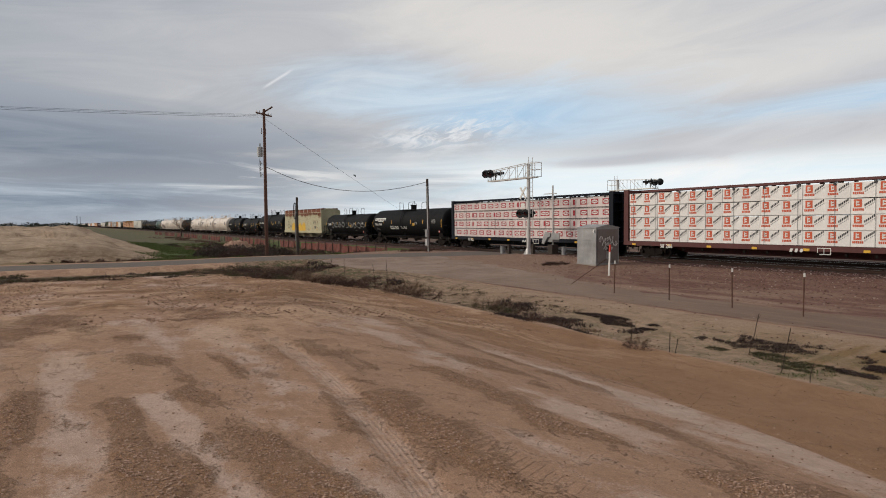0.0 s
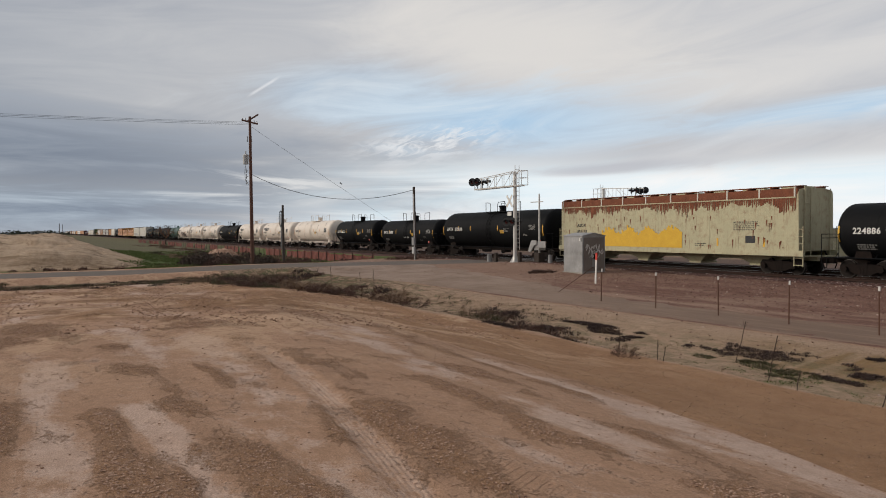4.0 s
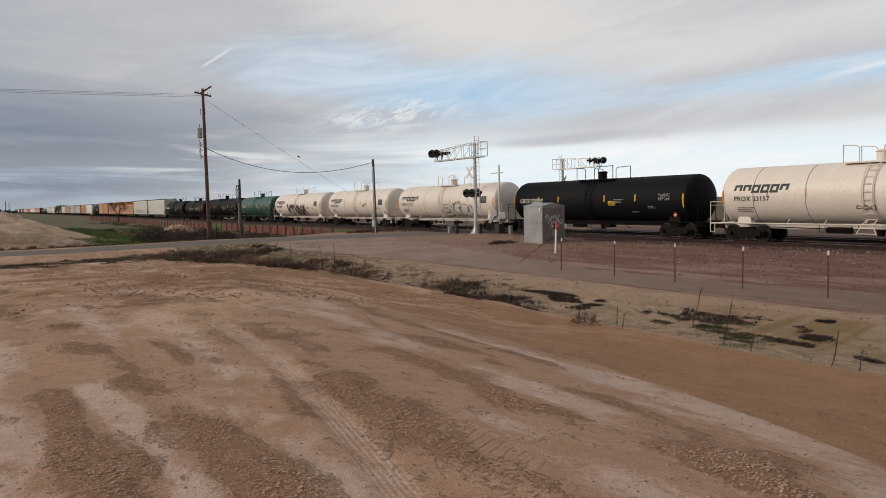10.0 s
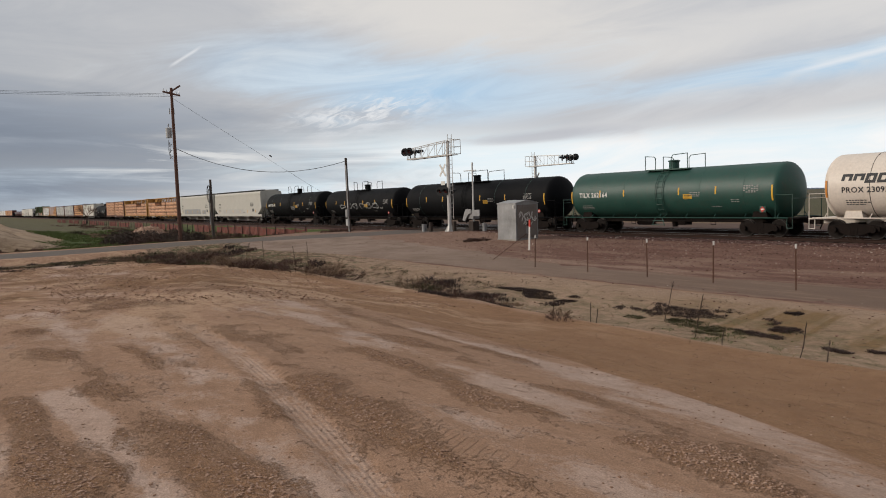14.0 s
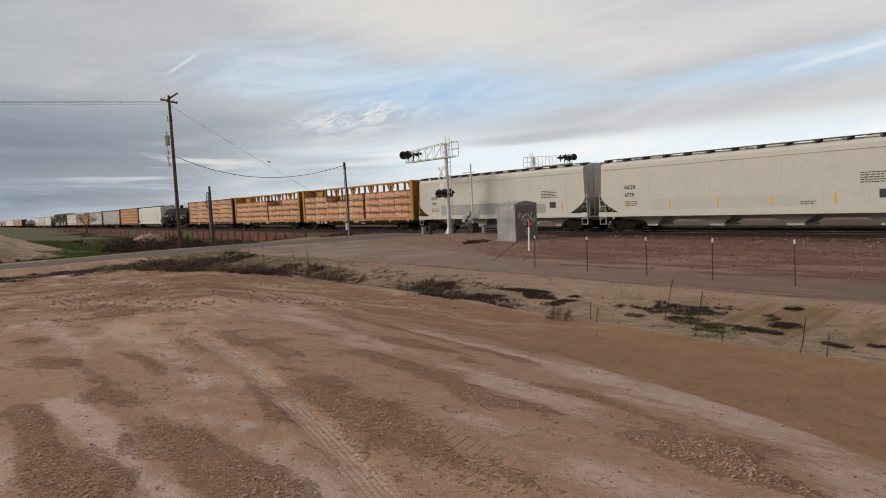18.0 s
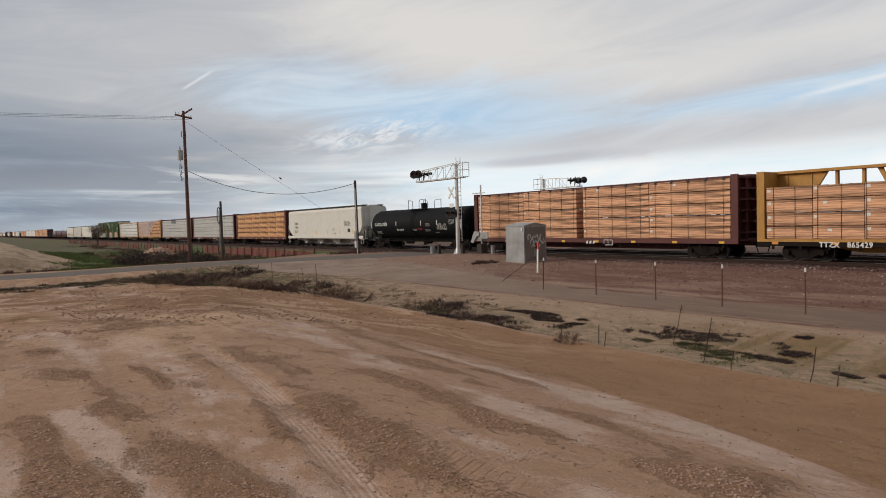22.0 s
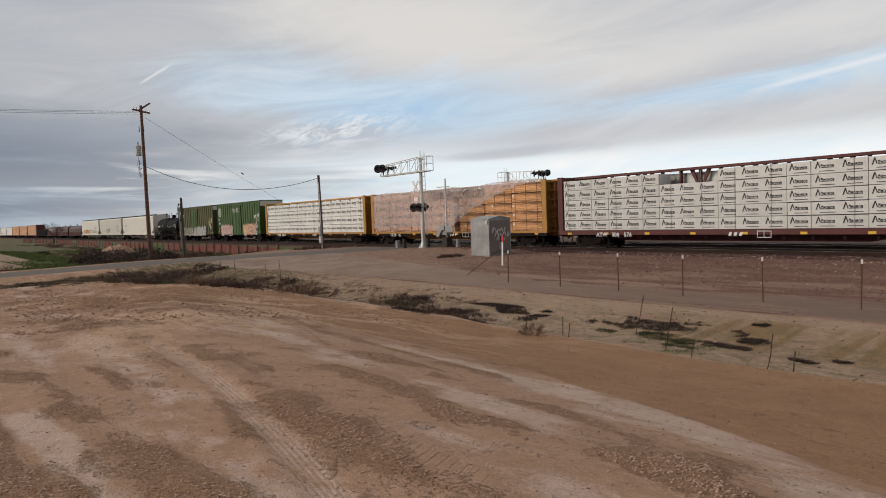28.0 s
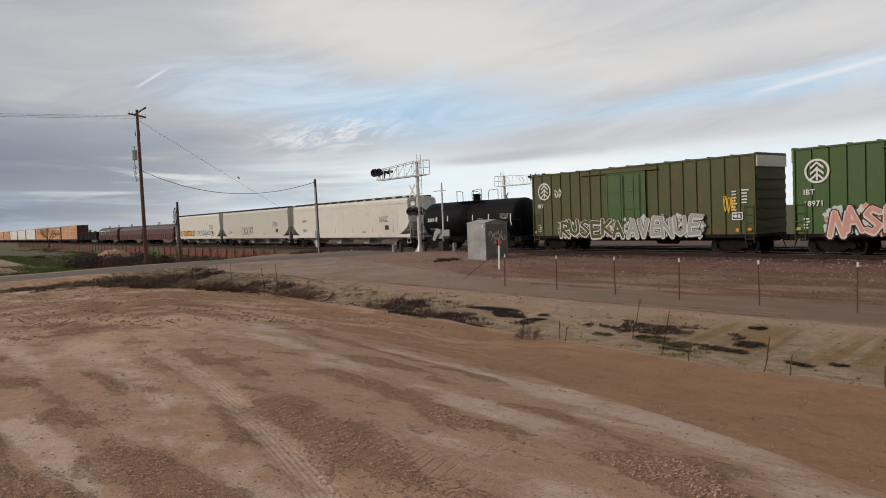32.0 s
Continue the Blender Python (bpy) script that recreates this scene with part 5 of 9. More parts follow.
        for k in (-3, -1, 2, 4):           # pipes and hangers under the sill
            part("hanger", rail_path(bmesh.new(), [(k * 0.8, -1.1, 1.0), (k * 0.8, -1.1, 0.62), (k * 0.8 + 0.3, -1.1, 0.62), (k * 0.8 + 0.3, -1.1, 1.0)], 0.018, 5), M_STEEL, car)
        part("brake_pipe", rail_path(bmesh.new(), [(-L / 2 + 3.4, -0.9, 0.82), (-1.0, -0.95, 0.76), (L / 2 - 3.4, -0.9, 0.82)], 0.03, 6), M_STEEL, car)
        rf = marks or (M_ORANGE_P if light else M_YELLOW_P)
        xs = [-b + 0.35, -b * 0.62, -b * 0.36, b * 0.18, b * 0.5, b - 0.5]
        for i, x in enumerate(xs):
            hh = 0.80 if i in (0, 5) else 0.42
            decal(car, "reflector", [rect(x - 0.045, x + 0.045, zc - (0.50 if i in (0, 5) else 0.10), zc - (0.50 if i in (0, 5) else 0.10) + hh)], rf, where)
        rnd = random.Random(seed + 5)
        lines = []
        for (x, z, w, n) in ((-b + 1.2, zc - 0.62, 1.1, 3), (b * 0.28, zc + 0.05, 0.8, 3), (b * 0.62, zc - 0.4, 0.6, 2), (b * 0.45, zc - 0.75, 0.7, 1)):
            for k in range(n):
                u, end = x, x + w * rnd.uniform(0.75, 1.0)
                while u < end:             # words of a few illegible letters
                    v = u + rnd.uniform(0.05, 0.16)
                    lines.append(rect(u, min(v, end), z - 0.10 * k - 0.045, z - 0.10 * k))
                    u = v + rnd.uniform(0.03, 0.06)
        decal(car, "small_lettering", lines, ink if light else M_DIM, where)["kind"] = "stuff"
        if light:
            decal(car, "data_panel", [rect(b * 0.72, b * 0.72 + 0.95, zc - 0.15, zc + 0.42)], M_INK, where)
            cells = [rect(b * 0.72 + 0.06 + 0.3 * i, b * 0.72 + 0.27 + 0.3 * i, zc - 0.08 + 0.1 * k, zc - 0.055 + 0.1 * k) for i in range(3) for k in range(5)]
            decal(car, "panel_lettering", cells, M_GREY_P, where, 0.014)["kind"] = "stuff"
        else:
            cells = [rect(b * 0.72 + 0.15 * i, b * 0.72 + 0.11 + 0.15 * i, zc - 0.06 + 0.085 * k, zc - 0.015 + 0.085 * k) for i in range(6) for k in range(5) if (i * 7 + k * 3 + seed) % 5]
            decal(car, "panel_lettering", cells, M_DIM, where)["kind"] = "stuff"
        nx = b * 0.22
        if notice:
            decal(car, "yellow_notice", [rect(nx, nx + 0.58, zc - 0.34, zc - 0.06)], M_YELLOW_P, where)
            decal(car, "notice_lettering", [rect(nx + 0.05, nx + 0.53 - 0.1 * (k % 2), zc - 0.30 + 0.075 * k, zc - 0.27 + 0.075 * k) for k in range(3)], M_INK, where, 0.016)["kind"] = "stuff"
        x, z = b - 1.0, zc - 0.95
        decal(car, "hazard_placard", [((x - 0.15, z), (x, z - 0.15), (x + 0.15, z), (x, z + 0.15))], M_TAG if light else M_RED_P, on_flat(-1.52))
        decal(car, "placard_band", [rect(x - 0.07, x + 0.07, z - 0.035, z + 0.035)], M_RED_P if light else M_TAG, on_flat(-1.52), 0.012)
        bm = box(bmesh.new(), x - 0.16, x + 0.16, -1.51, -1.49, z - 0.16, z + 0.16)
        part("placard_holder", bm, trim, car)
    if brand:
        z0, z1, wd = zc + 0.14, zc + 0.58, 0.47
        for k in range(6):
            x, t, sl = -b + 1.0 + k * 0.53, 0.125, 0.22
            parts_ = [(z0, z0 + t, 0, wd), (z1 - t, z1, 0, wd), (z0 + t, z1 - t, 0, t + 0.02), (z0 + t, z1 - t, wd - t - 0.02, wd)]
            if k in (0, 1, 5):
                parts_ = parts_[1:]
            q = [((x + u + sl * (lo - z0), lo), (x + v + sl * (lo - z0), lo), (x + v + sl * (hi - z0), hi), (x + u + sl * (hi - z0), hi)) for lo, hi, u, v in parts_]
            decal(car, "painted_block", q, ink, where, label="bold block of the painted company mark")
    if number:
        stencil(car, number, -b + 1.05, zc - 0.28 if brand else zc - 0.1, 0.36 if brand else 0.42, where, ink)
    for i, (x0, x1, z0, z1, n, m, kind) in enumerate(graffiti):
        if kind == "tag":
            decal(car, "graffiti", strokes(seed + i, x0 * b, x1 * b, zc + z0, zc + z1, n, 0.035 if z1 - z0 < 0.3 else 0.06), m, where)["kind"] = "stuff"
        else:
            o, f = letters(seed + i, x0 * b, x1 * b, zc + z0, zc + z1, n)
            decal(car, "graffiti", o, M_INK if light else M_WHITE_P, where, 0.010, "sprayed lettering")
            decal(car, "graffiti_fill", f, m, where, 0.014)
    running_gear(car, L, 2.35, far)
    CARS.append((car, mid))
    return car


def pack_mesh(key, l, w, h, mat):
    def make():
        bm = box(bmesh.new(), -l / 2, l / 2, -w / 2, w / 2, 0, h)
        bmesh.ops.bevel(bm, geom=bm.edges[:], offset=0.012, segments=1, affect="EDGES")
        return finish(bm, "pack", mat)
    return shared(("pack", key, round(l, 2), round(h, 2), mat.name), make)


def print_mesh(style, l, h, variant=0):
    """The printing on a wrapped pack's long side, as flat shapes."""
    def make():
        bm = bmesh.new()

        def q(pts, mi):
            bm.faces.new([bm.verts.new((x, -0.008 * (1 + 0.4 * mi), z)) for x, z in pts]).material_index = mi
        n = max(1, round(l / 1.22))
        if style == "red_square":
            for k in range(n):
                x = -l / 2 + (k + 0.12) * l / n
                q(rect(x, x + 0.40, h * 0.44, h * 0.44 + 0.40), 0)
                q(rect(x + 0.11, x + 0.17, h * 0.44 + 0.07, h * 0.44 + 0.33), 2)
                q(rect(x + 0.17, x + 0.29, h * 0.44 + 0.10, h * 0.44 + 0.17), 2)
                q(rect(x + 0.17, x + 0.27, h * 0.44 + 0.23, h * 0.44 + 0.30), 2)
                for j in range(6):
                    q(rect(x - 0.06 + j * 0.095, x + 0.015 + j * 0.095, h * 0.22, h * 0.22 + 0.12), 0)
                for j in range(6):
                    a = x + 0.52 + j * 0.09
                    zz = h * 0.48 + j * 0.055
                    q(((a, zz), (a + 0.06, zz + 0.035), (a + 0.06, zz + 0.155), (a, zz + 0.12)), 1)
                    q(((a + 0.03, zz - 0.1), (a + 0.07, zz - 0.08), (a + 0.07, zz - 0.03), (a + 0.03, zz - 0.05)), 3)
        elif style == "crimson_ring":
            n = max(1, round(l / 1.12))
            for k in range(n + 1):
                x = -l / 2 + (k + 0.12 - 0.33 * variant) * l / n
                w, zc, hw = 0.80, h * 0.50, 0.20
                lo, hi = max(x, -l / 2 + 0.01), min(x + w, l / 2 - 0.01)
                if hi - lo < 0.12:
                    continue
                q(rect(lo, hi, zc - hw, zc + hw), 0)
                ring = [(min(hi - 0.02, max(lo + 0.02, x + w / 2 + (w / 2 - 0.07) * math.cos(t * 0.5236))), zc + (hw - 0.055) * math.sin(t * 0.5236)) for t in range(12)]
                if hi - lo > 0.3:
                    q(ring, 1)
                for j in range(6):
                    u = x + 0.17 + j * 0.08
                    if lo + 0.04 < u and u + 0.06 < hi - 0.04:
                        q(rect(u, u + 0.055, zc - 0.05, zc + 0.05), 2)
            q(rect(-l / 2 + 0.01, l / 2 - 0.01, h - 0.03, h - 0.004), 3)
            q(rect(-l / 2 + 0.01, l / 2 - 0.01, h - 0.075, h - 0.06), 3)
        elif style == "chevron_name":
            n = max(1, round(l / 1.10))
            for k in range(n):
                x = -l / 2 + (k + 0.1) * l / n
                z = h * 0.38
                q(((x, z), (x + 0.06, z), (x + 0.17, z + 0.3), (x + 0.12, z + 0.34)), 1)
                q(((x + 0.12, z + 0.34), (x + 0.17, z + 0.3), (x + 0.25, z + 0.06), (x + 0.21, z + 0.02)), 1)
                for j in range(6):
                    q(rect(x + 0.27 + j * 0.105, x + 0.355 + j * 0.105, z + 0.02, z + (0.20 if j == 0 else 0.16)), 1)
                    q(rect(x + 0.295 + j * 0.105, x + 0.33 + j * 0.105, z + 0.055, z + (0.085 if j % 2 else 0.125)), 2)
                q(rect(x + 0.2, x + 0.9, z - 0.14, z - 0.11), 1)
        elif style == "small_name":
            n = max(1, round(l / 1.10))
            for k in range(n):
                x = -l / 2 + (k + 0.15) * l / n
                z = h * 0.44
                q(rect(x, x + 0.19, z - 0.03, z + 0.19), 1)
                q(rect(x + 0.07, x + 0.19, z + 0.05, z + 0.11), 2)
                for j in range(5):
                    q(rect(x + 0.22 + j * 0.115, x + 0.315 + j * 0.115, z, z + 0.15), 1)
                    q(rect(x + 0.25 + j * 0.115, x + 0.285 + j * 0.115, z + 0.03, z + (0.15 if j % 2 else 0.11)), 2)
                q(rect(x + 0.2, x + 0.75, z - 0.10, z - 0.08), 3)
        elif style == "grey_ticks":
            for k in range(n * 2):
                x = -l / 2 + (k + 0.3) * l / n / 2
                q(rect(x, x + 0.3, h * 0.3, h * 0.42), 3)
                q(rect(x + 0.05, x + 0.2, h * 0.55, h * 0.62), 3)
        me = bpy.data.meshes.new("printing")
        bm.to_mesh(me)
        bm.free()
        for m in (M_LOGO_DKRED, M_TAG, M_LOGO_DKRED, M_INK) if style == "crimson_ring" else (M_LOGO_RED, M_INK, M_TAG, M_GREY_P):
            me.materials.append(m)
        return me
    return shared(("print", style, round(l, 2), round(h, 2), variant), make)


def tag_mesh():
    bm = bmesh.new()
    bm.faces.new([bm.verts.new((x, -0.008, z)) for x, z in rect(0.04, 0.24, 0.40, 0.53)])
    me = bpy.data.meshes.new("paper_tag")
    bm.to_mesh(me)
    bm.free()
    me.materials.append(M_TAG)
    return me


def centerbeam_car(s0, s1, frame_mat, label, load, style="", tiers=4, lens=(4.0,) * 5, high=True, far=False, missing=(), number="", tier_h=None, top=4.65, mixed=None, split=-1, split_gap=0.6, number_at=-0.72):
    """A flat car with a beam down its middle and lumber packs stacked along both sides."""
    L, mid = s0 - s1, (s0 + s1) / 2 - 0.25
    car = car_root("lumber_car", label, "lumber car", mid, "freight train")
    e = L / 2 - 0.55
    deck = 1.12
    bm = bmesh.new()
    box(bm, -e, e, -1.42, 1.42, deck - 0.10, deck)
    for s in (-1, 1):
        box(bm, -e, e, s * 1.42 - 0.04, s * 1.42 + 0.04, deck - (0.12 if frame_mat is M_YELLOW_CB else 0.26), deck + 0.02)
    prism(bm, [(-e, deck - 0.12), (e, deck - 0.12), (e, 0.75), (e - 3.0, 0.75), (e - 4.6, 0.45), (-e + 4.6, 0.45), (-e + 3.0, 0.75), (-e, 0.75)], -0.22, 0.22)
    for k in range(15):
        u = -e + 0.8 + (2 * e - 1.6) * k / 14
        box(bm, u - 0.05, u + 0.05, -1.4, 1.4, deck - 0.24, deck - 0.1)
    part("deck", bm, frame_mat, car)
    if frame_mat is M_YELLOW_CB:
        bm = bmesh.new()
        for s in (-1, 1):
            box(bm, -e, e, s * 1.42 - 0.035, s * 1.42 + 0.035, deck - 0.34, deck - 0.12)
        part("side_sill", bm, M_STEEL, car)
    for s in (-1, 1):
        u = s * e
        a, b = (u - 0.42, u) if s > 0 else (u, u + 0.42)
        inn = a if s > 0 else b - 0.08
        bh = part("bulkhead", box(bmesh.new(), inn, inn + 0.08, -1.33, 1.33, deck, top - 0.02), frame_mat, car)
        if far:
            continue
        post = shared(("bhpost", top, frame_mat.name), lambda: finish(box(bmesh.new(), -0.21, 0.21, -0.06, 0.06, deck, top), "post", frame_mat))
        shelf = shared(("bhrung", frame_mat.name), lambda: finish(box(bmesh.new(), -0.18, 0.18, -1.33, 1.33, 0, 0.09), "rung", frame_mat))
        stay = shared(("bhstay", top, frame_mat.name), lambda: finish(box(bmesh.new(), -0.16, 0.16, -0.05, 0.05, deck, top - 0.06), "stay", frame_mat))
        c = (a + b) / 2
        for y in (-1.39, 1.39):
            part("post", post, None, bh, at=(c, y, 0))
        for y in (-0.5, 0.5):
            part("stay", stay, None, bh, at=(c, y, 0))
        for k in range(6):
            part("rung", shelf, None, bh, at=(c, 0, deck + 0.3 + k * (top - deck - 0.5) / 5))
    bm = bmesh.new()                       # centre beam
    box(bm, -e, e, -0.30, 0.30, top - 0.14, top)
    n = 18
    for k in range(n):
        u = -e + 0.9 + (2 * e - 1.8) * k / (n - 1)
        box(bm, u - 0.06, u + 0.06, -0.10, 0.10, deck, top - 0.12)
        if k % 3 == 1 and not far:
            for s in (-1, 1):
                prism(bm, [(u + s * 0.42, top - 0.14), (u + s * 0.66, top - 0.14), (u + s * 0.14, top - 1.15), (u + s * 0.04, top - 1.15)], -0.05, 0.05)
    for s in (-1, 1):                      # solid gussets by the ends
        u = s * (e - 0.42)
        prism(bm, [(u, top - 0.1), (u - s * 2.6, top - 0.1), (u - s * 2.0, top - 1.0), (u, top - 1.0)], -0.07, 0.07)
    part("centre_beam", bm, frame_mat, car)
    if not far:
        for k in range(8):
            x = -e + 1.0 + (2 * e - 2.0) * k / 7
            decal(car, "reflector", [rect(x - 0.17, x + 0.17, deck - 0.25, deck - 0.12)], M_YELLOW_P if frame_mat is not M_YELLOW_CB else M_ORANGE_P, on_flat(-1.46))
        bm = bmesh.new()
        for k in range(16):
            x = -e + 0.9 + (2 * e - 1.8) * k / 15
            box(bm, x - 0.06, x + 0.06, -1.5, -1.44, deck - 0.5, deck - 0.34)
        part("winch_rail", bm, M_STEEL, car)["kind"] = "stuff"
    if number:
        stencil(car, number, number_at * e, deck - 0.37, 0.36, on_flat(-1.46), M_WHITE_P)
        decal(car, "painted_mark", [((u, deck - 0.33), (u + 0.16, deck - 0.33), (u + 0.22, deck - 0.14), (u + 0.06, deck - 0.14)) for u in (0.6, 0.9, 1.2)], M_WHITE_P, on_flat(-1.46))
        o = [rect(2.2, 2.95, z, z + 0.035) for z in (deck - 0.42, deck - 0.1)] + [rect(x, x + 0.035, deck - 0.42, deck - 0.1) for x in (2.2, 2.55, 2.915)]
        decal(car, "data_frame", o, M_WHITE_P, on_flat(-1.46), 0.012)
    wrapped = style not in ("", "tags")
    lay = 0.020 if wrapped else 0.03       # gap left under each tier
    th = tier_h or (top - (0.26 if wrapped else 0.13) - deck - (lay + 0.005) * tiers) / tiers
    # packs stand end to end
    fill = (2 * (e - 0.5) - (0.015 if wrapped else 0.03) * (len(lens) - 1) - (split_gap if split >= 0 else 0)) / sum(lens)
    lens = tuple(l * fill for l in lens)
    total = sum(lens) + (split_gap if split >= 0 else 0)
    gap = (2 * (e - 0.5) - total) / max(1, len(lens) - 1)
    rnd = random.Random(int(-s0 * 10))
    for t in range(tiers):
        z = deck + 0.03 + t * (th + lay)
        x = -(e - 0.5)
        for i, l in enumerate(lens):
            for s in (-1, 1):
                if (far and s > 0) or (s < 0 and (t, i) in missing):
                    continue
                m = load if mixed is None else mixed[min(i, len(mixed) - 1)]
                h = th - 0.012 * rnd.choice((0, 1, 2))
                ob = part("pack", pack_mesh("p", l, 1.15, h, m), None, car, at=(x + l / 2, s * (0.79 + rnd.uniform(0, 0.035)), z))
                if s < 0 and style:
                    if style == "tags":
                        part("paper_tag", shared("tag", tag_mesh), None, ob, at=(-l / 2 + (0.02 if rnd.random() < .85 else rnd.uniform(0.1, 0.5) * l), -0.575, rnd.uniform(-0.04, 0.02)))
                    else:
                        part("printing", print_mesh(style, l, h, rnd.choice((0, 1, 2)) if style == "crimson_ring" else 0), None, ob, at=(0, -0.575, 0))["kind"] = "stuff"
            x += l + gap + (split_gap if i == split else 0)
    if not far:                            # bearers between the tiers and straps over the load
        bearer = shared("bearer", lambda: finish(box(bmesh.new(), -0.05, 0.05, -1.34, -0.3, 0, 0.026), "bearer", M_TIE))
        for t in range(0 if wrapped else tiers):
            z = deck + 0.03 + t * (th + lay) - 0.028
            for k in range(14):
                part("bearer", bearer, None, car, at=(-(e - 0.8) + (2 * e - 1.6) * k / 13, 0, z))
        zt = deck + tiers * (th + lay) + 0.012
        sm = M_GREY_P if style and style != "tags" else M_TIE

        def strap_mesh():
            bm = box(bmesh.new(), -0.009, 0.009, -1.412, -1.402, deck - 0.1, zt)
            return finish(box(bm, -0.009, 0.009, -1.412, -0.3, zt, zt + 0.010), "strap", sm)
        strap = shared(("strap", round(zt, 2), sm.name), strap_mesh)
        for k in range(12 if wrapped else 20):
            x = -(e - 0.9) + (2 * e - 1.8) * k / (11 if wrapped else 19)
            part("strap", strap, None, car, at=(x, 0, 0))
            if tier_h is None and not missing:
                part("corner_protector", shared("corner", lambda: finish(box(box(bmesh.new(), -0.07, 0.07, -1.43, -1.2, 0.012, 0.03), -0.07, 0.07, -1.43, -1.412, -0.12, 0.012), "corner_protector", M_INK)), None, car, at=(x, 0, zt))
    running_gear(car, L, 2.9, far)
    CARS.append((car, mid))
    return car


def hopper_car(s0, s1, mat, label, top=4.45, bays=4, number=(), patches=(), far=False, rust=False, seed=0, graffiti=()):
    L, mid = s0 - s1, (s0 + s1) / 2 - 0.25
    car = car_root("covered_hopper_car", label, "hopper car", mid, "freight train")
    e = L / 2 - 0.65
    yw = 1.52

    def body():
        bm = bmesh.new()
        pts = [(-e + 0.15, top - 0.28), (-e + 0.05, 2.30)]
        pts += [(-e + 0.05 + 1.45 * t, 2.30 - 1.0 * (t ** 0.6)) for t in (0.15, 0.3, 0.5, 0.75, 1.0)]
        if rust:                           # square-ended sides
            pts = [(-e + 0.15, top - 0.28), (-e + 0.12, 1.3)]
        pts = pts + [(-x, z) for x, z in pts[::-1]]
        prism(bm, pts, -yw, yw)
        # rounded shoulders to the roof
        for a, b, za, zb in ((yw, yw - 0.10, top - 0.28, top - 0.10), (yw - 0.10, yw - 0.75, top - 0.10, top + 0.02)):
            for s in (-1, 1):
                v = [bm.verts.new(p) for p in ((-e + 0.15, s * a, za), (e - 0.15, s * a, za), (e - 0.15, s * b, zb), (-e + 0.15, s * b, zb))]
                bm.faces.new(v)
        bm.faces.new([bm.verts.new(p) for p in ((-e + 0.15, -yw + 0.75, top + 0.02), (e - 0.15, -yw + 0.75, top + 0.02), (e - 0.15, yw - 0.75, top + 0.02), (-e + 0.15, yw - 0.75, top + 0.02))])
        for s in (-1, 1):
            bm.faces.new([bm.verts.new((s * (e - 0.15), y, z)) for y, z in ((-yw, top - 0.28), (-yw + 0.1, top - 0.1), (-yw + 0.75, top + 0.02), (yw - 0.75, top + 0.02), (yw - 0.1, top - 0.1), (yw, top - 0.28))])
        return finish(bm, "hopper_body", mat)
    part("hopper_body", shared(("hop", round(L, 1), top, mat.name), body), None, car)
    bm = bmesh.new()
    for s in (-1, 1):
        box(bm, -L / 2 + 0.5, L / 2 - 0.5, s * 1.5 - 0.06, s * 1.5 + 0.06, 1.02, 1.30)
        box(bm, -e + 0.3, e - 0.3, s * 1.535 - 0.02, s * 1.535 + 0.02, top - 0.52, top - 0.46)
    box(bm, -L / 2 + 0.5, L / 2 - 0.5, -0.25, 0.25, 0.75, 1.02)
    part("side_sill", bm, mat, car)
    for k in range(bays):
        u = -e + 3.3 + (2 * e - 6.6) * k / (bays - 1)
        w = (2 * e - 5.0) / bays * 0.5
        bm = bmesh.new()
        tp = [bm.verts.new(p) for p in ((u - w, -1.3, 1.3), (u + w, -1.3, 1.3), (u + w, 1.3, 1.3), (u - w, 1.3, 1.3))]
        bt = [bm.verts.new(p) for p in ((u - 0.35, -0.55, 0.48), (u + 0.35, -0.55, 0.48), (u + 0.35, 0.55, 0.48), (u - 0.35, 0.55, 0.48))]
        for i in range(4):
            j = (i + 1) % 4
            bm.faces.new((tp[i], tp[j], bt[j], bt[i]))
        bm.faces.new(bt)
        box(bm, u - 0.45, u + 0.45, -0.62, 0.62, 0.40, 0.50)
        bar(bm, (u + 0.5, -0.75, 0.46), (u + 0.5, 0.75, 0.46), 0.06, 8)
        part("discharge_bay", bm, mat, car)
    bm = bmesh.new()                       # roof walkway
    for s in (-1, 1):
        y = s * 0.95
        box(bm, -e + 0.2, e - 0.2, y - 0.24, y + 0.24, top + 0.10, top + 0.14)
        for k in range(14):
            u = -e + 0.4 + (2 * e - 0.8) * k / 13
            box(bm, u - 0.04, u + 0.04, y - 0.5, y + 0.24, top - 0.06, top + 0.10)
    part("roof_walkway", bm, M_RUST if rust else M_WALK, car)
    hatch = shared(("hatch", top, mat.name), lambda: finish(box(bmesh.new(), -0.7, 0.7, -0.42, 0.42, top + 0.02, top + 0.13), "roof_hatch", mat))
    for k in range(8):
        part("roof_hatch", hatch, None, car, at=(-e + 1.2 + (2 * e - 2.4) * k / 7, 0, 0))
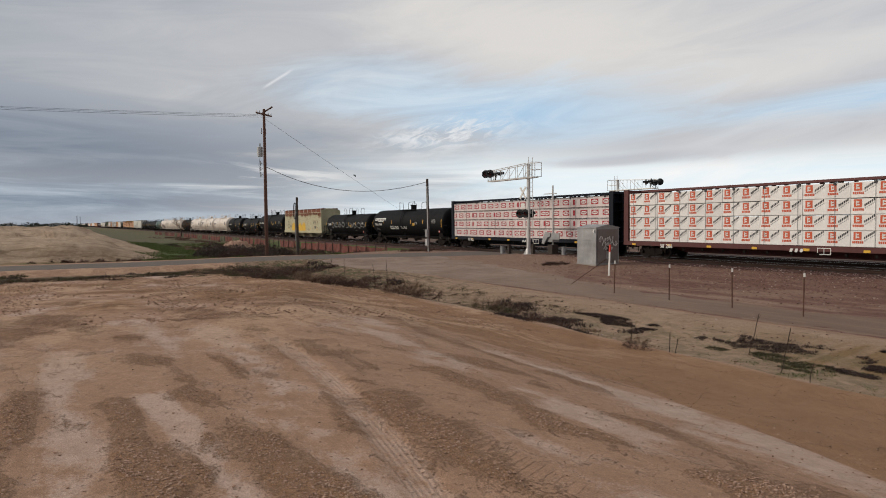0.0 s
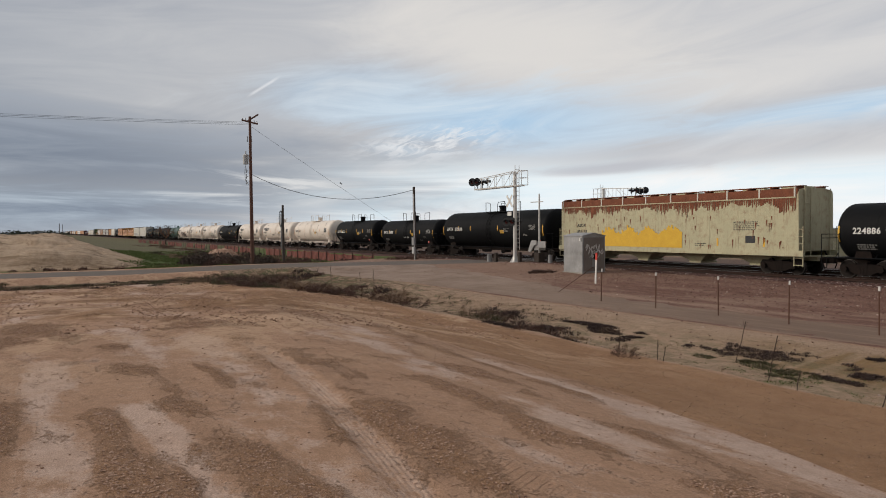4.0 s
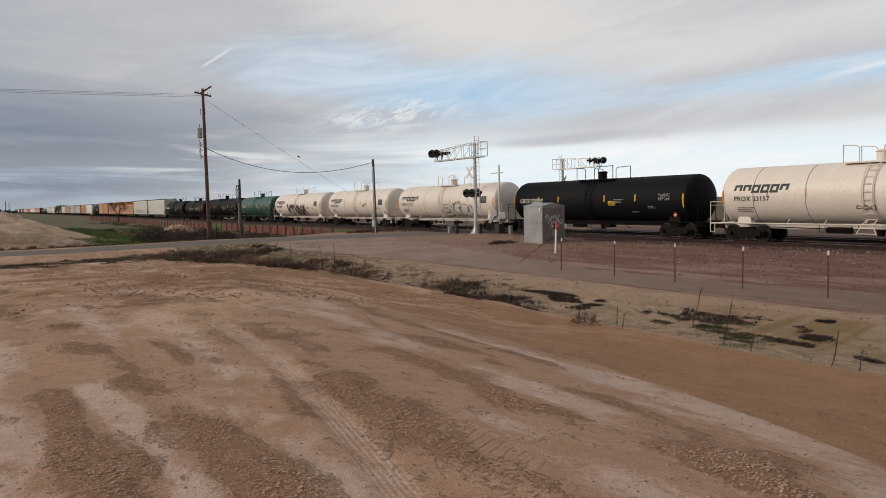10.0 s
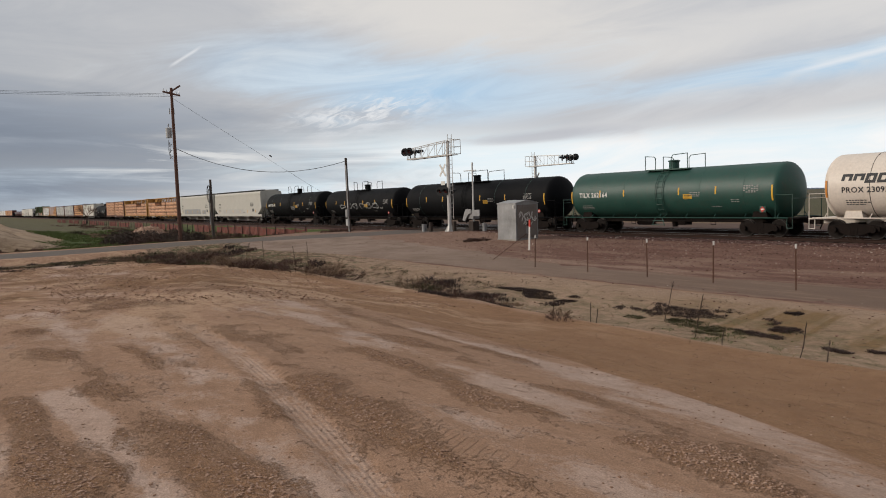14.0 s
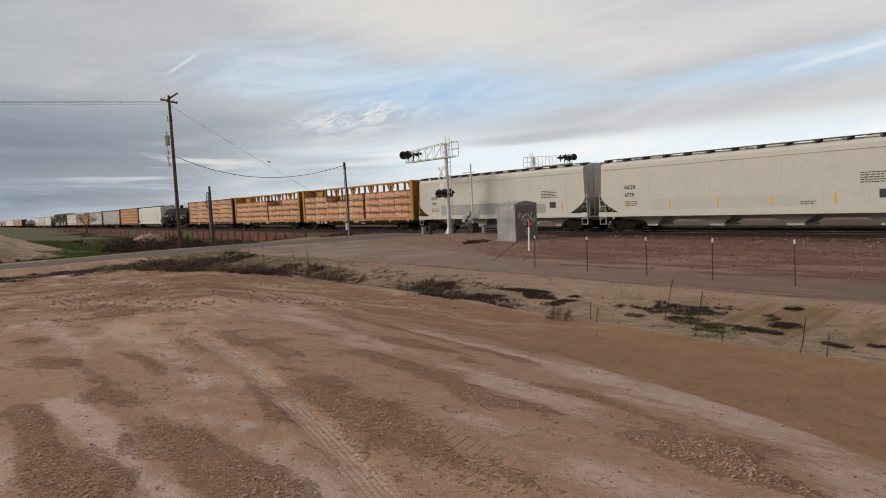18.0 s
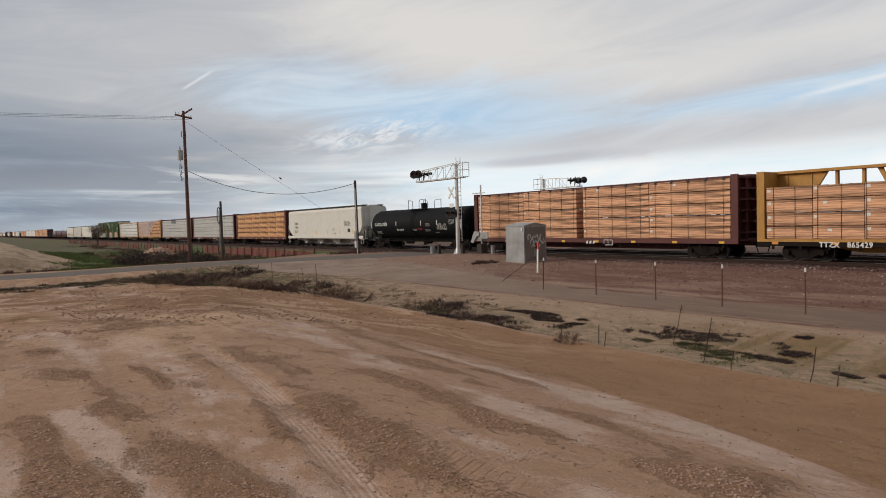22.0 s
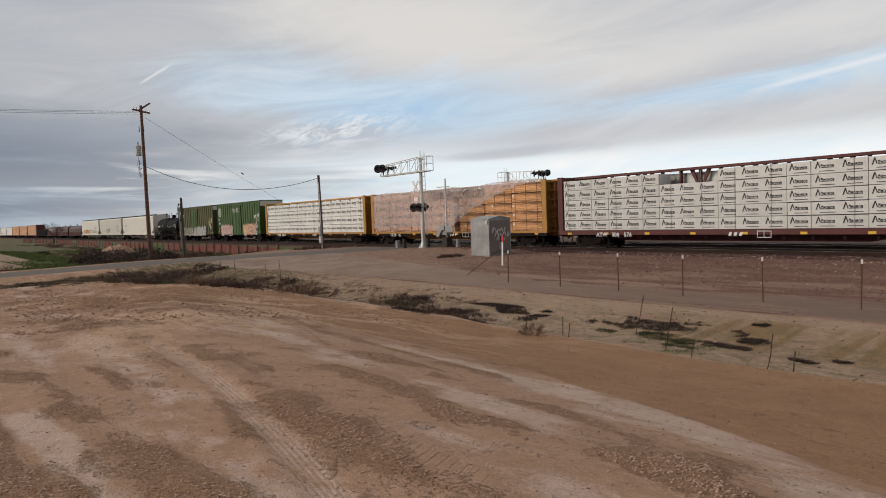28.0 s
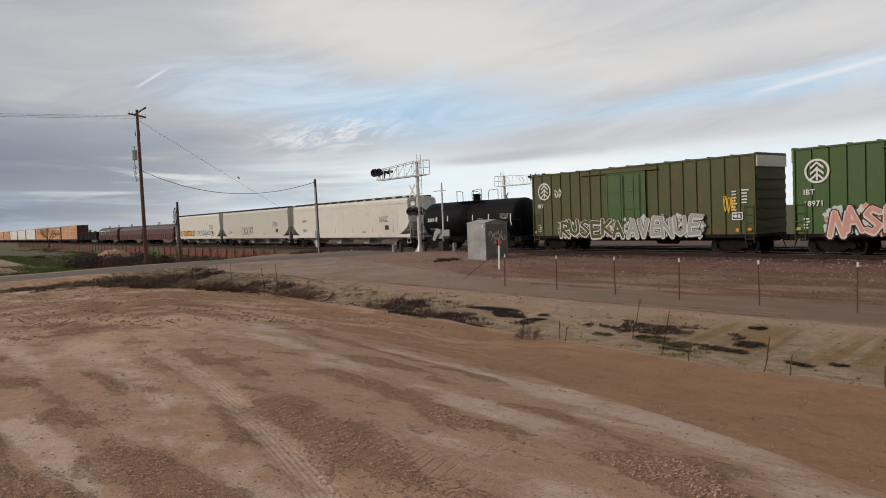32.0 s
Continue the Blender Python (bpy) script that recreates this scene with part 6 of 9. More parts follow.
    if not far:
        for s in (-1, 1):                  # end platform, ladders and frames
            bm = bmesh.new()
            u = s * (L / 2 - 0.55)
            box(bm, min(u, u - s * 1.6), max(u, u - s * 1.6), -1.45, 1.45, 0.98, 1.04)
            for y in (-1.48, 1.48):
                for x in (u, u - s * 0.5):
                    bar(bm, (x, y, 0.5), (x, y, 2.6 if x == u else 1.3), 0.03, 6)
                for k in range(6):
                    bar(bm, (u, y, 0.55 + k * 0.38), (u - s * 0.5, y, 0.55 + k * 0.38), 0.018, 5)
                bar(bm, (u - s * 0.15, y * 0.75, 1.0), (u - s * 0.15, y * 0.75, top), 0.03, 6)
            for k in range(9):
                z = 1.3 + k * 0.36
                bar(bm, (u - s * 0.15, -1.1, z), (u - s * 0.15, -0.6, z), 0.018, 5)
            bar(bm, (u - s * 0.15, -0.6, 1.0), (u - s * 0.15, -0.6, top), 0.03, 6)
            bar(bm, (u - s * 0.6, 0.55, 1.6), (u - s * 1.0, 0.55, 1.6), 0.28, 12)
            part("end_ladder", bm, mat, car)
            bm = bmesh.new()               # slope sheet braces
            for y in (-1.0, 1.0):
                bar(bm, (u - s * 0.25, y, 1.05), (u - s * 1.15, y, 2.6), 0.05, 6)
            part("end_brace", bm, M_STEEL, car)
        where = on_flat(-yw)
        for (x0, x1, z0, z1, m) in patches:
            decal(car, "paint_patch", [rect(x0 * e, x1 * e, z0, z1)], m, where, 0.004)
        for k in range(6):
            x = -e * 0.78 + 1.56 * e * k / 5
            decal(car, "reflector", [rect(x - 0.06, x + 0.06, 1.5, 1.95)], M_YELLOW_P, where)
        rnd = random.Random(seed)
        q = []
        for (x, z, w, n) in ((-e * 0.80, 1.95, 1.2, 3), (e * 0.58, 2.9, 1.7, 5), (e * 0.3, 1.65, 0.9, 2)):
            for k in range(n):
                u, end = x, x + w * rnd.uniform(0.75, 1.0)
                while u < end:
                    v = u + rnd.uniform(0.06, 0.2)
                    q.append(rect(u, min(v, end), z - 0.11 * k - 0.045, z - 0.11 * k))
                    u = v + rnd.uniform(0.03, 0.07)
        decal(car, "small_lettering", q, M_INK, where)["kind"] = "stuff"
        decal(car, "data_panel", [rect(e * 0.66, e * 0.66 + 0.62, 1.7, 2.1)], M_INK, where)
        z = 2.7
        for t in number:
            stencil(car, t, -e * 0.80, z, 0.34, where, M_INK)
            z -= 0.46
        for i, (x0, x1, z0, z1, n, m, kind) in enumerate(graffiti):
            if kind == "tag":
                decal(car, "graffiti", strokes(seed + i, x0 * e, x1 * e, z0, z1, n, 0.08), m, where, 0.010)["kind"] = "stuff"
            else:
                o, f = letters(seed + i, x0 * e, x1 * e, z0, z1, n)
                decal(car, "graffiti", o, M_INK if m is not M_INK else M_WHITE_P, where, 0.010)
                decal(car, "graffiti_fill", f, m, where, 0.014)
        bm = bmesh.new()
        for k in range(9):
            u = -e + 1.8 + (2 * e - 3.6) * k / 8
            box(bm, u - 0.010, u + 0.010, -yw - 0.005, -yw + 0.02, 1.32, top - 0.54)
        part("panel_seams", bm, mat, car)
    if rust:
        rnd = random.Random(4)
        q, drops = [], []
        n = 150
        for k in range(n):                 # a ragged curtain of rust below the roof, deeper in the middle of each panel
            x = -e + 0.25 + (2 * e - 0.5) * k / n
            w = (2 * e - 0.5) / n
            swell = abs(math.sin((x + e) * math.pi / 2.2)) ** 0.7
            h = 0.18 + (0.25 + 0.55 * rnd.random()) * swell * (0.7 + 0.4 * math.sin(x * 0.8))
            q.append(((x + w * 0.15, top - 0.5 - h), (x + w * rnd.uniform(0.4, 1.0), top - 0.5 - h * rnd.uniform(0.8, 1.0)), (x + w * 1.02, top - 0.29), (x, top - 0.29)))
        for k in range(70):
            x, z, h = rnd.uniform(-e + 1, e - 1), rnd.uniform(1.5, 3.4), rnd.uniform(0.1, 0.5)
            drops.append(((x, z - h), (x + 0.015, z - h), (x + rnd.uniform(0.03, 0.09), z), (x - 0.02, z)))
        decal(car, "rust_curtain", q, M_RUST, on_flat(-yw), 0.014, "deep rust running down from the roof")["kind"] = "stuff"
        decal(car, "rust_streak", drops, M_RUST, on_flat(-yw), 0.012)
        q = []
        for k in range(60):                # a roughly painted-out patch
            x = -0.56 * e + 0.76 * e * k / 60
            q.append(rect(x, x + 0.76 * e / 60 + 0.004, 1.34, 2.25 + 0.38 * math.sin(k * 0.21) ** 2 + rnd.uniform(-0.12, 0.16)))
        decal(car, "yellow_patch", q, M_YELLOW_G, on_flat(-yw), 0.016, "roughly sprayed yellow patch")
        for k in range(10):
            u = -e + 0.35 + (2 * e - 0.7) * k / 9
            part("roof_strap", shared(("roofstrap", top), lambda: finish(box(bmesh.new(), -0.045, 0.045, -yw - 0.03, -yw + 0.06, top - 0.5, top + 0.06), "roof_strap", M_CREAM_ROOF)), None, car, at=(u, 0, 0))
        part("rusted_shoulder", box(bmesh.new(), -e + 0.2, e - 0.2, -yw - 0.012, -yw + 0.1, top - 0.32, top - 0.02), M_RUST, car)
    running_gear(car, L, 2.2, far)
    CARS.append((car, mid))
    return car


def box_car(s0, s1, mat, label, top=5.22, far=False, number=(), seed=0, emblem=True, graffiti=(), roof=None, door=None):
    L, mid = s0 - s1, (s0 + s1) / 2 - 0.25
    car = car_root("boxcar", label, "boxcar", mid, "freight train")
    e = L / 2 - 0.95
    yw = 1.50
    z0 = 1.05
    bm = bmesh.new()
    box(bm, -e, e, -yw, yw, z0, top - 0.12)
    part("body", bm, mat, car)
    rib = shared(("rib", mat.name), lambda: finish(box(bmesh.new(), -0.05, 0.05, -0.06, 0.045, z0 + 0.02, top - 0.16), "rib", mat))
    for k in range(20):
        u = -e + 0.06 + (2 * e - 0.12) * k / 19
        if abs(u) > 1.7:
            part("rib", rib, None, car, at=(u, -yw, 0))
    for k in range(6):
        z = z0 + 0.3 + k * 0.5
        for s in (-1, 1):
            part("end_rib", box(bmesh.new(), min(s * e, s * (e + 0.06)), max(s * e, s * (e + 0.06)), -yw + 0.06, yw - 0.06, z, z + 0.26), mat, car)
    if not far:
        for s in (-1, 1):
            part("end_panel", box(bmesh.new(), min(s * e, s * (e + 0.09)), max(s * e, s * (e + 0.09)), -yw + 0.02, yw - 0.02, top - 0.72, top - 0.14), M_CREAM_ROOF, car, "pale panel across the top of the end")
    bm = bmesh.new()
    prism(bm, [(-e - 0.06, top - 0.13), (e + 0.06, top - 0.13), (e + 0.06, top - 0.05), (-e - 0.06, top - 0.05)], -yw - 0.05, yw + 0.05)
    for k in range(13):
        u = -e + 2 * e * k / 12
        box(bm, u - 0.05, u + 0.05, -yw, yw, top - 0.05, top)
    part("roof", bm, roof or mat, car)
    bm = bmesh.new()
    box(bm, -e, e, -yw - 0.02, yw + 0.02, z0 - 0.18, z0)
    box(bm, -L / 2 + 0.6, L / 2 - 0.6, -0.25, 0.25, 0.65, z0 - 0.18)
    for k in range(6):
        u = -e + 2.5 + (2 * e - 5) * k / 5
        box(bm, u - 0.06, u + 0.06, -1.35, 1.35, z0 - 0.35, z0 - 0.18)
    bar(bm, (1.6, -0.8, 0.7), (2.9, -0.8, 0.7), 0.2, 10)
    part("underframe", bm, M_STEEL, car)
    if not far:
        y, dm = -yw - 0.09, door or M_DOOR_GREEN
        leaf = part("door", box(bmesh.new(), -1.55, 1.35, y, -yw, z0 + 0.04, top - 0.42), dm, car)
        for z in (z0 + 0.9, z0 + 1.55, z0 + 2.6, top - 0.5):
            part("door_rib", box(bmesh.new(), -1.55, 1.35, y - 0.035, y, z, z + 0.06), dm, leaf)
        for x in (-1.5, -0.5, 0.45, 1.29):
            part("door_post", box(bmesh.new(), x, x + 0.06, y - 0.03, y, z0 + 0.05, top - 0.44), dm, leaf)
        for x in (-0.25, 0.95):
            part("lock_rod", bar(bmesh.new(), (x, y - 0.06, z0 + 0.3), (x, y - 0.06, top - 0.6), 0.025, 6), dm, leaf)
        for za, zb in ((z0 - 0.06, z0 + 0.02), (top - 0.40, top - 0.34)):
            part("door_track", box(bmesh.new(), -3.6, 2.2, -yw - 0.14, -yw - 0.02, za, zb), mat, car)
        for s in (-1, 1):
            bm = bmesh.new()
            for k in range(5):
                z = z0 - 0.25 + k * 0.42
                bar(bm, (s * e - s * 0.1, -yw - 0.09, z), (s * e - s * 0.58, -yw - 0.09, z), 0.018, 5)
            for x in (s * e - s * 0.1, s * e - s * 0.58):
                bar(bm, (x, -yw - 0.09, z0 - 0.45), (x, -yw - 0.09, z0 + 1.5), 0.02, 5)
            part("side_ladder", bm, mat, car)
        where = on_flat(-yw - 0.05)
        if emblem:
            cx, cz, R = -e + 1.15, top - 1.20, 0.58
            q = []
            for k in range(32):
                a, b = 2 * math.pi * k / 32, 2 * math.pi * (k + 1) / 32
                q.append(tuple((cx + r * math.cos(t), cz + r * math.sin(t)) for r, t in ((R - 0.1, a), (R, a), (R, b), (R - 0.1, b))))
            q.append(rect(cx - 0.045, cx + 0.045, cz - 0.44, cz + 0.2))
            for k in range(3):
                z = cz - 0.32 + k * 0.27
                for s in (-1, 1):
                    q.append(((cx, z + 0.12), (cx + s * 0.31, z - 0.14), (cx + s * 0.31, z - 0.02), (cx, z + 0.24)))
            decal(car, "emblem", q, M_WHITE_P, where, 0.012, "white ring with a tree of chevrons")
        z = top - 2.3
        for t in number:
            stencil(car, t, -e + 0.5, z, 0.36, where, M_WHITE_P)
            z -= 0.55
        q = []
        rnd = random.Random(seed)
        for (x, zz, w, n2, g) in ((e - 1.3, top - 1.9, 0.32, 9, 0.16), (e - 0.75, top - 1.85, 0.42, 5, 0.16), (-0.4, top - 1.75, 0.9, 3, 0.14), (-e + 0.5, z0 + 0.75, 0.3, 4, 0.14)):
            q += [rect(x, x + w * rnd.uniform(0.6, 1), zz - g * k - 0.07, zz - g * k) for k in range(n2)]
        decal(car, "small_lettering", q, M_WHITE_P, where)["kind"] = "stuff"
        decal(car, "data_panel", [rect(e - 1.3, e - 0.7, z0 + 0.75, z0 + 1.15)], M_INK, where)
        u, v = e - 1.3, z0 + 0.75
        decal(car, "panel_frame", [rect(u, u + 0.6, v, v + 0.05), rect(u, u + 0.6, v + 0.35, v + 0.4), rect(u, u + 0.05, v, v + 0.4), rect(u + 0.55, u + 0.6, v, v + 0.4), rect(u + 0.14, u + 0.27, v + 0.12, v + 0.28), rect(u + 0.33, u + 0.46, v + 0.12, v + 0.28)], M_WHITE_P, where, 0.014)
        for x in (-e + 0.25, e - 1.0, e - 0.35):
            decal(car, "reflector", [rect(x - 0.10, x + 0.10, z0 + 0.14, z0 + 0.32)], M_ORANGE_P, where)
        for i, (x0, x1, g0, g1, n2, m, kind) in enumerate(graffiti):
            w2 = on_flat(-yw - 0.10 if x0 * e < 1.4 and x1 * e > -1.6 else -yw - 0.05)
            if kind == "tag":
                decal(car, "graffiti", strokes(seed + i, x0 * e, x1 * e, z0 + g0, z0 + g1, n2, 0.05), m, w2, 0.016)["kind"] = "stuff"
            else:
                o, f = letters(seed + i, x0 * e, x1 * e, z0 + g0, z0 + g1, n2)
                decal(car, "graffiti", o, M_WHITE_P, w2, 0.016, "sprayed lettering")
                decal(car, "graffiti_fill", f, m, w2, 0.022)
    running_gear(car, L, 2.6, far)
    CARS.append((car, mid))
    return car


def coil_car(s0, s1, mat, label, far=False, cover=True, seed=0, graffiti=()):
    L, mid = s0 - s1, (s0 + s1) / 2 - 0.25
    car = car_root("coil_car" if cover else "gondola_car", label, "coil car" if cover else "gondola", mid, "freight train")
    e = L / 2 - 0.9
    bm = bmesh.new()
    for s in (-1, 1):
        box(bm, -e, e, s * 1.45 - 0.05, s * 1.45 + 0.05, 1.0, 1.9 if cover else 2.75)
        for k in range(14):
            u = -e + 0.3 + (2 * e - 0.6) * k / 13
            box(bm, u - 0.06, u + 0.06, s * 1.52 - 0.05, s * 1.52 + 0.05, 1.0, 1.85 if cover else 2.7)
    box(bm, -e, e, -1.45, 1.45, 0.9, 1.05)
    for s in (-1, 1):
        box(bm, s * e - 0.05, s * e + 0.05, -1.45, 1.45, 1.0, 1.9 if cover else 2.75)
    part("body", bm, mat if not cover else M_BROWN_CB, car)
    if cover:
        for s in (-1, 1):
            bm = bmesh.new()
            a, b = (0.03, e - 0.1) if s > 0 else (-e + 0.1, -0.03)
            prof = [(-1.42, 1.9), (-1.42, 2.7), (-1.2, 3.15), (-0.6, 3.42), (0, 3.5), (0.6, 3.42), (1.2, 3.15), (1.42, 2.7), (1.42, 1.9)]
            p = [bm.verts.new((a, y, z)) for y, z in prof]
            q = [bm.verts.new((b, y, z)) for y, z in prof]
            for i in range(len(prof) - 1):
                bm.faces.new((p[i], p[i + 1], q[i + 1], q[i]))
            bm.faces.new(p), bm.faces.new(q[::-1])
            part("cover", bm, mat, car)
            bm = bmesh.new()
            m = (a + b) / 2
            rail_path(bm, [(m - 0.5, 0, 3.5), (m - 0.4, 0, 3.85), (m + 0.4, 0, 3.85), (m + 0.5, 0, 3.5)], 0.05, 6)
            part("lifting_bail", bm, M_STEEL, car)
    for i, (x0, x1, z0, z1, n, m, kind) in enumerate(graffiti):
        o, f = letters(seed + i, x0 * e, x1 * e, z0, z1, n)
        decal(car, "graffiti", o, M_WHITE_P, on_flat(-1.42), 0.01)
        decal(car, "graffiti_fill", f, m, on_flat(-1.42), 0.014)
    running_gear(car, L, 2.2, far)
    CARS.append((car, mid))
    return car


W6, W9 = (3.6,) * 6, (2.4,) * 9


def build_train():
    centerbeam_car(-12.1, -37.5, M_BROWN_CB, "oxide red centre-beam car, white wrapped lumber printed with red squares", M_WRAP, "red_square", 4, (2.44,) * 9, number="38 206")
    centerbeam_car(-37.5, -62.2, M_NAVY_CB, "navy centre-beam car, white wrapped lumber printed with crimson ovals", M_WRAPP, "crimson_ring", 4, (3.66,) * 6, number="NOKL")
    tank_car(-62.2, -83.0, M_BLACK, "long black tank car with white painted name and scrawled tags", 1.56, 2.50, brand=True, number="PROX 33849", plat=2.0, dome_x=-0.6, seed=3, graffiti=[(-0.42, -0.18, -0.75, -0.35, 5, M_WHITE_P, "tag"), (-0.12, 0.08, -0.7, -0.4, 4, M_WHITE_P, "tag")])
    tank_car(-83.0, -101.0, M_BLACK, "black tank car with faded grey graffiti", 1.42, 2.32, number="224886", seed=4, graffiti=[(-0.7, 0.9, -0.5, 0.35, 9, M_GREY_P, "tag")])
    hopper_car(-101.0, -122.0, M_RUSTHOP, "faded green covered hopper streaked with rust and yellow graffiti", 4.64, 4, ("ASOX", "891132"), rust=True, seed=6, graffiti=[(-0.66, -0.58, 1.85, 2.2, 3, M_INK, "tag")])
    tank_car(-122.0, -140.6, M_BLACK, "black tank car with yellow reflector stripes", 1.62, 2.58, number="GATX  215038", seed=7)
    tank_car(-140.6, -155.8, M_BLACK, "short black tank car with small yellow notices", 1.38, 2.28, number="GATX 15083", seed=8, graffiti=[(-0.1, 0.1, -0.6, -0.4, 3, M_WHITE_P, "tag")])
    tank_car(-155.8, -170.4, M_BLACK, "short black tank car with railed top platform", 1.46, 2.38, number="GATX 58122", seed=9)
    for k, (a, b, num, g) in enumerate(((-170.4, -188.2, "PROX 23177", ()), (-188.2, -206.6, "PROX 23071", [(-0.25, -0.1, -0.7, -0.4, 3, M_INK, "tag"), (0.1, 0.3, -0.7, -0.3, 4, M_INK, "tag"), (0.35, 0.5, -0.75, -0.5, 3, M_INK, "tag")]),
                                        (-206.6, -224.4, "PROX 23157", [(-0.06, 0.06, -0.80, -0.55, 3, M_INK, "tag"), (0.20, 0.33, -0.76, -0.38, 4, M_INK, "tag"), (0.38, 0.44, -0.72, -0.58, 3, M_INK, "tag"), (0.48, 0.64, -0.74, -0.34, 6, M_INK, "tag")]))):
        tank_car(a, b, M_WHITE, "cream white tank car with dark painted name and ladder", 1.56, 2.50, light=True, brand=k > 0, number=num, plat=1.5, dome_x=0.1, seed=20 + k, graffiti=g)
    tank_car(-224.4, -243.0, M_BLACK, "black tank car with railed top platform and yellow stripes", 1.48, 2.40, number="CBTX 725557", seed=31, plat=1.7)
    for k, (a, b, num, g) in enumerate(((-243.0, -261.4, "PROX 23176", ()), (-261.4, -278.6, "PROX 23324", ()), (-278.6, -297.4, "PROX 23095", [(0.42, 0.52, -0.55, -0.2, 2, M_INK, "tag")]))):
        car = tank_car(a, b, M_WHITE, "cream white tank car, stained, with dark painted name", 1.56, 2.50, light=True, brand=True, number=num, plat=1.4, dome_x=-0.1, seed=40 + k, graffiti=g)
        if k == 0:
            sprayed(car, "EXTRA", 0.35, 5.1, 1.30, 2.36, on_tank(1.56, 2.50), 9, (), M_INK, (M_WHITE, M_CREAM_ROOF), rim=0.075)
        elif k == 2:
            sprayed(car, "VTXNA", -3.3, 3.4, 1.28, 2.62, on_tank(1.56, 2.50), 19, (), M_GREY_P, (M_INK, M_GRAF_LINE), rim=0.12)
    tank_car(-297.4, -314.3, M_GREEN_TANK, "dark green tank car with railed top platform", 1.5, 2.42, number="TILX 262164", seed=50, ink=M_WHITE_P)
    tank_car(-314.3, -335.4, M_BLACK, "long black tank car with twin platform railings", 1.5, 2.42, plat=2.4, dome_x=-0.4, seed=51)
    tank_car(-335.4, -352.5, M_BLACK, "black tank car with white scrawled tags", 1.45, 2.36, seed=52, graffiti=[(-0.5, 0.6, -0.6, 0.1, 6, M_GREY_P, "tag")])
    tank_car(-352.5, -370.5, M_BLACK, "black tank car with a small white tag", 1.5, 2.42, number="GATX 69681", seed=53, graffiti=[(0.05, 0.2, -0.6, -0.1, 4, M_GREY_P, "tag")])
    hopper_car(-370.5, -391.9, M_HOPPER2, "pale grey four-bay covered hopper with darker patches", 4.5, 4, ("NCIX", "6739"), [(-0.6, 0.3, 1.4, 2.05, M_HOP_PATCH)], seed=60)
    hopper_car(-391.9, -413.3, M_HOPPER2, "pale grey covered hopper with a long repainted patch", 4.5, 4, ("NCIX", "7381"), [(-0.66, 0.32, 1.34, 2.2, M_GREY_P), (0.42, 0.62, 1.34, 2.0, M_GREY_P)], seed=61)
    centerbeam_car(-413.3, -438.7, M_YELLOW_CB, "yellow centre-beam car with four tiers of bare sawn lumber", M_LUMBER, "tags", 4, (2.70,) * 8, tier_h=0.64, missing={(3, 2), (3, 3)}, number="TTZX   861   396", split=4, split_gap=0.5)
    centerbeam_car(-438.7, -463.1, M_YELLOW_CB, "yellow centre-beam car with sawn lumber and an open truss above", M_LUMBER, "tags", 4, (2.32,) * 9, tier_h=0.64, missing={(3, 5), (3, 6)}, number="TTZX   865429", split=4, split_gap=0.5)
    centerbeam_car(-463.1, -487.9, M_BROWN_CB, "oxide red centre-beam car stacked full with sawn lumber", M_LUMBER, "tags", 5, (5.36,) * 4, number="563673", split=1, split_gap=0.6, number_at=-0.55)
    tank_car(-487.9, -506.2, M_BLACK, "black tank car with small faded graffiti tags", 1.46, 2.38, number="GATX 67513", seed=70, marks=M_TAG, notice=False, graffiti=[(-0.36, -0.2, -0.6, -0.4, 6, M_WHITE_P, "tag"), (0.0, 0.09, -0.6, -0.42, 5, M_DIM, "tag"), (0.11, 0.2, -0.55, -0.36, 4, M_LOGO_DKRED, "tag"), (0.26, 0.36, -0.7, -0.45, 4, M_GREY_P, "tag"), (0.5, 0.68, -0.6, 0.05, 5, M_DIM, "tag")])
    hopper_car(-506.2, -527.6, M_HOPPER, "stained off-white covered hopper", 4.45, 4, ("ADMX", "720003"), [(0.28, 0.34, 1.9, 2.2, M_HOP_PATCH)], seed=71)
    centerbeam_car(-527.6, -548.7, M_BROWN_CB, "oxide red centre-beam car with orange sawn lumber and white tags", M_LUMBER2, "tags", 5, (3.05,) * 6)
    centerbeam_car(-548.7, -573.4, M_BROWN_CB, "oxide red centre-beam car with grey-white wrapped lumber", M_WRAP2, "chevron_name", 5, (3.66,) * 6, number="NDYX   73844")
    centerbeam_car(-573.4, -597.8, M_BROWN_CB, "oxide red centre-beam car, white wrapped lumber, top tier incomplete", M_WRAP2, "chevron_name", 5, (3.55,) * 6, missing={(4, 2)}, number="ATW   300   576")
    car = centerbeam_car(-597.8, -621.7, M_YELLOW_CB, "yellow centre-beam car with pinkish lumber under torn plastic", M_LUMBER3, "tags", 5, (2.95,) * 7, mixed=(M_LUMBER3,) * 4 + (M_LUMBER2,), split=3, split_gap=0.7, missing={(4, 3), (4, 4)}, number="TTZX   85")
    plastic_sheet(car)
    centerbeam_car(-621.7, -646.4, M_YELLOW_CB, "yellow centre-beam car with white wrapped lumber in small print", M_WRAP, "small_name", 4, (3.14,) * 7, number="TTZX   86960")
    car = box_car(-646.4, -663.4, M_GREEN_BOX, "green boxcar with white tree emblem and bright graffiti", number=("IBT", "18971"), seed=80, graffiti=[(-0.22, 0.12, 2.75, 3.5, 7, M_WHITE_P, "tag"), (0.75, 0.86, 2.0, 2.4, 4, M_WHITE_P, "tag"), (0.89, 0.98, 2.15, 2.6, 4, M_WHITE_P, "tag")])
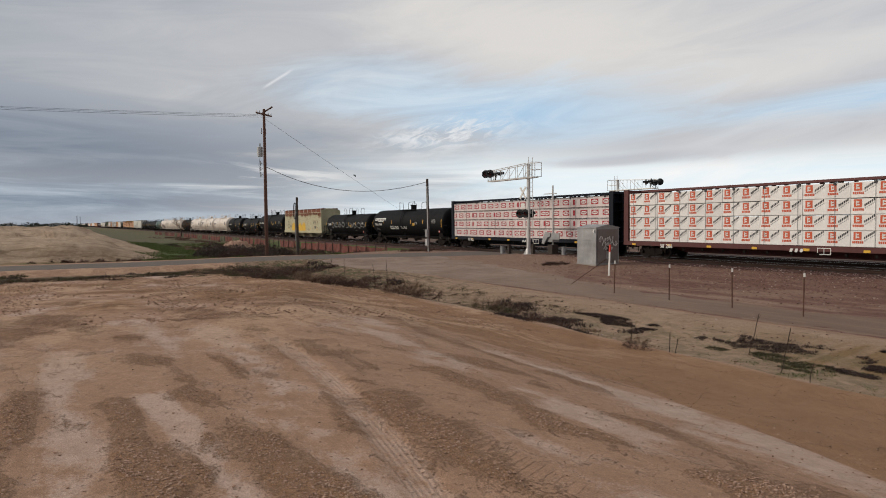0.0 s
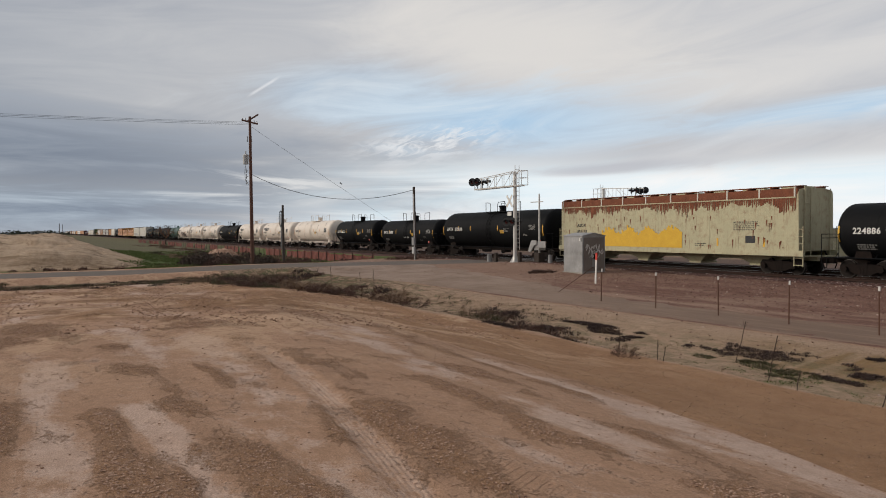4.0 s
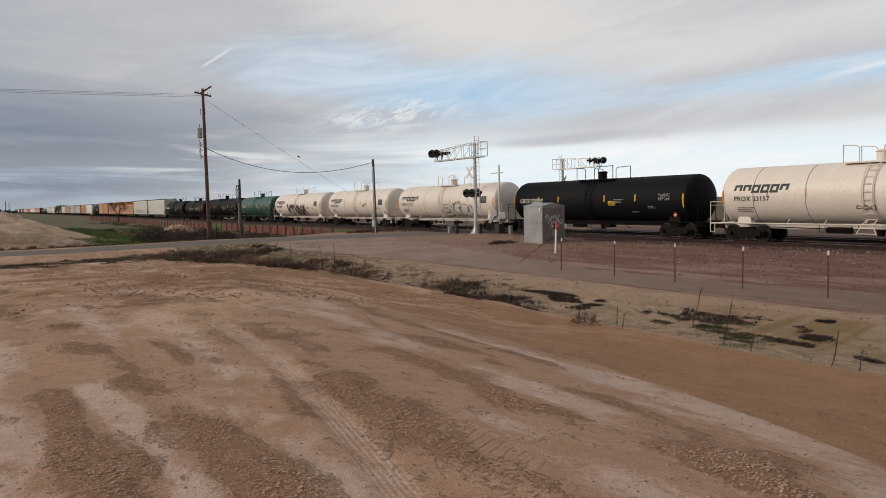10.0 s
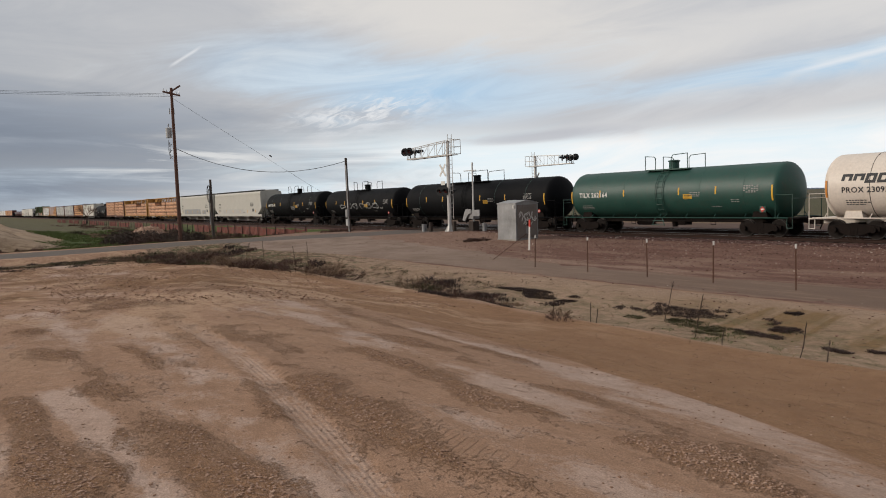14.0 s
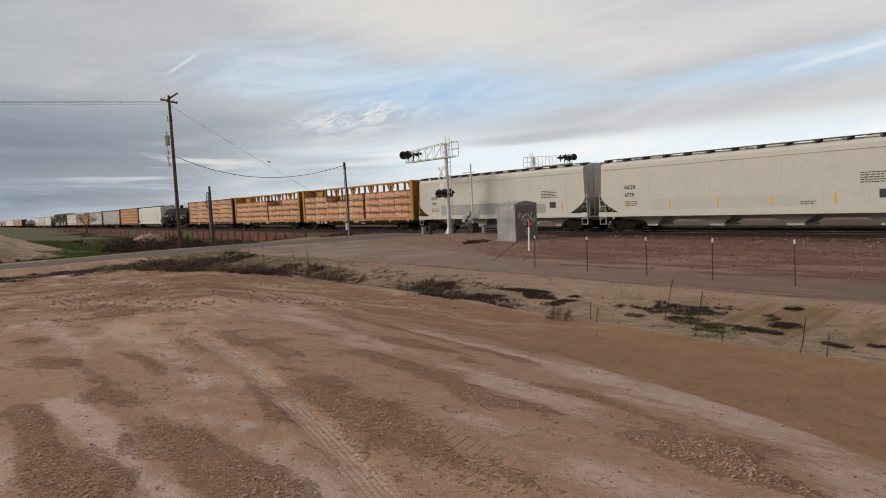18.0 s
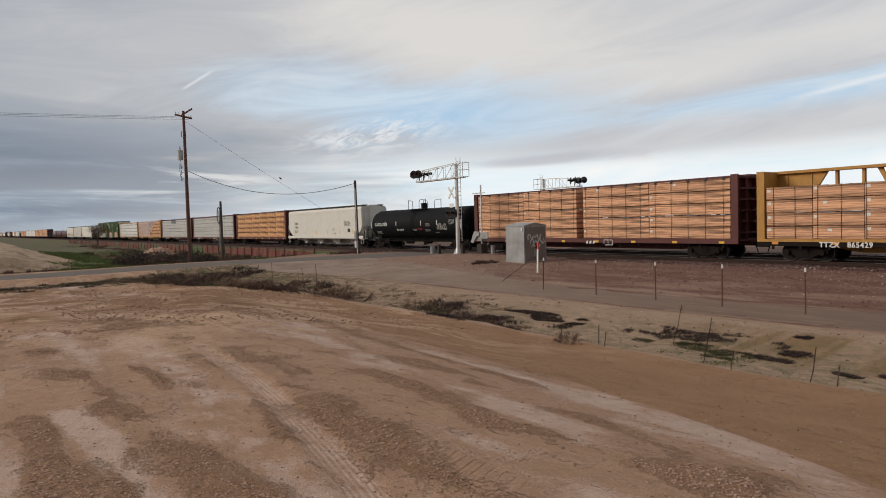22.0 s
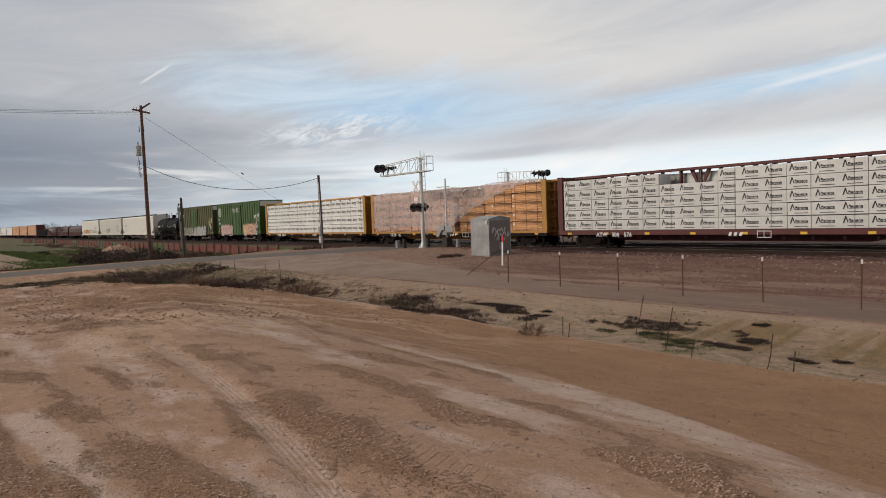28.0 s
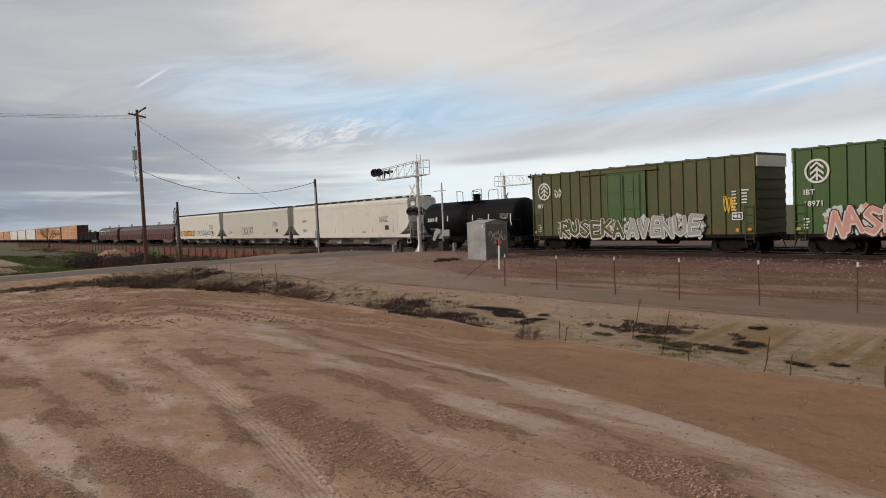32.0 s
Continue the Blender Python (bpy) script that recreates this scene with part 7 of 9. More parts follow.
    sprayed(car, "NASEN", -5.9, -2.0, 0.85, 2.35, on_flat(-1.55), 5, (M_CREAM_ROOF, M_PINK_G, M_SKY_G), M_GRAF_LINE, (M_CREAM_ROOF, M_PINK_G), rim=0.13)
    sprayed(car, "MOEY", 2.2, 6.1, 0.85, 2.35, on_flat(-1.55), 6, (M_SKY_G, M_CREAM_ROOF, M_PINK_G), M_GRAF_LINE, (M_CREAM_ROOF, M_ORANGE_G), rim=0.13)
    car = box_car(-663.4, -681.3, M_GREEN_BOX2, "rust-stained green boxcar with white outlined graffiti", number=("IBT",), seed=81, door=M_GREEN_BOX, graffiti=[(-0.74, -0.66, 2.5, 3.1, 2, M_WHITE_P, "tag"), (0.78, 0.86, 1.1, 2.2, 3, M_YELLOW_G, "tag")])
    sprayed(car, "RUSEKA", -5.4, -0.2, 0.85, 2.1, on_flat(-1.62), 7, (M_GREY_P, M_CREAM_ROOF, M_GREEN_BOX), M_INK, (M_CREAM_ROOF, M_GREEN_BOX2))
    sprayed(car, "AVENUE", 0.0, 4.9, 0.85, 2.2, on_flat(-1.62), 8, (M_CREAM_ROOF, M_GREY_P, M_SKY_G), M_INK, (M_CREAM_ROOF, M_GREY_P))
    tank_car(-681.3, -694.8, M_BLACK, "short black tank car with thin white reflectors", 1.45, 2.36, number="200917", seed=90, marks=M_TAG, notice=False)
    hopper_car(-694.8, -718.8, M_HOPPER, "clean off-white covered hopper car", 4.5, 4, ("NAHX",), seed=91)
    hopper_car(-718.8, -740.7, M_HOPPER2, "grey covered hopper with black graffiti", 4.5, 4, (), seed=92, graffiti=[(-0.35, 0.0, 1.4, 2.6, 4, M_INK, "tag")])
    hopper_car(-740.7, -762.0, M_HOPPER, "off-white covered hopper with purple and orange graffiti", 4.5, 4, (), seed=93, graffiti=[(-0.75, -0.1, 1.35, 2.3, 5, M_ORANGE_P, "piece"), (0.0, 0.75, 1.35, 2.3, 6, M_INK, "tag")])
    coil_car(-762.0, -781.1, M_MAROON, "plain maroon covered coil car", seed=94)
    coil_car(-781.1, -800.1, M_MAROON, "maroon covered coil car with pale stripe", seed=95)
    coil_car(-800.1, -819.4, M_MAROON, "maroon covered coil car with big white letters sprayed on", seed=96, graffiti=[(-0.9, 0.2, 1.5, 2.9, 4, M_INK, "piece")])
    coil_car(-819.4, -843.2, M_BLACK, "low black open gondola car", cover=False, seed=97)
    s = -843.2
    rnd = random.Random(12)
    plan = ["brown", "brown", "orange", "white", "white", "white", "orange", "brown", "tank", "hopper", "hopper", "brown", "white", "tank", "tank", "orange", "hopper", "box", "box", "tank", "white", "hopper", "tank", "hopper", "orange", "white", "tank", "hopper", "box", "hopper", "white", "tank"]
    for kind in plan:
        if kind in ("brown", "orange", "white"):
            m = {"brown": M_LUMBER, "orange": M_LUMBER2, "white": M_WRAP}[kind]
            centerbeam_car(s, s - 24.3, M_BROWN_CB, "distant centre-beam car with " + {"brown": "brown sawn lumber", "orange": "orange sawn lumber", "white": "white wrapped lumber"}[kind], m, "", 4, (5.4,) * 4, far=True)
            s -= 24.3
        elif kind == "tank":
            tank_car(s, s - 17.5, M_BLACK, "distant plain black tank car", far=True)
            s -= 17.5
        elif kind == "hopper":
            hopper_car(s, s - 20.5, M_HOPPER, "distant off-white covered hopper", far=True)
            s -= 20.5
        else:
            box_car(s, s - 18.0, M_MAROON, "distant plain brown boxcar", far=True)
            s -= 18.0


def plastic_sheet(car):
    """Torn wrapping that sags over part of a load and bulges along its top."""
    rnd = random.Random(9)
    nx, nk = 110, 14
    bm = bmesh.new()
    grid = []
    for i in range(nx + 1):
        x = -11.1 + 22.3 * i / nx
        if x < 1.2:                        # hangs nearly to the deck, then sweeps up
            low = 1.50 + 0.10 * math.sin(x * 0.9)
        else:
            low = 1.75 + 2.9 * (1 - max(0.0, (11.2 - x) / 10.0) ** 1.7)
        low += 0.06 * math.sin(x * 5.3) + rnd.uniform(-0.04, 0.04)
        bulge = 0.05 + 0.16 * max(0, math.sin(x * 1.3 + 1)) + (0.26 * max(0, math.sin((x - 5.2) * 0.62)) if x > 4 else 0)
        row = []
        for k in range(nk):
            if k < 9:
                z = low + (4.50 - low) * k / 8
                y = -1.425 - 0.022 * math.sin(x * 4.1 + z * 6.0) ** 2 - 0.012 * rnd.random()
            else:
                u = (k - 8) / (nk - 9)
                y, z = -1.42 + 1.15 * u, 4.50 + bulge * math.sin(math.pi * min(1, u * 0.85 + 0.12)) + rnd.uniform(0, 0.04)
            row.append(bm.verts.new((x, y, z)))
        grid.append(row)
    for i in range(nx):
        for k in range(nk - 1):
            bm.faces.new((grid[i][k], grid[i + 1][k], grid[i + 1][k + 1], grid[i][k + 1]))
    part("plastic_sheet", bm, M_PLASTIC, car, "torn cloudy plastic sheet over the load", smooth=True)


build_train()


# ---- stones, weeds and brush ----
def stones(name, label, count, place, size, mats, flat=0.7, seed=1, fine=True):
    """Loose stones as one object: dented eight-faced to twenty-faced lumps half sunk in the ground."""
    rng = np.random.RandomState(seed)
    ico = bmesh.new()
    if fine:
        bmesh.ops.create_icosphere(ico, subdivisions=1, radius=1.0)
    else:
        bmesh.ops.create_cube(ico, size=1.25)
    base = np.array([v.co[:] for v in ico.verts])
    ico.verts.ensure_lookup_table()
    tris = np.array([[v.index for v in f.verts] for f in ico.faces])
    sides = tris.shape[1]
    ico.free()
    px, py = place(rng, count)
    r = size(rng, len(px))
    z = terrain(px, py)
    rel = field_relief(px, py)[0] * (1 - sstep(10.0, 11.2, py)) * sstep(-34, -18, px)
    n, k = len(base), len(px)
    s = r[:, None, None] * (1 + 0.35 * rng.uniform(-1, 1, (k, n, 1))) * np.stack([rng.uniform(0.8, 1.3, k), rng.uniform(0.8, 1.2, k), flat * rng.uniform(0.7, 1.1, k)], -1)[:, None, :]
    p = base[None] * s
    a = rng.uniform(0, 6.28, k)[:, None]
    X = p[..., 0] * np.cos(a) - p[..., 1] * np.sin(a) + px[:, None]
    Y = p[..., 0] * np.sin(a) + p[..., 1] * np.cos(a) + py[:, None]
    Z = p[..., 2] + (z + rel + r * 0.25)[:, None]
    V = np.stack([X, Y, Z], -1).reshape(-1, 3)
    F = (tris[None] + (np.arange(k) * n)[:, None, None]).reshape(-1, sides)
    me = pydata(name, V.tolist(), F.tolist(), mats)
    return tagged(new(name, me), label, name.split("_")[-1], kind="stuff")


def island_mat(name, cols, rough=0.9):
    """A colour picked lump by lump."""
    m = bpy.data.materials.new(name)
    m.use_nodes = True
    nt = m.node_tree
    N, L = nt.nodes.new, nt.links.new
    bsdf = nt.nodes["Principled BSDF"]
    bsdf.inputs["Roughness"].default_value = rough
    bsdf.inputs["Specular IOR Level"].default_value = 0.2
    g = N("ShaderNodeNewGeometry")
    r = N("ShaderNodeValToRGB")
    r.color_ramp.interpolation = "LINEAR"
    e = r.color_ramp.elements
    e[0].color, e[1].color = (*cols[0], 1), (*cols[-1], 1)
    for i, c in enumerate(cols[1:-1]):
        q = e.new((i + 1) / (len(cols) - 1))
        q.color = (*c, 1)
    L(g.outputs["Random Per Island"], r.inputs[0])
    no = N("ShaderNodeTexNoise")
    no.inputs["Scale"].default_value = 60
    mx = N("ShaderNodeMix")
    mx.data_type, mx.blend_type = "RGBA", "MULTIPLY"
    mx.inputs[0].default_value = 0.35
    L(r.outputs[0], mx.inputs[6]), L(no.outputs[0], mx.inputs[7])
    hs = N("ShaderNodeHueSaturation")
    hs.inputs["Saturation"].default_value, hs.inputs["Value"].default_value = 0.9, 1.25
    L(mx.outputs[2], hs.inputs["Color"])
    L(hs.outputs[0], bsdf.inputs["Base Color"])
    return m


M_BALLAST = island_mat("ballast_stone", [(0.040, 0.017, 0.014), (0.075, 0.034, 0.028), (0.135, 0.066, 0.053), (0.085, 0.038, 0.031), (0.19, 0.104, 0.086), (0.06, 0.028, 0.024), (0.12, 0.060, 0.049), (0.09, 0.043, 0.036), (0.55, 0.45, 0.40)])
# grime plus the shade under the train, put into the stone colour
M_BALLAST_D = island_mat("grimy_shaded_stone", [(0.020, 0.014, 0.012), (0.045, 0.028, 0.023), (0.08, 0.05, 0.042), (0.03, 0.02, 0.017)])
M_CLOD = island_mat("dirt_clod", [(0.22, 0.122, 0.073), (0.31, 0.183, 0.118), (0.42, 0.268, 0.182), (0.27, 0.156, 0.098)], 1.0)
M_TANSTONE = island_mat("tan_pebble", [(0.17, 0.094, 0.052), (0.24, 0.138, 0.080), (0.30, 0.185, 0.115), (0.20, 0.112, 0.064), (0.40, 0.27, 0.18)], 1.0)
M_GRAVELB = island_mat("slope_gravel", [(0.085, 0.040, 0.030), (0.15, 0.076, 0.056), (0.21, 0.115, 0.084), (0.125, 0.063, 0.047), (0.175, 0.092, 0.068), (0.11, 0.054, 0.041), (0.52, 0.41, 0.34)])


def build_stones():
    def bed(y0, y1):
        def place(rng, n):
            x, y = -62 + 66 * rng.rand(n) ** 0.75, rng.uniform(y0, y1, n)
            ok = (np.abs(x - road_mid(y)) > 4.4)
            return x[ok], y[ok]
        return place
    stones("ballast_stones", "coarse brown and pinkish railway ballast stones", 23000, bed(31.6, 34.7), lambda g, n: 0.022 + 0.038 * g.rand(n) ** 1.5, M_BALLAST, 0.8, 3, False)
    # darker stones below the cars, their shade painted in along with grime
    stones("oily_ballast", "dark ballast between the rails, grime and train shade in its colour", 9000, bed(34.7, 43.5), lambda g, n: 0.025 + 0.04 * g.rand(n) ** 1.5, M_BALLAST_D, 0.8, 13, False)

    def slope(rng, n):
        x = -44 + 48 * rng.rand(n) ** 0.7
        y = 20.3 + 11.5 * rng.rand(n) ** 0.45
        return x, y
    stones("slope_gravel", "scattered brown gravel on the bank beside the rails", 16000, slope, lambda g, n: 0.012 + 0.034 * g.rand(n) ** 3, M_GRAVELB, 0.7, 4, False)

    def lot(rng, n):
        x, y = -1.6 - 14 * rng.rand(n) ** 1.6, -0.6 + 6.9 * rng.rand(n)
        rough = field_relief(x, y)[1]
        ok = rng.rand(n) < 0.012 + 1.2 * np.clip(rough - 0.40, 0, 1) ** 1.4
        return x[ok], y[ok]
    stones("dirt_clods", "small crumbled clods and pebbles on the dirt lot", 430000, lot, lambda g, n: 0.0025 + 0.010 * g.rand(n) ** 3.0, M_CLOD, 0.7, 5, False)

    def crumbs(rng, n):
        x, y = -1.6 - 26 * rng.rand(n) ** 1.4, 5.8 + 5.0 * rng.rand(n)
        return x, y
    stones("fine_gravel", "fine tan gravel over the upper part of the lot", 8000, crumbs, lambda g, n: 0.003 + 0.011 * g.rand(n) ** 4, M_TANSTONE, 0.7, 15, False)

    def beyond(rng, n):
        x, y = -13 - 24 * rng.rand(n) ** 1.2, -7 + 17 * rng.rand(n)
        ok = fbm(x * 0.3, y, 0.9, 3, 12.2) + 0.5 * rng.rand(n) > 0.22
        return x[ok], y[ok]
    stones("scattered_clods", "crumbled clods over the far part of the lot", 17000, beyond, lambda g, n: 0.008 + 0.03 * g.rand(n) ** 2.5, M_CLOD, 0.7, 16, False)

    def verge(rng, n):
        x, y = -44 + 44 * rng.rand(n), rng.uniform(10.8, 18.6, n)
        return x, y
    stones("verge_pebbles", "pale pebbles along the ditch and road edge", 3500, verge, lambda g, n: 0.006 + 0.03 * g.rand(n) ** 5, M_GRAVELB, 0.7, 6, False)


def blades(name, label, category, spots, mats, seed, kind="stuff", wide=1.0):
    """Thin upright stems and leaves. spots: rows of (x, y, height, spread, count, lean)."""
    rng = np.random.RandomState(seed)
    S = np.repeat(np.array(spots, float), [int(s[4]) for s in spots], axis=0)
    n = len(S)
    a, q = rng.uniform(0, 6.28, n), np.sqrt(rng.rand(n))
    x, y = S[:, 0] + S[:, 3] * q * np.cos(a), S[:, 1] + S[:, 3] * q * np.sin(a)
    z = terrain(x, y) - 0.01
    h = S[:, 2] * rng.uniform(0.4, 1.0, n) * (1 - 0.5 * q * q)
    w = wide * (0.008 + 0.014 * rng.rand(n) * np.minimum(1, S[:, 2] * 3)) * (1 + sstep(-30, -70, x) * 1.2)
    dx, dy = rng.normal(0, 1, n) * S[:, 5] * h, rng.normal(0, 1, n) * S[:, 5] * h
    wx, wy = np.cos(a * 3) * w, np.sin(a * 3) * w
    V = np.stack([np.stack(p, -1) for p in ((x - wx, y - wy, z), (x + wx, y + wy, z), (x + dx * .4 + wx * .8, y + dy * .4 + wy * .8, z + h * .6), (x + dx * .4 - wx * .8, y + dy * .4 - wy * .8, z + h * .6), (x + dx, y + dy, z + h))], 1).reshape(-1, 3)
    F = []
    for i in range(0, 5 * n, 5):
        F += [(i, i + 1, i + 2, i + 3), (i + 3, i + 2, i + 4)]
    return tagged(new(name, pydata(name, V.tolist(), F, mats)), label, category, kind=kind)


def gz(x, y):
    return float(terrain(np.array(x), np.array(y)))


def twig_tree(bm, p, d, length, r, depth, rng, spread=0.6, shrink=0.68):
    """Bare branching twigs."""
    q = p + d * length
    bar(bm, p, q, r, 3 if depth < 3 else 5, r * 0.7)
    if depth <= 0:
        return
    for _ in range(rng.choice((2, 2, 3))):
        e = (d + Vector((rng.gauss(0, spread), rng.gauss(0, spread), rng.gauss(0.1, spread * 0.6)))).normalized()
        twig_tree(bm, p.lerp(q, rng.uniform(0.55, 1.0)), e, length * shrink * rng.uniform(0.8, 1.15), r * 0.66, depth - 1, rng, spread, shrink)


def bush(x, y, h, w, seed, mat, label, name="dry_bush"):
    rng = random.Random(seed)
    t = thing(name, label, "bush", "dry bushes", (x, y, gz(x, y) - 0.03))
    bm = bmesh.new()
    for k in range(11):
        a = rng.uniform(0, 6.28)
        d = Vector((math.cos(a) * w / h * 0.55, math.sin(a) * w / h * 0.55, rng.uniform(0.5, 1.0))).normalized()
        twig_tree(bm, Vector((math.cos(a) * w * 0.12, math.sin(a) * w * 0.12, 0)), d, h * 0.42, 0.008 * (h / 0.5) ** 0.5, 4, rng, 0.5)
    part("twig_mass", bm, mat, t)["kind"] = "stuff"
    V, F = [], []
    for k in range(int(420 * max(0.6, h * (2.6 if h > 0.9 else 1.2)))):
        a, rr = rng.uniform(0, 6.28), w * 0.55 * math.sqrt(rng.random())
        px, py = rr * math.cos(a), rr * math.sin(a)
        pz = h * rng.random() * 0.85 * (1 - (rr / (w * 0.6)) ** 2)
        s = rng.uniform(0.006, 0.015) * (h / 0.5) ** (1.4 if h > 0.9 else 0.5)
        i = len(V)
        u = Vector((rng.gauss(0, 1), rng.gauss(0, 1), rng.gauss(0, 1))).normalized() * s
        v = Vector((rng.gauss(0, 1), rng.gauss(0, 1), rng.gauss(0, 1))).normalized() * s * 2.2
        c = Vector((px, py, max(0.02, pz)))
        V += [tuple(c - u), tuple(c + v), tuple(c + u), tuple(c - v)]
        F.append((i, i + 1, i + 2, i + 3))
    part("foliage", pydata("foliage", V, F, mat), None, t)["kind"] = "stuff"
    return t


def weed(x, y, h, seed, mat, lean=(0.0, 0.0)):
    """One bare dead stalk with a few side twigs."""
    rng = random.Random(seed)
    t = thing("dead_weed_stalk", "bare dead weed stalk standing in the ditch", "weed", "dead weed stalks", (x, y, gz(x, y) - 0.02))
    p, d, n, stem = Vector((0, 0, 0)), Vector((lean[0], lean[1], 1)).normalized(), 6, [(0, 0, 0)]
    for k in range(n):
        q = p + d * (h / n)
        stem.append(tuple(q))
        if k > 1:
            for _ in range(rng.choice((0, 1, 1, 2))):
                e = (d + Vector((rng.gauss(0, 0.5), rng.gauss(0, 0.5), 0.3))).normalized()
                part("twig", bar(bmesh.new(), p, p + e * h * rng.uniform(0.08, 0.2), 0.005, 4, 0.003), mat, t)
        p = q
        d = (d + Vector((rng.gauss(0, 0.07), rng.gauss(0, 0.07), 0))).normalized()
    part("stem", rail_path(bmesh.new(), stem, 0.009, 5), mat, t)


def build_weeds():
    rnd = random.Random(5)
    # matted strip of weeds along the ditch edge
    spots = []
    for k in range(430):
        x = rnd.uniform(-37, 2)
        y = 10.7 + abs(rnd.gauss(0, 1.5)) + (0.6 if x > -18 else 0)
        if y > 16.5 or fbm(np.array(x), np.array(y), 0.5, 2, 3.3) < -0.1:
            continue
        spots.append((x, y, rnd.uniform(0.03, 0.14), rnd.uniform(0.25, 0.75), 14, 0.7))
    blades("ditch_weeds", "matted dry brown weeds along the ditch", "weeds", spots, M_STRAW, 11)
    # tangled brush in clumps of several kinds with bare sand between
    clumps = {"purple": [], "brown": [], "green": [], "dark": []}
    def edge_y(x):
        return 10.9 - 0.25 * max(0.0, -22.0 - x)
    for k in range(84):
        x = -36.5 + 23.5 * rnd.random() ** 1.3
        y = edge_y(x) + abs(rnd.gauss(0, 1.0)) + (rnd.random() < 0.5) * rnd.uniform(0.6, 3.2)
        if fbm(np.array(x), np.array(2.0), 0.42, 2, 5.1) < -0.08:
            continue
        sort = rnd.choice(("purple", "purple", "green", "dark", "brown") if x < -21 else ("purple", "brown", "brown", "green", "dark"))
        big = rnd.uniform(0.25, 1.35) * (1.0 if x < -25 else 0.42)
        for _ in range(int(16 * big)):
            low = sort in ("green", "dark")
            clumps[sort].append((x + rnd.gauss(0, 0.7 * big), y + rnd.gauss(0, 0.3 * big), rnd.uniform(0.06, 0.24 if x < -21 else 0.16) if low else rnd.uniform(0.10, 0.42) * big, rnd.uniform(0.1, 0.32), 60, 0.95))
    for k in range(60):                    # flat mats on the ditch floor
        x = rnd.uniform(-36, -19)
        y = rnd.uniform(12.2, 16.0)
        for _ in range(10):
            clumps[rnd.choice(("green", "green", "brown", "dark"))].append((x + rnd.gauss(0, 0.6), y + rnd.gauss(0, 0.25), rnd.uniform(0.03, 0.12), 0.2, 18, 0.7))
    for k in range(85):                    # thin green and brown mats between the lot and the road
        x, y = rnd.uniform(-51, -37), rnd.uniform(-14, 9)
        for _ in range(9):
            clumps[rnd.choice(("green", "green", "brown", "dark"))].append((x + rnd.gauss(0, 0.5), y + rnd.gauss(0, 1.1), rnd.uniform(0.08, 0.26), 0.4, 70, 1.0))
    for x, y, sort in ((-38.6, 13.5, "dark"), (-35.9, 14.9, "purple"), (-33.0, 14.9, "dark"), (-30.0, 14.3, "purple"), (-29.2, 14.3, "brown"), (-22.2, 15.0, "dark"), (-21.3, 14.2, "green"), (-18.1, 13.8, "dark")):
        for _ in range(12):                # darker tufts along the ditch floor
            clumps[sort].append((x + rnd.gauss(0, 0.6), y + rnd.gauss(0, 0.3), rnd.uniform(0.12, 0.36), 0.3, 50, 0.8))
    for k in range(46):                    # darker brush on the rise beside the road
        x, y = rnd.uniform(-50.5, -44), rnd.uniform(7.5, 15.5)
        sort = rnd.choice(("dark", "purple", "green", "brown") if y > 10 else ("green", "green", "dark", "brown"))
        for _ in range(8):
            clumps[sort].append((x + rnd.gauss(0, 0.5), y + rnd.gauss(0, 0.9), rnd.uniform(0.1, 0.32) * (1.0 if y > 10 else 0.6), 0.4, 56, 0.9))
    for _ in range(26):
        x, y = -38.6 + rnd.gauss(0, 1.0), rnd.uniform(-9, 11)
        sort = rnd.choice(("green", "green", "dark", "brown"))
        for _ in range(7):
            clumps[sort].append((x + rnd.gauss(0, 0.4), y + rnd.gauss(0, 0.9), rnd.uniform(0.04, 0.15), rnd.uniform(0.2, 0.5), 40, 0.9))
    blades("purple_brush", "dry purple-brown brush in clumps along the lot edge", "brush", clumps["purple"], M_BRUSH, 12)
    blades("brown_brush", "tangled tan-brown dead weeds along the lot edge", "brush", clumps["brown"], M_BRUSH_T, 13)
    blades("olive_mat", "low olive-green mat of weeds on the ditch side", "weeds", clumps["green"], M_OLIVE, 14)
    blades("dark_mat", "low dark mat of dead weeds on the ditch side", "weeds", clumps["dark"], M_PATCH, 15)
    # dark low mats on the sand, frayed at the rim
    for k, (cx, cy, rx, ry) in enumerate(((-11.3, 15.35, 1.5, 0.62), (-10.5, 14.25, 1.2, 0.50), (-8.4, 14.75, 0.6, 0.40), (-16.0, 15.15, 0.75, 0.36), (-17.8, 15.45, 1.0, 0.2), (-6.4, 14.2, 0.45, 0.25), (-9.4, 16.2, 0.4, 0.2))):
        spots = []
        for _ in range(1000):
            a, r = rnd.uniform(0, 6.28), 1.35 * math.sqrt(rnd.random())
            x, y = cx + 1.25 * rx * r * math.cos(a), cy + 0.8 * ry * r * math.sin(a)
            if 0.8 * r + 2.3 * float(fbm(np.array(x * 0.7), np.array(y * 2.0), 1.8, 3, 40.0 + k)) > 0.56:
                continue
            spots.append((x, y, rnd.uniform(0.02, 0.08), 0.09, 20, 1.0))
        blades("weed_patch", "low green patch of weeds on the sand" if k == 1 else "low dark purple-brown patch of weeds on the sand", "weeds", spots, M_PATCH if k != 1 else M_OLIVE, 30 + k)
    # loose sprigs trailing from them
    spots = []
    for _ in range(900):
        x, y = rnd.uniform(-22, -3), rnd.uniform(12.4, 16.8)
        here = float(fbm(np.array(x * 0.45), np.array(y * 1.7), 0.9, 4, 8.8))
        if here > 0.16:
            spots.append((x, y, rnd.uniform(0.015, 0.04), rnd.uniform(0.15, 0.5), 5 + 24 * here, 1.3))
    blades("loose_sprigs", "scattered dark sprigs and litter on the sand", "weeds", spots, M_PATCH, 45)
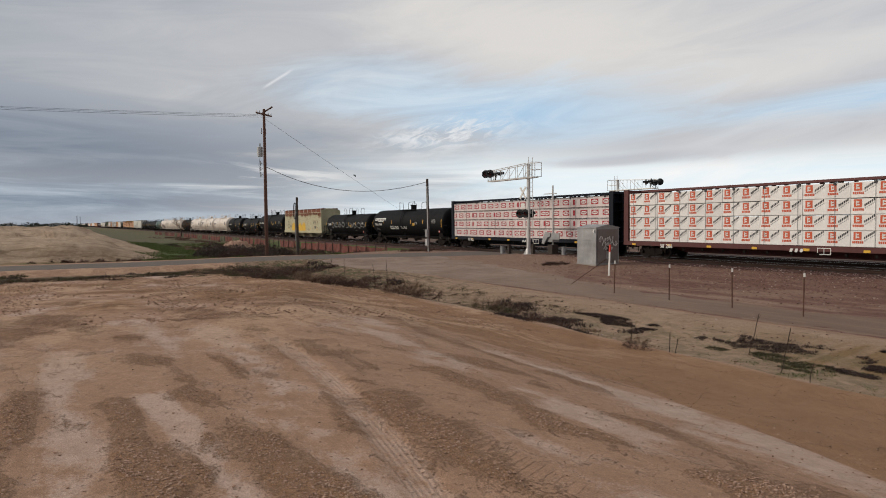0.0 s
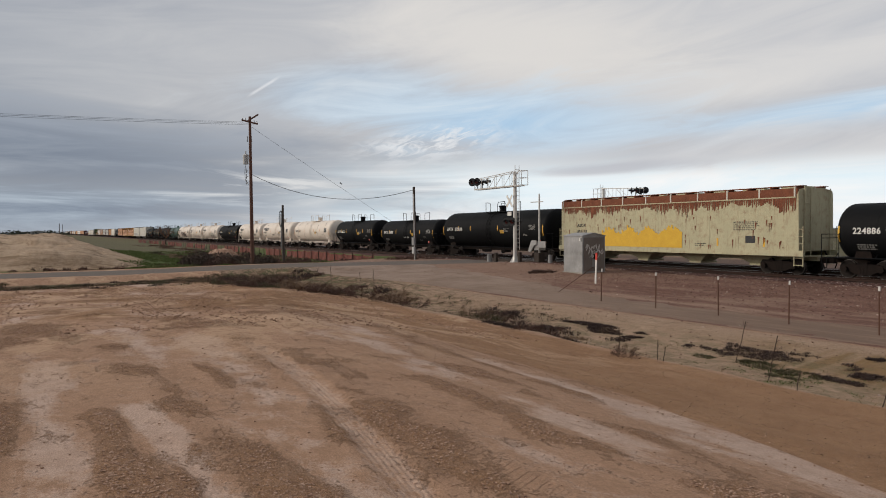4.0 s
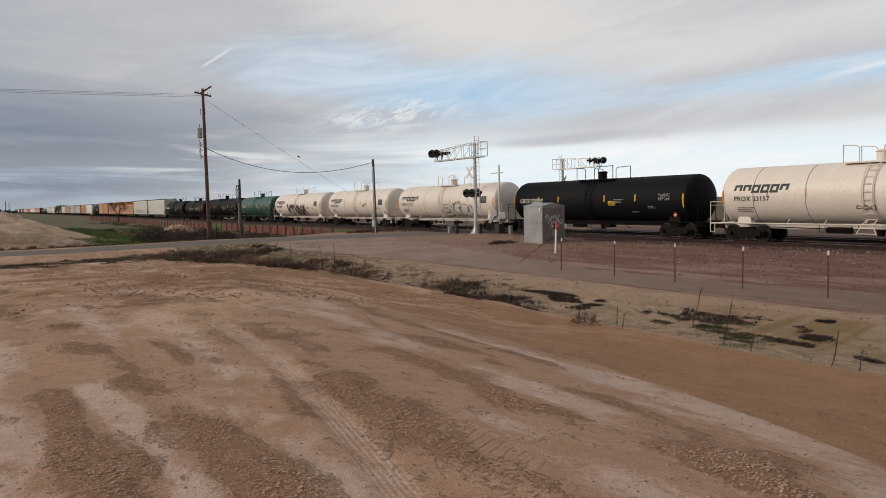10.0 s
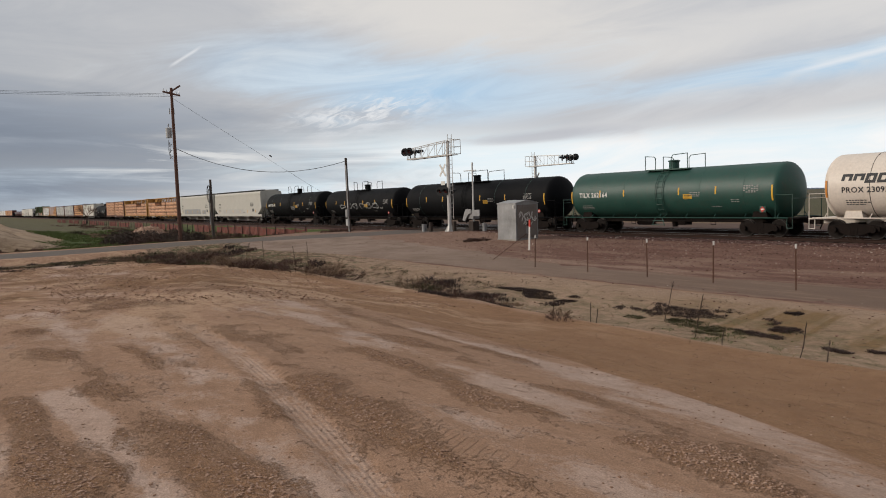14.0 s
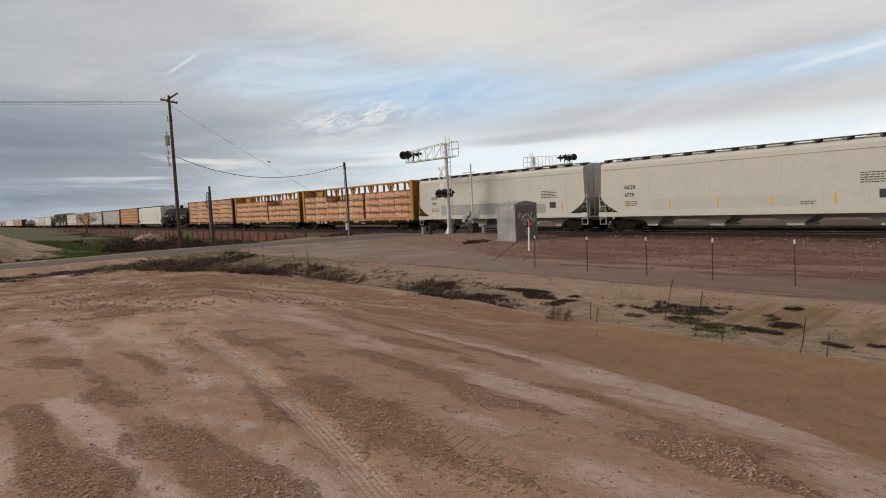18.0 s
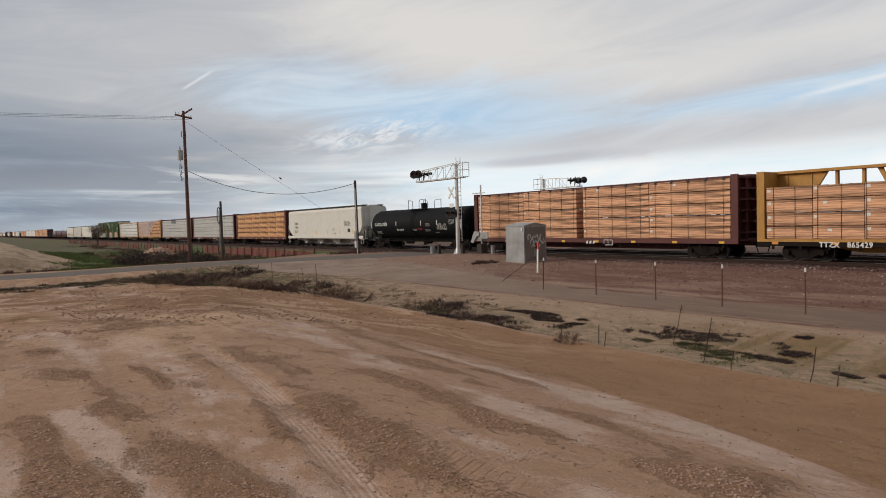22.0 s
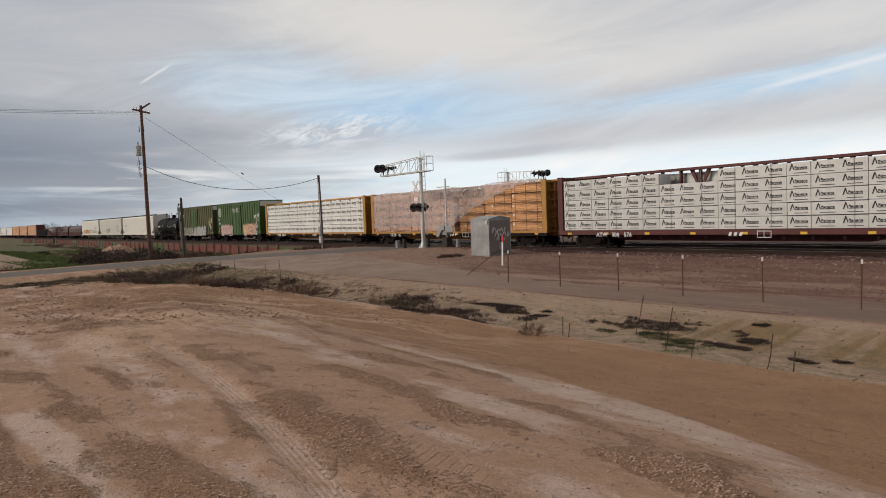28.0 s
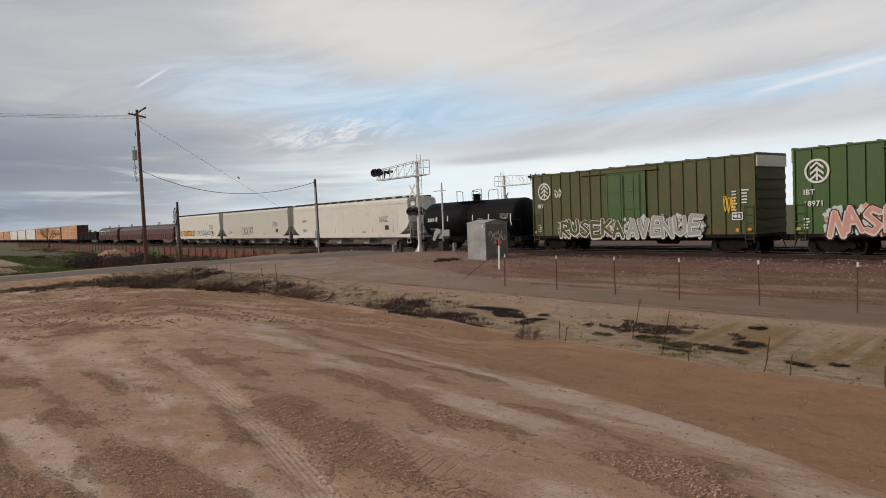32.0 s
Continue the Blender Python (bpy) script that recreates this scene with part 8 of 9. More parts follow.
    spots = [(rnd.gauss(-9.5, 1.2), rnd.gauss(13.9, 0.5), rnd.uniform(0.03, 0.07), 0.16, 18, 0.6) for _ in range(80)]
    spots += [(rnd.uniform(-14, -3), rnd.uniform(12.0, 14.5), rnd.uniform(0.02, 0.05), 0.2, 9, 0.6) for _ in range(60)]
    spots += [(rnd.uniform(-40, -22), rnd.uniform(11.5, 15.5), rnd.uniform(0.03, 0.08), 0.3, 20, 0.6) for _ in range(110)]
    spots += [(rnd.uniform(-50, -40), rnd.uniform(-14, 14), rnd.uniform(0.04, 0.1), 0.4, 24, 0.6) for _ in range(170)]
    blades("green_weeds", "sparse low green weeds in the ditch", "weeds", spots, M_GRASS, 50)
    # grass and brush up the line between the mound and the bank
    spots = [(-63 - 75 * rnd.random() ** 1.3, rnd.uniform(11, 27), rnd.uniform(0.1, 0.35), 0.8, 34, 0.4) for _ in range(520)]
    spots = spots + [(-66 - 70 * rnd.random(), rnd.uniform(9, 15), rnd.uniform(0.15, 0.4), 1.0, 44, 0.4) for _ in range(200)]
    spots += [(-61.5 - 14 * rnd.random() ** 1.5, rnd.uniform(6, 27), rnd.uniform(0.12, 0.4), 0.7, 40, 0.5) for _ in range(190)]
    blades("bank_grass", "green grass at the foot of the railway bank", "grass", spots, M_GRASS, 60)
    spots, low, straw = [], [], []
    for _ in range(150):                   # loose clumps in front of the fence and down the bank
        x, y = -63 - 62 * rnd.random() ** 1.2, 27.0 - 12.0 * rnd.random() ** 1.6
        sort, big = rnd.random(), rnd.uniform(0.5, 1.3)
        for _ in range(int(5 * big)):
            row = (x + rnd.gauss(0, 0.9 * big), y + rnd.gauss(0, 0.4), rnd.uniform(0.2, 0.6) * big, 0.5, 44, 0.75)
            (spots if sort < 0.5 else low if sort < 0.8 else straw).append(row)
    spots += [(-58.5 + rnd.gauss(0, 0.8), rnd.uniform(27.5, 31.5), rnd.uniform(0.2, 0.5), 0.5, 34, 0.7) for _ in range(24)]
    spots += [(-61.8 - 1.6 * rnd.random(), rnd.uniform(-12, 11), rnd.uniform(0.15, 0.7) * rnd.random(), 0.4, 34, 0.6) for _ in range(60)]
    spots += [(-64 - 140 * rnd.random(), 21 + 6.5 * rnd.random() ** 0.6, rnd.uniform(0.2, 0.6), 1.0, 40, 0.7) for _ in range(110)]
    blades("bank_brush", "dry purple-brown brush in front of the barrier fence", "brush", spots, M_BRUSH, 61)
    blades("bank_weeds", "olive-green weeds down the railway bank", "weeds", low, M_OLIVE, 62)
    blades("bank_straw", "tan dead grass down the railway bank", "grass", straw, M_BRUSH_T, 63)
    for k, (x, y, h, w) in enumerate(((-66.5, 14.2, 1.5, 3.4), (-70.5, 13.0, 1.7, 3.8), (-74.0, 20.0, 1.6, 3.2), (-64.5, 25.5, 1.3, 2.6), (-78.0, 15.0, 1.4, 3.0), (-63.5, 6.2, 0.8, 2.2), (-63.2, 9.4, 0.9, 2.4), (-63.0, -0.2, 0.6, 1.8), (-84.0, 21.0, 1.5, 3.0), (-66.0, 26.9, 1.1, 2.6), (-69.0, 17.5, 1.2, 3.4), (-90.0, 17.0, 1.3, 3.2), (-72.5, 23.5, 1.1, 3.0), (-82.0, 17.5, 1.6, 5.0), (-86.5, 18.5, 1.4, 4.0), (-66.5, 20.5, 1.2, 3.6), (-63.8, 22.5, 1.0, 3.0))):
        bush(x, y, h, w, 100 + k, M_BRUSH if k % 3 == 0 else M_BRUSH_D, "leafless purple-brown brush by the roadside")
    for k, (x, y, h, w) in enumerate(((-22.0, 13.9, 0.75, 1.6), (-20.6, 13.8, 0.65, 1.5), (-19.4, 13.6, 0.4, 1.0), (-17.2, 12.8, 0.45, 1.2), (-15.8, 11.7, 0.5, 1.0), (-15.2, 11.3, 0.35, 0.8), (-16.2, 15.15, 0.25, 0.8), (-33.5, 7.9, 0.8, 2.2),
                                      (-31.8, 8.4, 0.65, 2.0), (-29.6, 9.4, 0.7, 2.0), (-27.6, 9.8, 0.65, 1.8), (-25.2, 10.7, 0.8, 1.8), (-23.4, 11.0, 0.85, 1.8), (-22.0, 11.2, 0.6, 1.4), (-10.6, 10.2, 0.3, 0.6), (-11.6, 11.2, 0.35, 0.6), (-36.5, 7.2, 0.7, 2.0), (-36.3, 8.7, 0.65, 2.2), (-34.2, 9.1, 0.55, 1.8), (-35.5, 10.6, 0.6, 2.0), (-37.0, 13.0, 0.75, 2.6), (-35.6, 13.8, 0.7, 2.4), (-34.2, 13.2, 0.55, 2.0), (-28.6, 12.4, 0.55, 1.8), (-25.8, 12.3, 0.35, 1.2), (-48.6, 12.4, 0.6, 2.4), (-47.2, 14.2, 0.6, 2.6))):
        bush(x, y, h, w, 200 + k, M_BRUSH if k % 3 else M_BRUSH_T, "small leafless bush at the ditch edge")
    for k, (x, y, h, lx) in enumerate(((-9.6, 13.4, 1.05, 0.22), (-31.0, 11.6, 1.3, 0.0), (-28.8, 12.2, 1.35, 0.1), (-33.0, 11.4, 1.2, 0.0), (-11.2, 14.4, 1.1, 0.22), (-13.3, 12.6, 0.75, 0.05), (-11.0, 11.6, 0.6, -0.1), (-6.9, 12.7, 0.85, 0.35), (-6.2, 12.3, 0.6, 0.0), (-11.6, 12.4, 0.55, 0.05), (-26.8, 11.9, 1.4, 0.05), (-19.0, 12.0, 0.6, 0.1), (-15.0, 12.4, 0.6, -0.1), (-4.6, 12.2, 0.6, 0.1), (-8.4, 12.6, 0.5, 0.0), (-34.5, 11.2, 0.9, 0.3))):
        weed(x, y, h, 300 + k, M_BRUSH_D, (lx, rnd.uniform(-0.1, 0.1)))
    # a rubble heap of tan earth on the bank
    def spread(rng, n):
        r, a = np.sqrt(rng.rand(n)), rng.uniform(0, 6.28, n)
        return -100.0 + 3.4 * r * np.cos(a), 21.5 + 2.0 * r * np.sin(a)
    lumps = stones("earth_heap", "low heap of tan earth clods on the railway bank", 420, spread, lambda g, n: 0.12 + 0.28 * g.rand(n) ** 2, M_CLOD, 0.9, 65)
    for v in lumps.data.vertices:
        v.co.z += 0.95 * max(0.0, 1 - ((v.co.x + 100) / 3.6) ** 2 - ((v.co.y - 21.5) / 2.2) ** 2)
    # dead canes fallen over at the corner of the lot
    t = thing("dead_canes", "thin fallen dead canes at the edge of the lot", "weeds", at=(-34.0, 11.2, gz(-34.0, 11.2)))
    for k in range(9):
        bm = bmesh.new()
        x0, h, run = rnd.uniform(-2.2, 2.0), rnd.uniform(0.35, 1.05), rnd.uniform(0.4, 2.0) * rnd.choice((-1, 1))
        end = rnd.uniform(0.55, 0.95)
        pts = [(x0 + run * i / 7, 0.25 * math.sin(k * 2.1) + 0.08 * i * math.cos(k * 1.3), h * math.sin(math.pi * end * i / 7) - (0.0 if i else 0.02) + rnd.uniform(-0.03, 0.03) * (i > 0)) for i in range(8)]
        rail_path(bm, pts, 0.009, 4)
        part("cane", bm, M_BRUSH_T if k % 2 else M_BRUSH_D, t)
    # bare tree up the line
    rng = random.Random(8)
    x, y = -205.0, 29.2
    t = thing("bare_tree", "small leafless tree beside the railway bank", "tree", at=(x, y, gz(x, y) - 0.1))
    part("trunk", bar(bmesh.new(), (0, 0, 0), (0.1, 0, 2.0), 0.2, 8, 0.14), M_BRUSH_D, t)
    bm = bmesh.new()
    for k in range(7):
        a = 6.28 * k / 7
        twig_tree(bm, Vector((0.1, 0, 1.6 + 0.06 * k)), Vector((math.cos(a) * 0.9, math.sin(a) * 0.9, 0.8)).normalized(), 1.7, 0.075, 5, rng, 0.5)
    part("branch_crown", bm, M_TWIG, t)


def build_debris():
    """A small heap of dead reddish brush beside the cabinet."""
    rnd = random.Random(77)
    spots = [(-35.3 + rnd.gauss(0, 0.4), 27.0 + rnd.gauss(0, 0.35), rnd.uniform(0.08, 0.22), 0.12, 30, 1.2) for _ in range(60)]
    blades("dead_brush_heap", "small heap of dead reddish brush on the gravel", "brush", spots, M_BRUSH, 78)


build_debris()


def build_distance():
    """Tree rows, sheds and poles low on the horizon, and faint hills."""
    M_FARTREE = surf("far_tree_foliage", (0.035, 0.045, 0.035), (0.05, 0.055, 0.04), 0.5, 1.0)
    # distance haze is painted into the hills as a blue base colour
    M_HILL = surf("haze_tinted_far_hill", (0.16, 0.20, 0.27), (0.18, 0.22, 0.29), 0.01, 1.0)
    rng = np.random.RandomState(31)
    V, F = [], []
    for k in range(150):
        x = -rng.uniform(700, 1500)
        y = rng.uniform(-330, 60) if k % 3 else rng.uniform(60, 420)
        if abs(y - 38) < 12:
            continue
        h, w = rng.uniform(2.5, 5.5), rng.uniform(4, 16)
        for c in range(22):
            p = np.array([x + rng.normal(0, w * 0.3), y + rng.normal(0, w * 0.4), h * rng.uniform(0.15, 0.95)])
            s = rng.uniform(0.5, 1.3)
            i = len(V)
            d = rng.normal(0, 1, (4, 3)) * s
            V += [tuple(p + q) for q in d]
            F += [(i, i + 1, i + 2), (i, i + 2, i + 3), (i, i + 1, i + 3), (i + 1, i + 2, i + 3)]
    tagged(new("far_trees", pydata("far_trees", V, F, M_FARTREE)), "dark clumps of trees low on the far horizon", "trees", kind="stuff")
    V, F = [], []
    n = 120
    for i in range(n + 1):
        a = radians(-40 + 150 * i / n)
        r = 2900.0
        h = 2 + 3 * (0.5 + 0.5 * math.sin(i * 0.21 + 1)) * (0.6 + 0.4 * math.sin(i * 0.57)) + 2 * math.sin(i * 1.7)
        V += [(-r * math.cos(a), r * math.sin(a), -3), (-r * math.cos(a), r * math.sin(a), max(3, h))]
        if i:
            F.append((2 * i - 2, 2 * i, 2 * i + 1, 2 * i - 1))
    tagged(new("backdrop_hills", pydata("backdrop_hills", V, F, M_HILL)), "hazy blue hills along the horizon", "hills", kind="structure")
    for k, (x, y, w, h) in enumerate(((-1150, -6, 22, 5), (-1040, -58, 18, 4.5), (-1220, -110, 26, 5.5), (-980, -150, 14, 4))):
        s = thing("farm_shed", "pale metal farm shed far across the fields", "shed", "far sheds", (x, y, -0.7))
        part("walls", box(bmesh.new(), -4, 4, -w / 2, w / 2, 0, h), M_GALV, s)
        part("roof", prism_yz([(-w / 2 - 0.4, h), (w / 2 + 0.4, h), (0, h + 1.6)], -4.3, 4.3), M_GREY_P, s)
    for k, (x, y, h) in enumerate(((-330, 6, 7), (-460, 10, 8))):
        p = thing("utility_pole", "distant dark utility pole", "utility pole", "utility poles", (x, y, gz(x, y)))
        part("shaft", lathe(bmesh.new(), [(-0.3, 0.16), (h, 0.12)], "z", 8), M_POLE_D, p)


def prism_yz(pts, x0, x1):
    bm = prism(bmesh.new(), pts, 0, 1)
    for v in bm.verts:
        u, t, z = v.co
        v.co = (x0 if t < 0.5 else x1, u, z)
    return bm


build_stones()
build_weeds()
build_distance()


# ---- things beside the line ----
def build_cabinet():
    x0, y0, w, d, h = -34.05, 27.85, 1.72, 1.78, 2.36
    z = gz(-33.2, 28.6) - 0.03
    c = thing("signal_cabinet", "dented galvanised steel railway relay cabinet with graffiti", "cabinet", at=(x0, y0, z))
    bm = box(bmesh.new(), 0, w, 0, d, 0.06, h - 0.14)
    part("body", bm, M_GALV, c)
    part("plinth", box(bmesh.new(), -0.06, w + 0.06, -0.06, d + 0.06, -0.25, 0.06), M_CONC, c)
    bm = bmesh.new()
    a = [bm.verts.new((-0.03, y, z_)) for y, z_ in ((-0.03, h - 0.15), (d / 2, h + 0.02), (d + 0.03, h - 0.15))]
    b = [bm.verts.new((w + 0.04, y, z_)) for y, z_ in ((-0.03, h - 0.15), (d / 2, h + 0.02), (d + 0.03, h - 0.15))]
    a2 = [bm.verts.new((v.co.x, v.co.y, v.co.z + 0.05)) for v in a]
    b2 = [bm.verts.new((v.co.x, v.co.y, v.co.z + 0.05)) for v in b]
    for i in (0, 1):
        bm.faces.new((a[i], a[i + 1], b[i + 1], b[i])), bm.faces.new((a2[i], b2[i], b2[i + 1], a2[i + 1]))
        bm.faces.new((a[i], a2[i], a2[i + 1], a[i + 1])), bm.faces.new((b[i], b[i + 1], b2[i + 1], b2[i]))
    bm.faces.new((a[0], b[0], b2[0], a2[0])), bm.faces.new((a[2], a2[2], b2[2], b[2]))
    part("roof", bm, M_GALV, c)
    part("gable", prism_yz([(0.0, h - 0.15), (d, h - 0.15), (d / 2, h + 0.02)], w - 0.02, w + 0.004), M_GALV, c)
    door = part("door", box(bmesh.new(), w + 0.004, w + 0.03, 0.10, d - 0.10, 0.12, h - 0.22), M_CABSIDE, c, "brown-stained cabinet door with pale graffiti")
    part("handle", box(bmesh.new(), w + 0.03, w + 0.07, d * 0.48, d * 0.53, 0.85, 1.15), M_STEEL, door)
    part("vent", box(bmesh.new(), w + 0.03, w + 0.05, d * 0.28, d * 0.72, h - 0.36, h - 0.27), M_CABSIDE, door)
    part("notice", box(bmesh.new(), w + 0.03, w + 0.034, d * 0.42, d * 0.58, 0.35, 0.85), M_GALV, door)
    part("lamp", box(bmesh.new(), w - 0.2, w - 0.1, -0.07, 0.0, h - 0.42, h - 0.24), M_TAG, c)
    bm = bmesh.new()
    for row, (zc, amp, y0, y1, ph) in enumerate(((1.55, 0.20, 0.22, 1.30, 0.0), (1.28, 0.17, 0.45, 1.62, 2.0), (1.02, 0.10, 0.62, 1.20, 4.0))):
        curl = [(y0 + (y1 - y0) * i / 40 + 0.10 * math.sin(i * 0.9 + ph), zc + amp * math.sin(i * 1.21 + ph) * (0.6 + 0.4 * math.sin(i * 0.23))) for i in range(41)]
        for i, q in enumerate(thick(curl, 0.034)):
            bm.faces.new([bm.verts.new((w + 0.036 + 0.0003 * (i % 20) + 0.007 * row, y, zz)) for y, zz in q])
    part("graffiti", bm, M_TAG, door, "pale sprayed scrawl")
    bm = bmesh.new()
    for k in range(2):
        box(bm, 0.02, w - 0.02, -0.012, 0, 0.75 + k * 0.72, 0.77 + k * 0.72)
    part("seams", bm, M_GALV, c)


def flasher_mesh():
    """A round black crossing lamp with its backboard and hood, facing -y."""
    bm = bmesh.new()
    lathe(bm, [(0.0, 0.34), (0.02, 0.34), (0.03, 0.16), (0.22, 0.14), (0.26, 0.08)], "y", 20)
    for i in range(12):
        a, b = math.pi * (i - 1) / 10 * 1.0, math.pi * i / 10
        p = [(0.16 * math.cos(t), q, 0.16 * math.sin(t)) for t, q in ((a, -0.01), (b, -0.01), (b, -0.26), (a, -0.26))]
        bm.faces.new([bm.verts.new(v) for v in p])
    return finish(bm, "flasher", M_SIGBLACK)


def lens_mesh():
    bm = lathe(bmesh.new(), [(-0.03, 0.05), (-0.02, 0.12), (-0.005, 0.15)], "y", 16)
    return finish(bm, "lens", M_LENS)


def crossing_signal(at, flip, near):
    """Cantilever crossing signal; its arm runs out along -x (flip: the other way round)."""
    c = thing("crossing_signal", "silver cantilever railway crossing signal with black flashing lamps" + (" and crossbuck" if near else " beyond the tracks"), "crossing signal", "crossing signals", pose(*at, 0, 0, 180 if flip else 0))
    bm = bmesh.new()
    lathe(bm, [(-0.25, 0.42), (0.05, 0.40), (0.08, 0.24), (0.45, 0.16), (0.5, 0.155), (6.95, 0.135), (7.0, 0.06)], "z", 16)
    part("mast", bm, M_GALV_W, c)
    bm = bmesh.new()
    for k in range(4):
        t = math.pi / 4 + math.pi / 2 * k
        prism_v = [(0.16 * math.cos(t), 0.16 * math.sin(t), 0.5), (0.40 * math.cos(t), 0.40 * math.sin(t), 0.06), (0.14 * math.cos(t), 0.14 * math.sin(t), 0.06)]
        n = Vector((-math.sin(t), math.cos(t), 0)) * 0.012
        a = [bm.verts.new(Vector(p) + n) for p in prism_v]
        b = [bm.verts.new(Vector(p) - n) for p in prism_v]
        bm.faces.new(a), bm.faces.new(b[::-1])
        for i in range(3):
            j = (i + 1) % 3
            bm.faces.new((a[i], b[i], b[j], a[j]))
    part("base_gussets", bm, M_GALV_W, c)
    bm = bmesh.new()                      # arm: two chords each side, laced
    z0, z1, xl = 5.92, 7.0, -5.4
    for y in (-0.28, 0.28):
        rail_path(bm, [(0.1, y, z0), (xl, y, z0)], 0.035, 6)
        rail_path(bm, [(0.1, y, z1), (xl, y, z1 - 0.28)], 0.03, 6)
        n = 5
        for k in range(n + 1):
            x = xl * k / n
            bar(bm, (x, y, z0), (x, y, z1 - 0.28 * k / n), 0.02, 5)
            if k < n and k % 2 == 0:
                bar(bm, (x, y, z1 - 0.28 * k / n), (xl * (k + 1) / n, y, z0), 0.02, 5)
    for k in range(6):
        x = xl * k / 5
        bar(bm, (x, -0.28, z0), (x, 0.28, z0), 0.02, 5)
    part("arm", bm, M_GALV_W, c)
    part("walkway", box(bmesh.new(), xl - 0.1, 0.9, -0.30, 0.30, z0 - 0.07, z0 - 0.03), M_GALV_W, c)
    bm = bmesh.new()                      # railing of the landing behind the mast
    for y in (-0.3, 0.3):
        rail_path(bm, [(0.25, y, z0), (1.25, y, z0), (1.25, y, z1), (0.25, y, z1)], 0.022, 5)
        bar(bm, (0.25, y, (z0 + z1) / 2), (1.25, y, (z0 + z1) / 2), 0.018, 5)
    for z in (z0, (z0 + z1) / 2, z1):
        bar(bm, (1.25, -0.3, z), (1.25, 0.3, z), 0.02, 5)
    part("landing_railing", bm, M_GALV_W, c)
    bm = bmesh.new()                      # ladder
    for y in (-0.19, 0.19):
        bar(bm, (0.42, y - 0.1, 1.0 if near else 0.8), (0.42, y - 0.1, 7.45), 0.024, 5)
    for k in range(19):
        z = 1.2 + k * 0.33
        bar(bm, (0.42, -0.29, z), (0.42, 0.09, z), 0.016, 5)
    for z in (1.5, 3.2, 5.0, 6.6):
        bar(bm, (0.42, -0.1, z), (0.1, 0, z), 0.02, 5)
    part("ladder", bm, M_GALV_W, c)
    fm, lm = shared("flasher", flasher_mesh), shared("lens", lens_mesh)
    spots = [(-4.65, 6.50), (-5.35, 6.52)]
    for x, z in spots:
        for s in (-1, 1):
            f = part("flasher", fm, None, c, at=pose(x + 0.18 * s, s * 0.42, z, 0, 0, 38 if s < 0 else 150))
            part("lens", lm, None, f)
        bm = bar(bmesh.new(), (x, -0.42, z), (x, 0.42, z), 0.04, 8)
        bar(bm, (x, 0, z), (x, 0, z0), 0.04, 8)
        part("lamp_bracket", bm, M_SIGBLACK, c)
    for s in (-1, 1):
        for u in (-0.36, 0.36):
            f = part("flasher", fm, None, c, at=pose(u - 0.36, s * 0.30, 3.15, 0, 0, 30 if s < 0 else 180))
            part("lens", lm, None, f)
    bm = bar(bmesh.new(), (-0.8, 0, 3.15), (0.1, 0, 3.15), 0.05, 8)
    for s in (-1, 1):
        for u in (-0.72, 0.0):
            bar(bm, (u, 0, 3.15), (u, s * 0.30, 3.15), 0.035, 6)
    part("lamp_crossarm", bm, M_SIGBLACK, c)
    cb = thing_part("crossbuck", c)
    for k, a in enumerate((50, -50)):
        bm = box(bmesh.new(), -0.58, 0.58, -0.012, 0.012, -0.09, 0.09)
        moved(bm, pose(-0.42, -0.22 - 0.02 * k, 4.75, 0, a, 0) if near else pose(0, -0.22 - 0.02 * k, 4.75, 0, a, 0))
        part("blade", bm, M_TAG, cb)
    part("track_count_sign", box(bmesh.new(), -0.68, -0.16, -0.24, -0.22, 3.62, 3.92), M_TAG, c)


def thing_part(name, parent):
    ob = new(name)
    ob.parent = parent
    return ob


def build_signals():
    crossing_signal((-44.6, 31.7, gz(-44.6, 31.7) + 0.02), False, True)
    crossing_signal((-56.5, 51.6, -0.15), True, False)
    # gate mechanism with its post, arm swung up out of the way
    x, y = -42.2, 32.2
    z = gz(x, y)
    g = thing("gate_post", "grey steel crossing gate post with counterweights", "crossing gate", at=(x, y, z))
    part("post", lathe(bmesh.new(), [(-0.2, 0.07), (5.15, 0.06)], "z", 12), M_GALV_W, g)
    part("crossarm", bar(bmesh.new(), (-1.05, 0, 4.55), (0.45, 0, 4.55), 0.035, 6), M_GALV_W, g)
    part("mechanism_box", box(bmesh.new(), -0.25, 0.35, -0.3, 0.3, 0.95, 1.55), M_GALV, g)
    bm = prism(bmesh.new(), [(-0.85, 0.85), (-0.55, 0.78), (-0.1, 1.30), (0.2, 1.35), (0.2, 1.66), (-0.4, 1.68), (-0.62, 1.35)], -0.42, -0.34)
    part("counterweight", bm, M_GALV, g)
    part("arm_stub", box(bmesh.new(), 0.35, 1.25, -0.42, -0.34, 1.15, 1.62), M_GALV, g)
    part("footing", box(bmesh.new(), -0.28, 0.28, -0.28, 0.28, -0.2, 0.75), M_TIE, g)
    for (x, y, r, h) in ((-47.6, 31.3, 0.20, 0.52), (-40.9, 32.2, 0.16, 0.55)):
        p = thing("junction_can", "short galvanised steel cable can", "cable can", "cable cans", (x, y, gz(x, y)))
        part("can", lathe(bmesh.new(), [(-0.1, r), (h, r), (h + 0.02, r * 1.1), (h + 0.08, r * 1.1)], "z", 18), M_GALV, p)
    for (x, y, h) in ((-46.5, 31.2, 0.75), (-43.3, 31.2, 0.75)):
        p = thing("timber_bollard", "dark weathered timber bollard by the crossing", "bollard", "timber bollards", (x, y, gz(x, y)))
        part("post", box(bmesh.new(), -0.11, 0.11, -0.11, 0.11, -0.2, h), M_TIE, p)


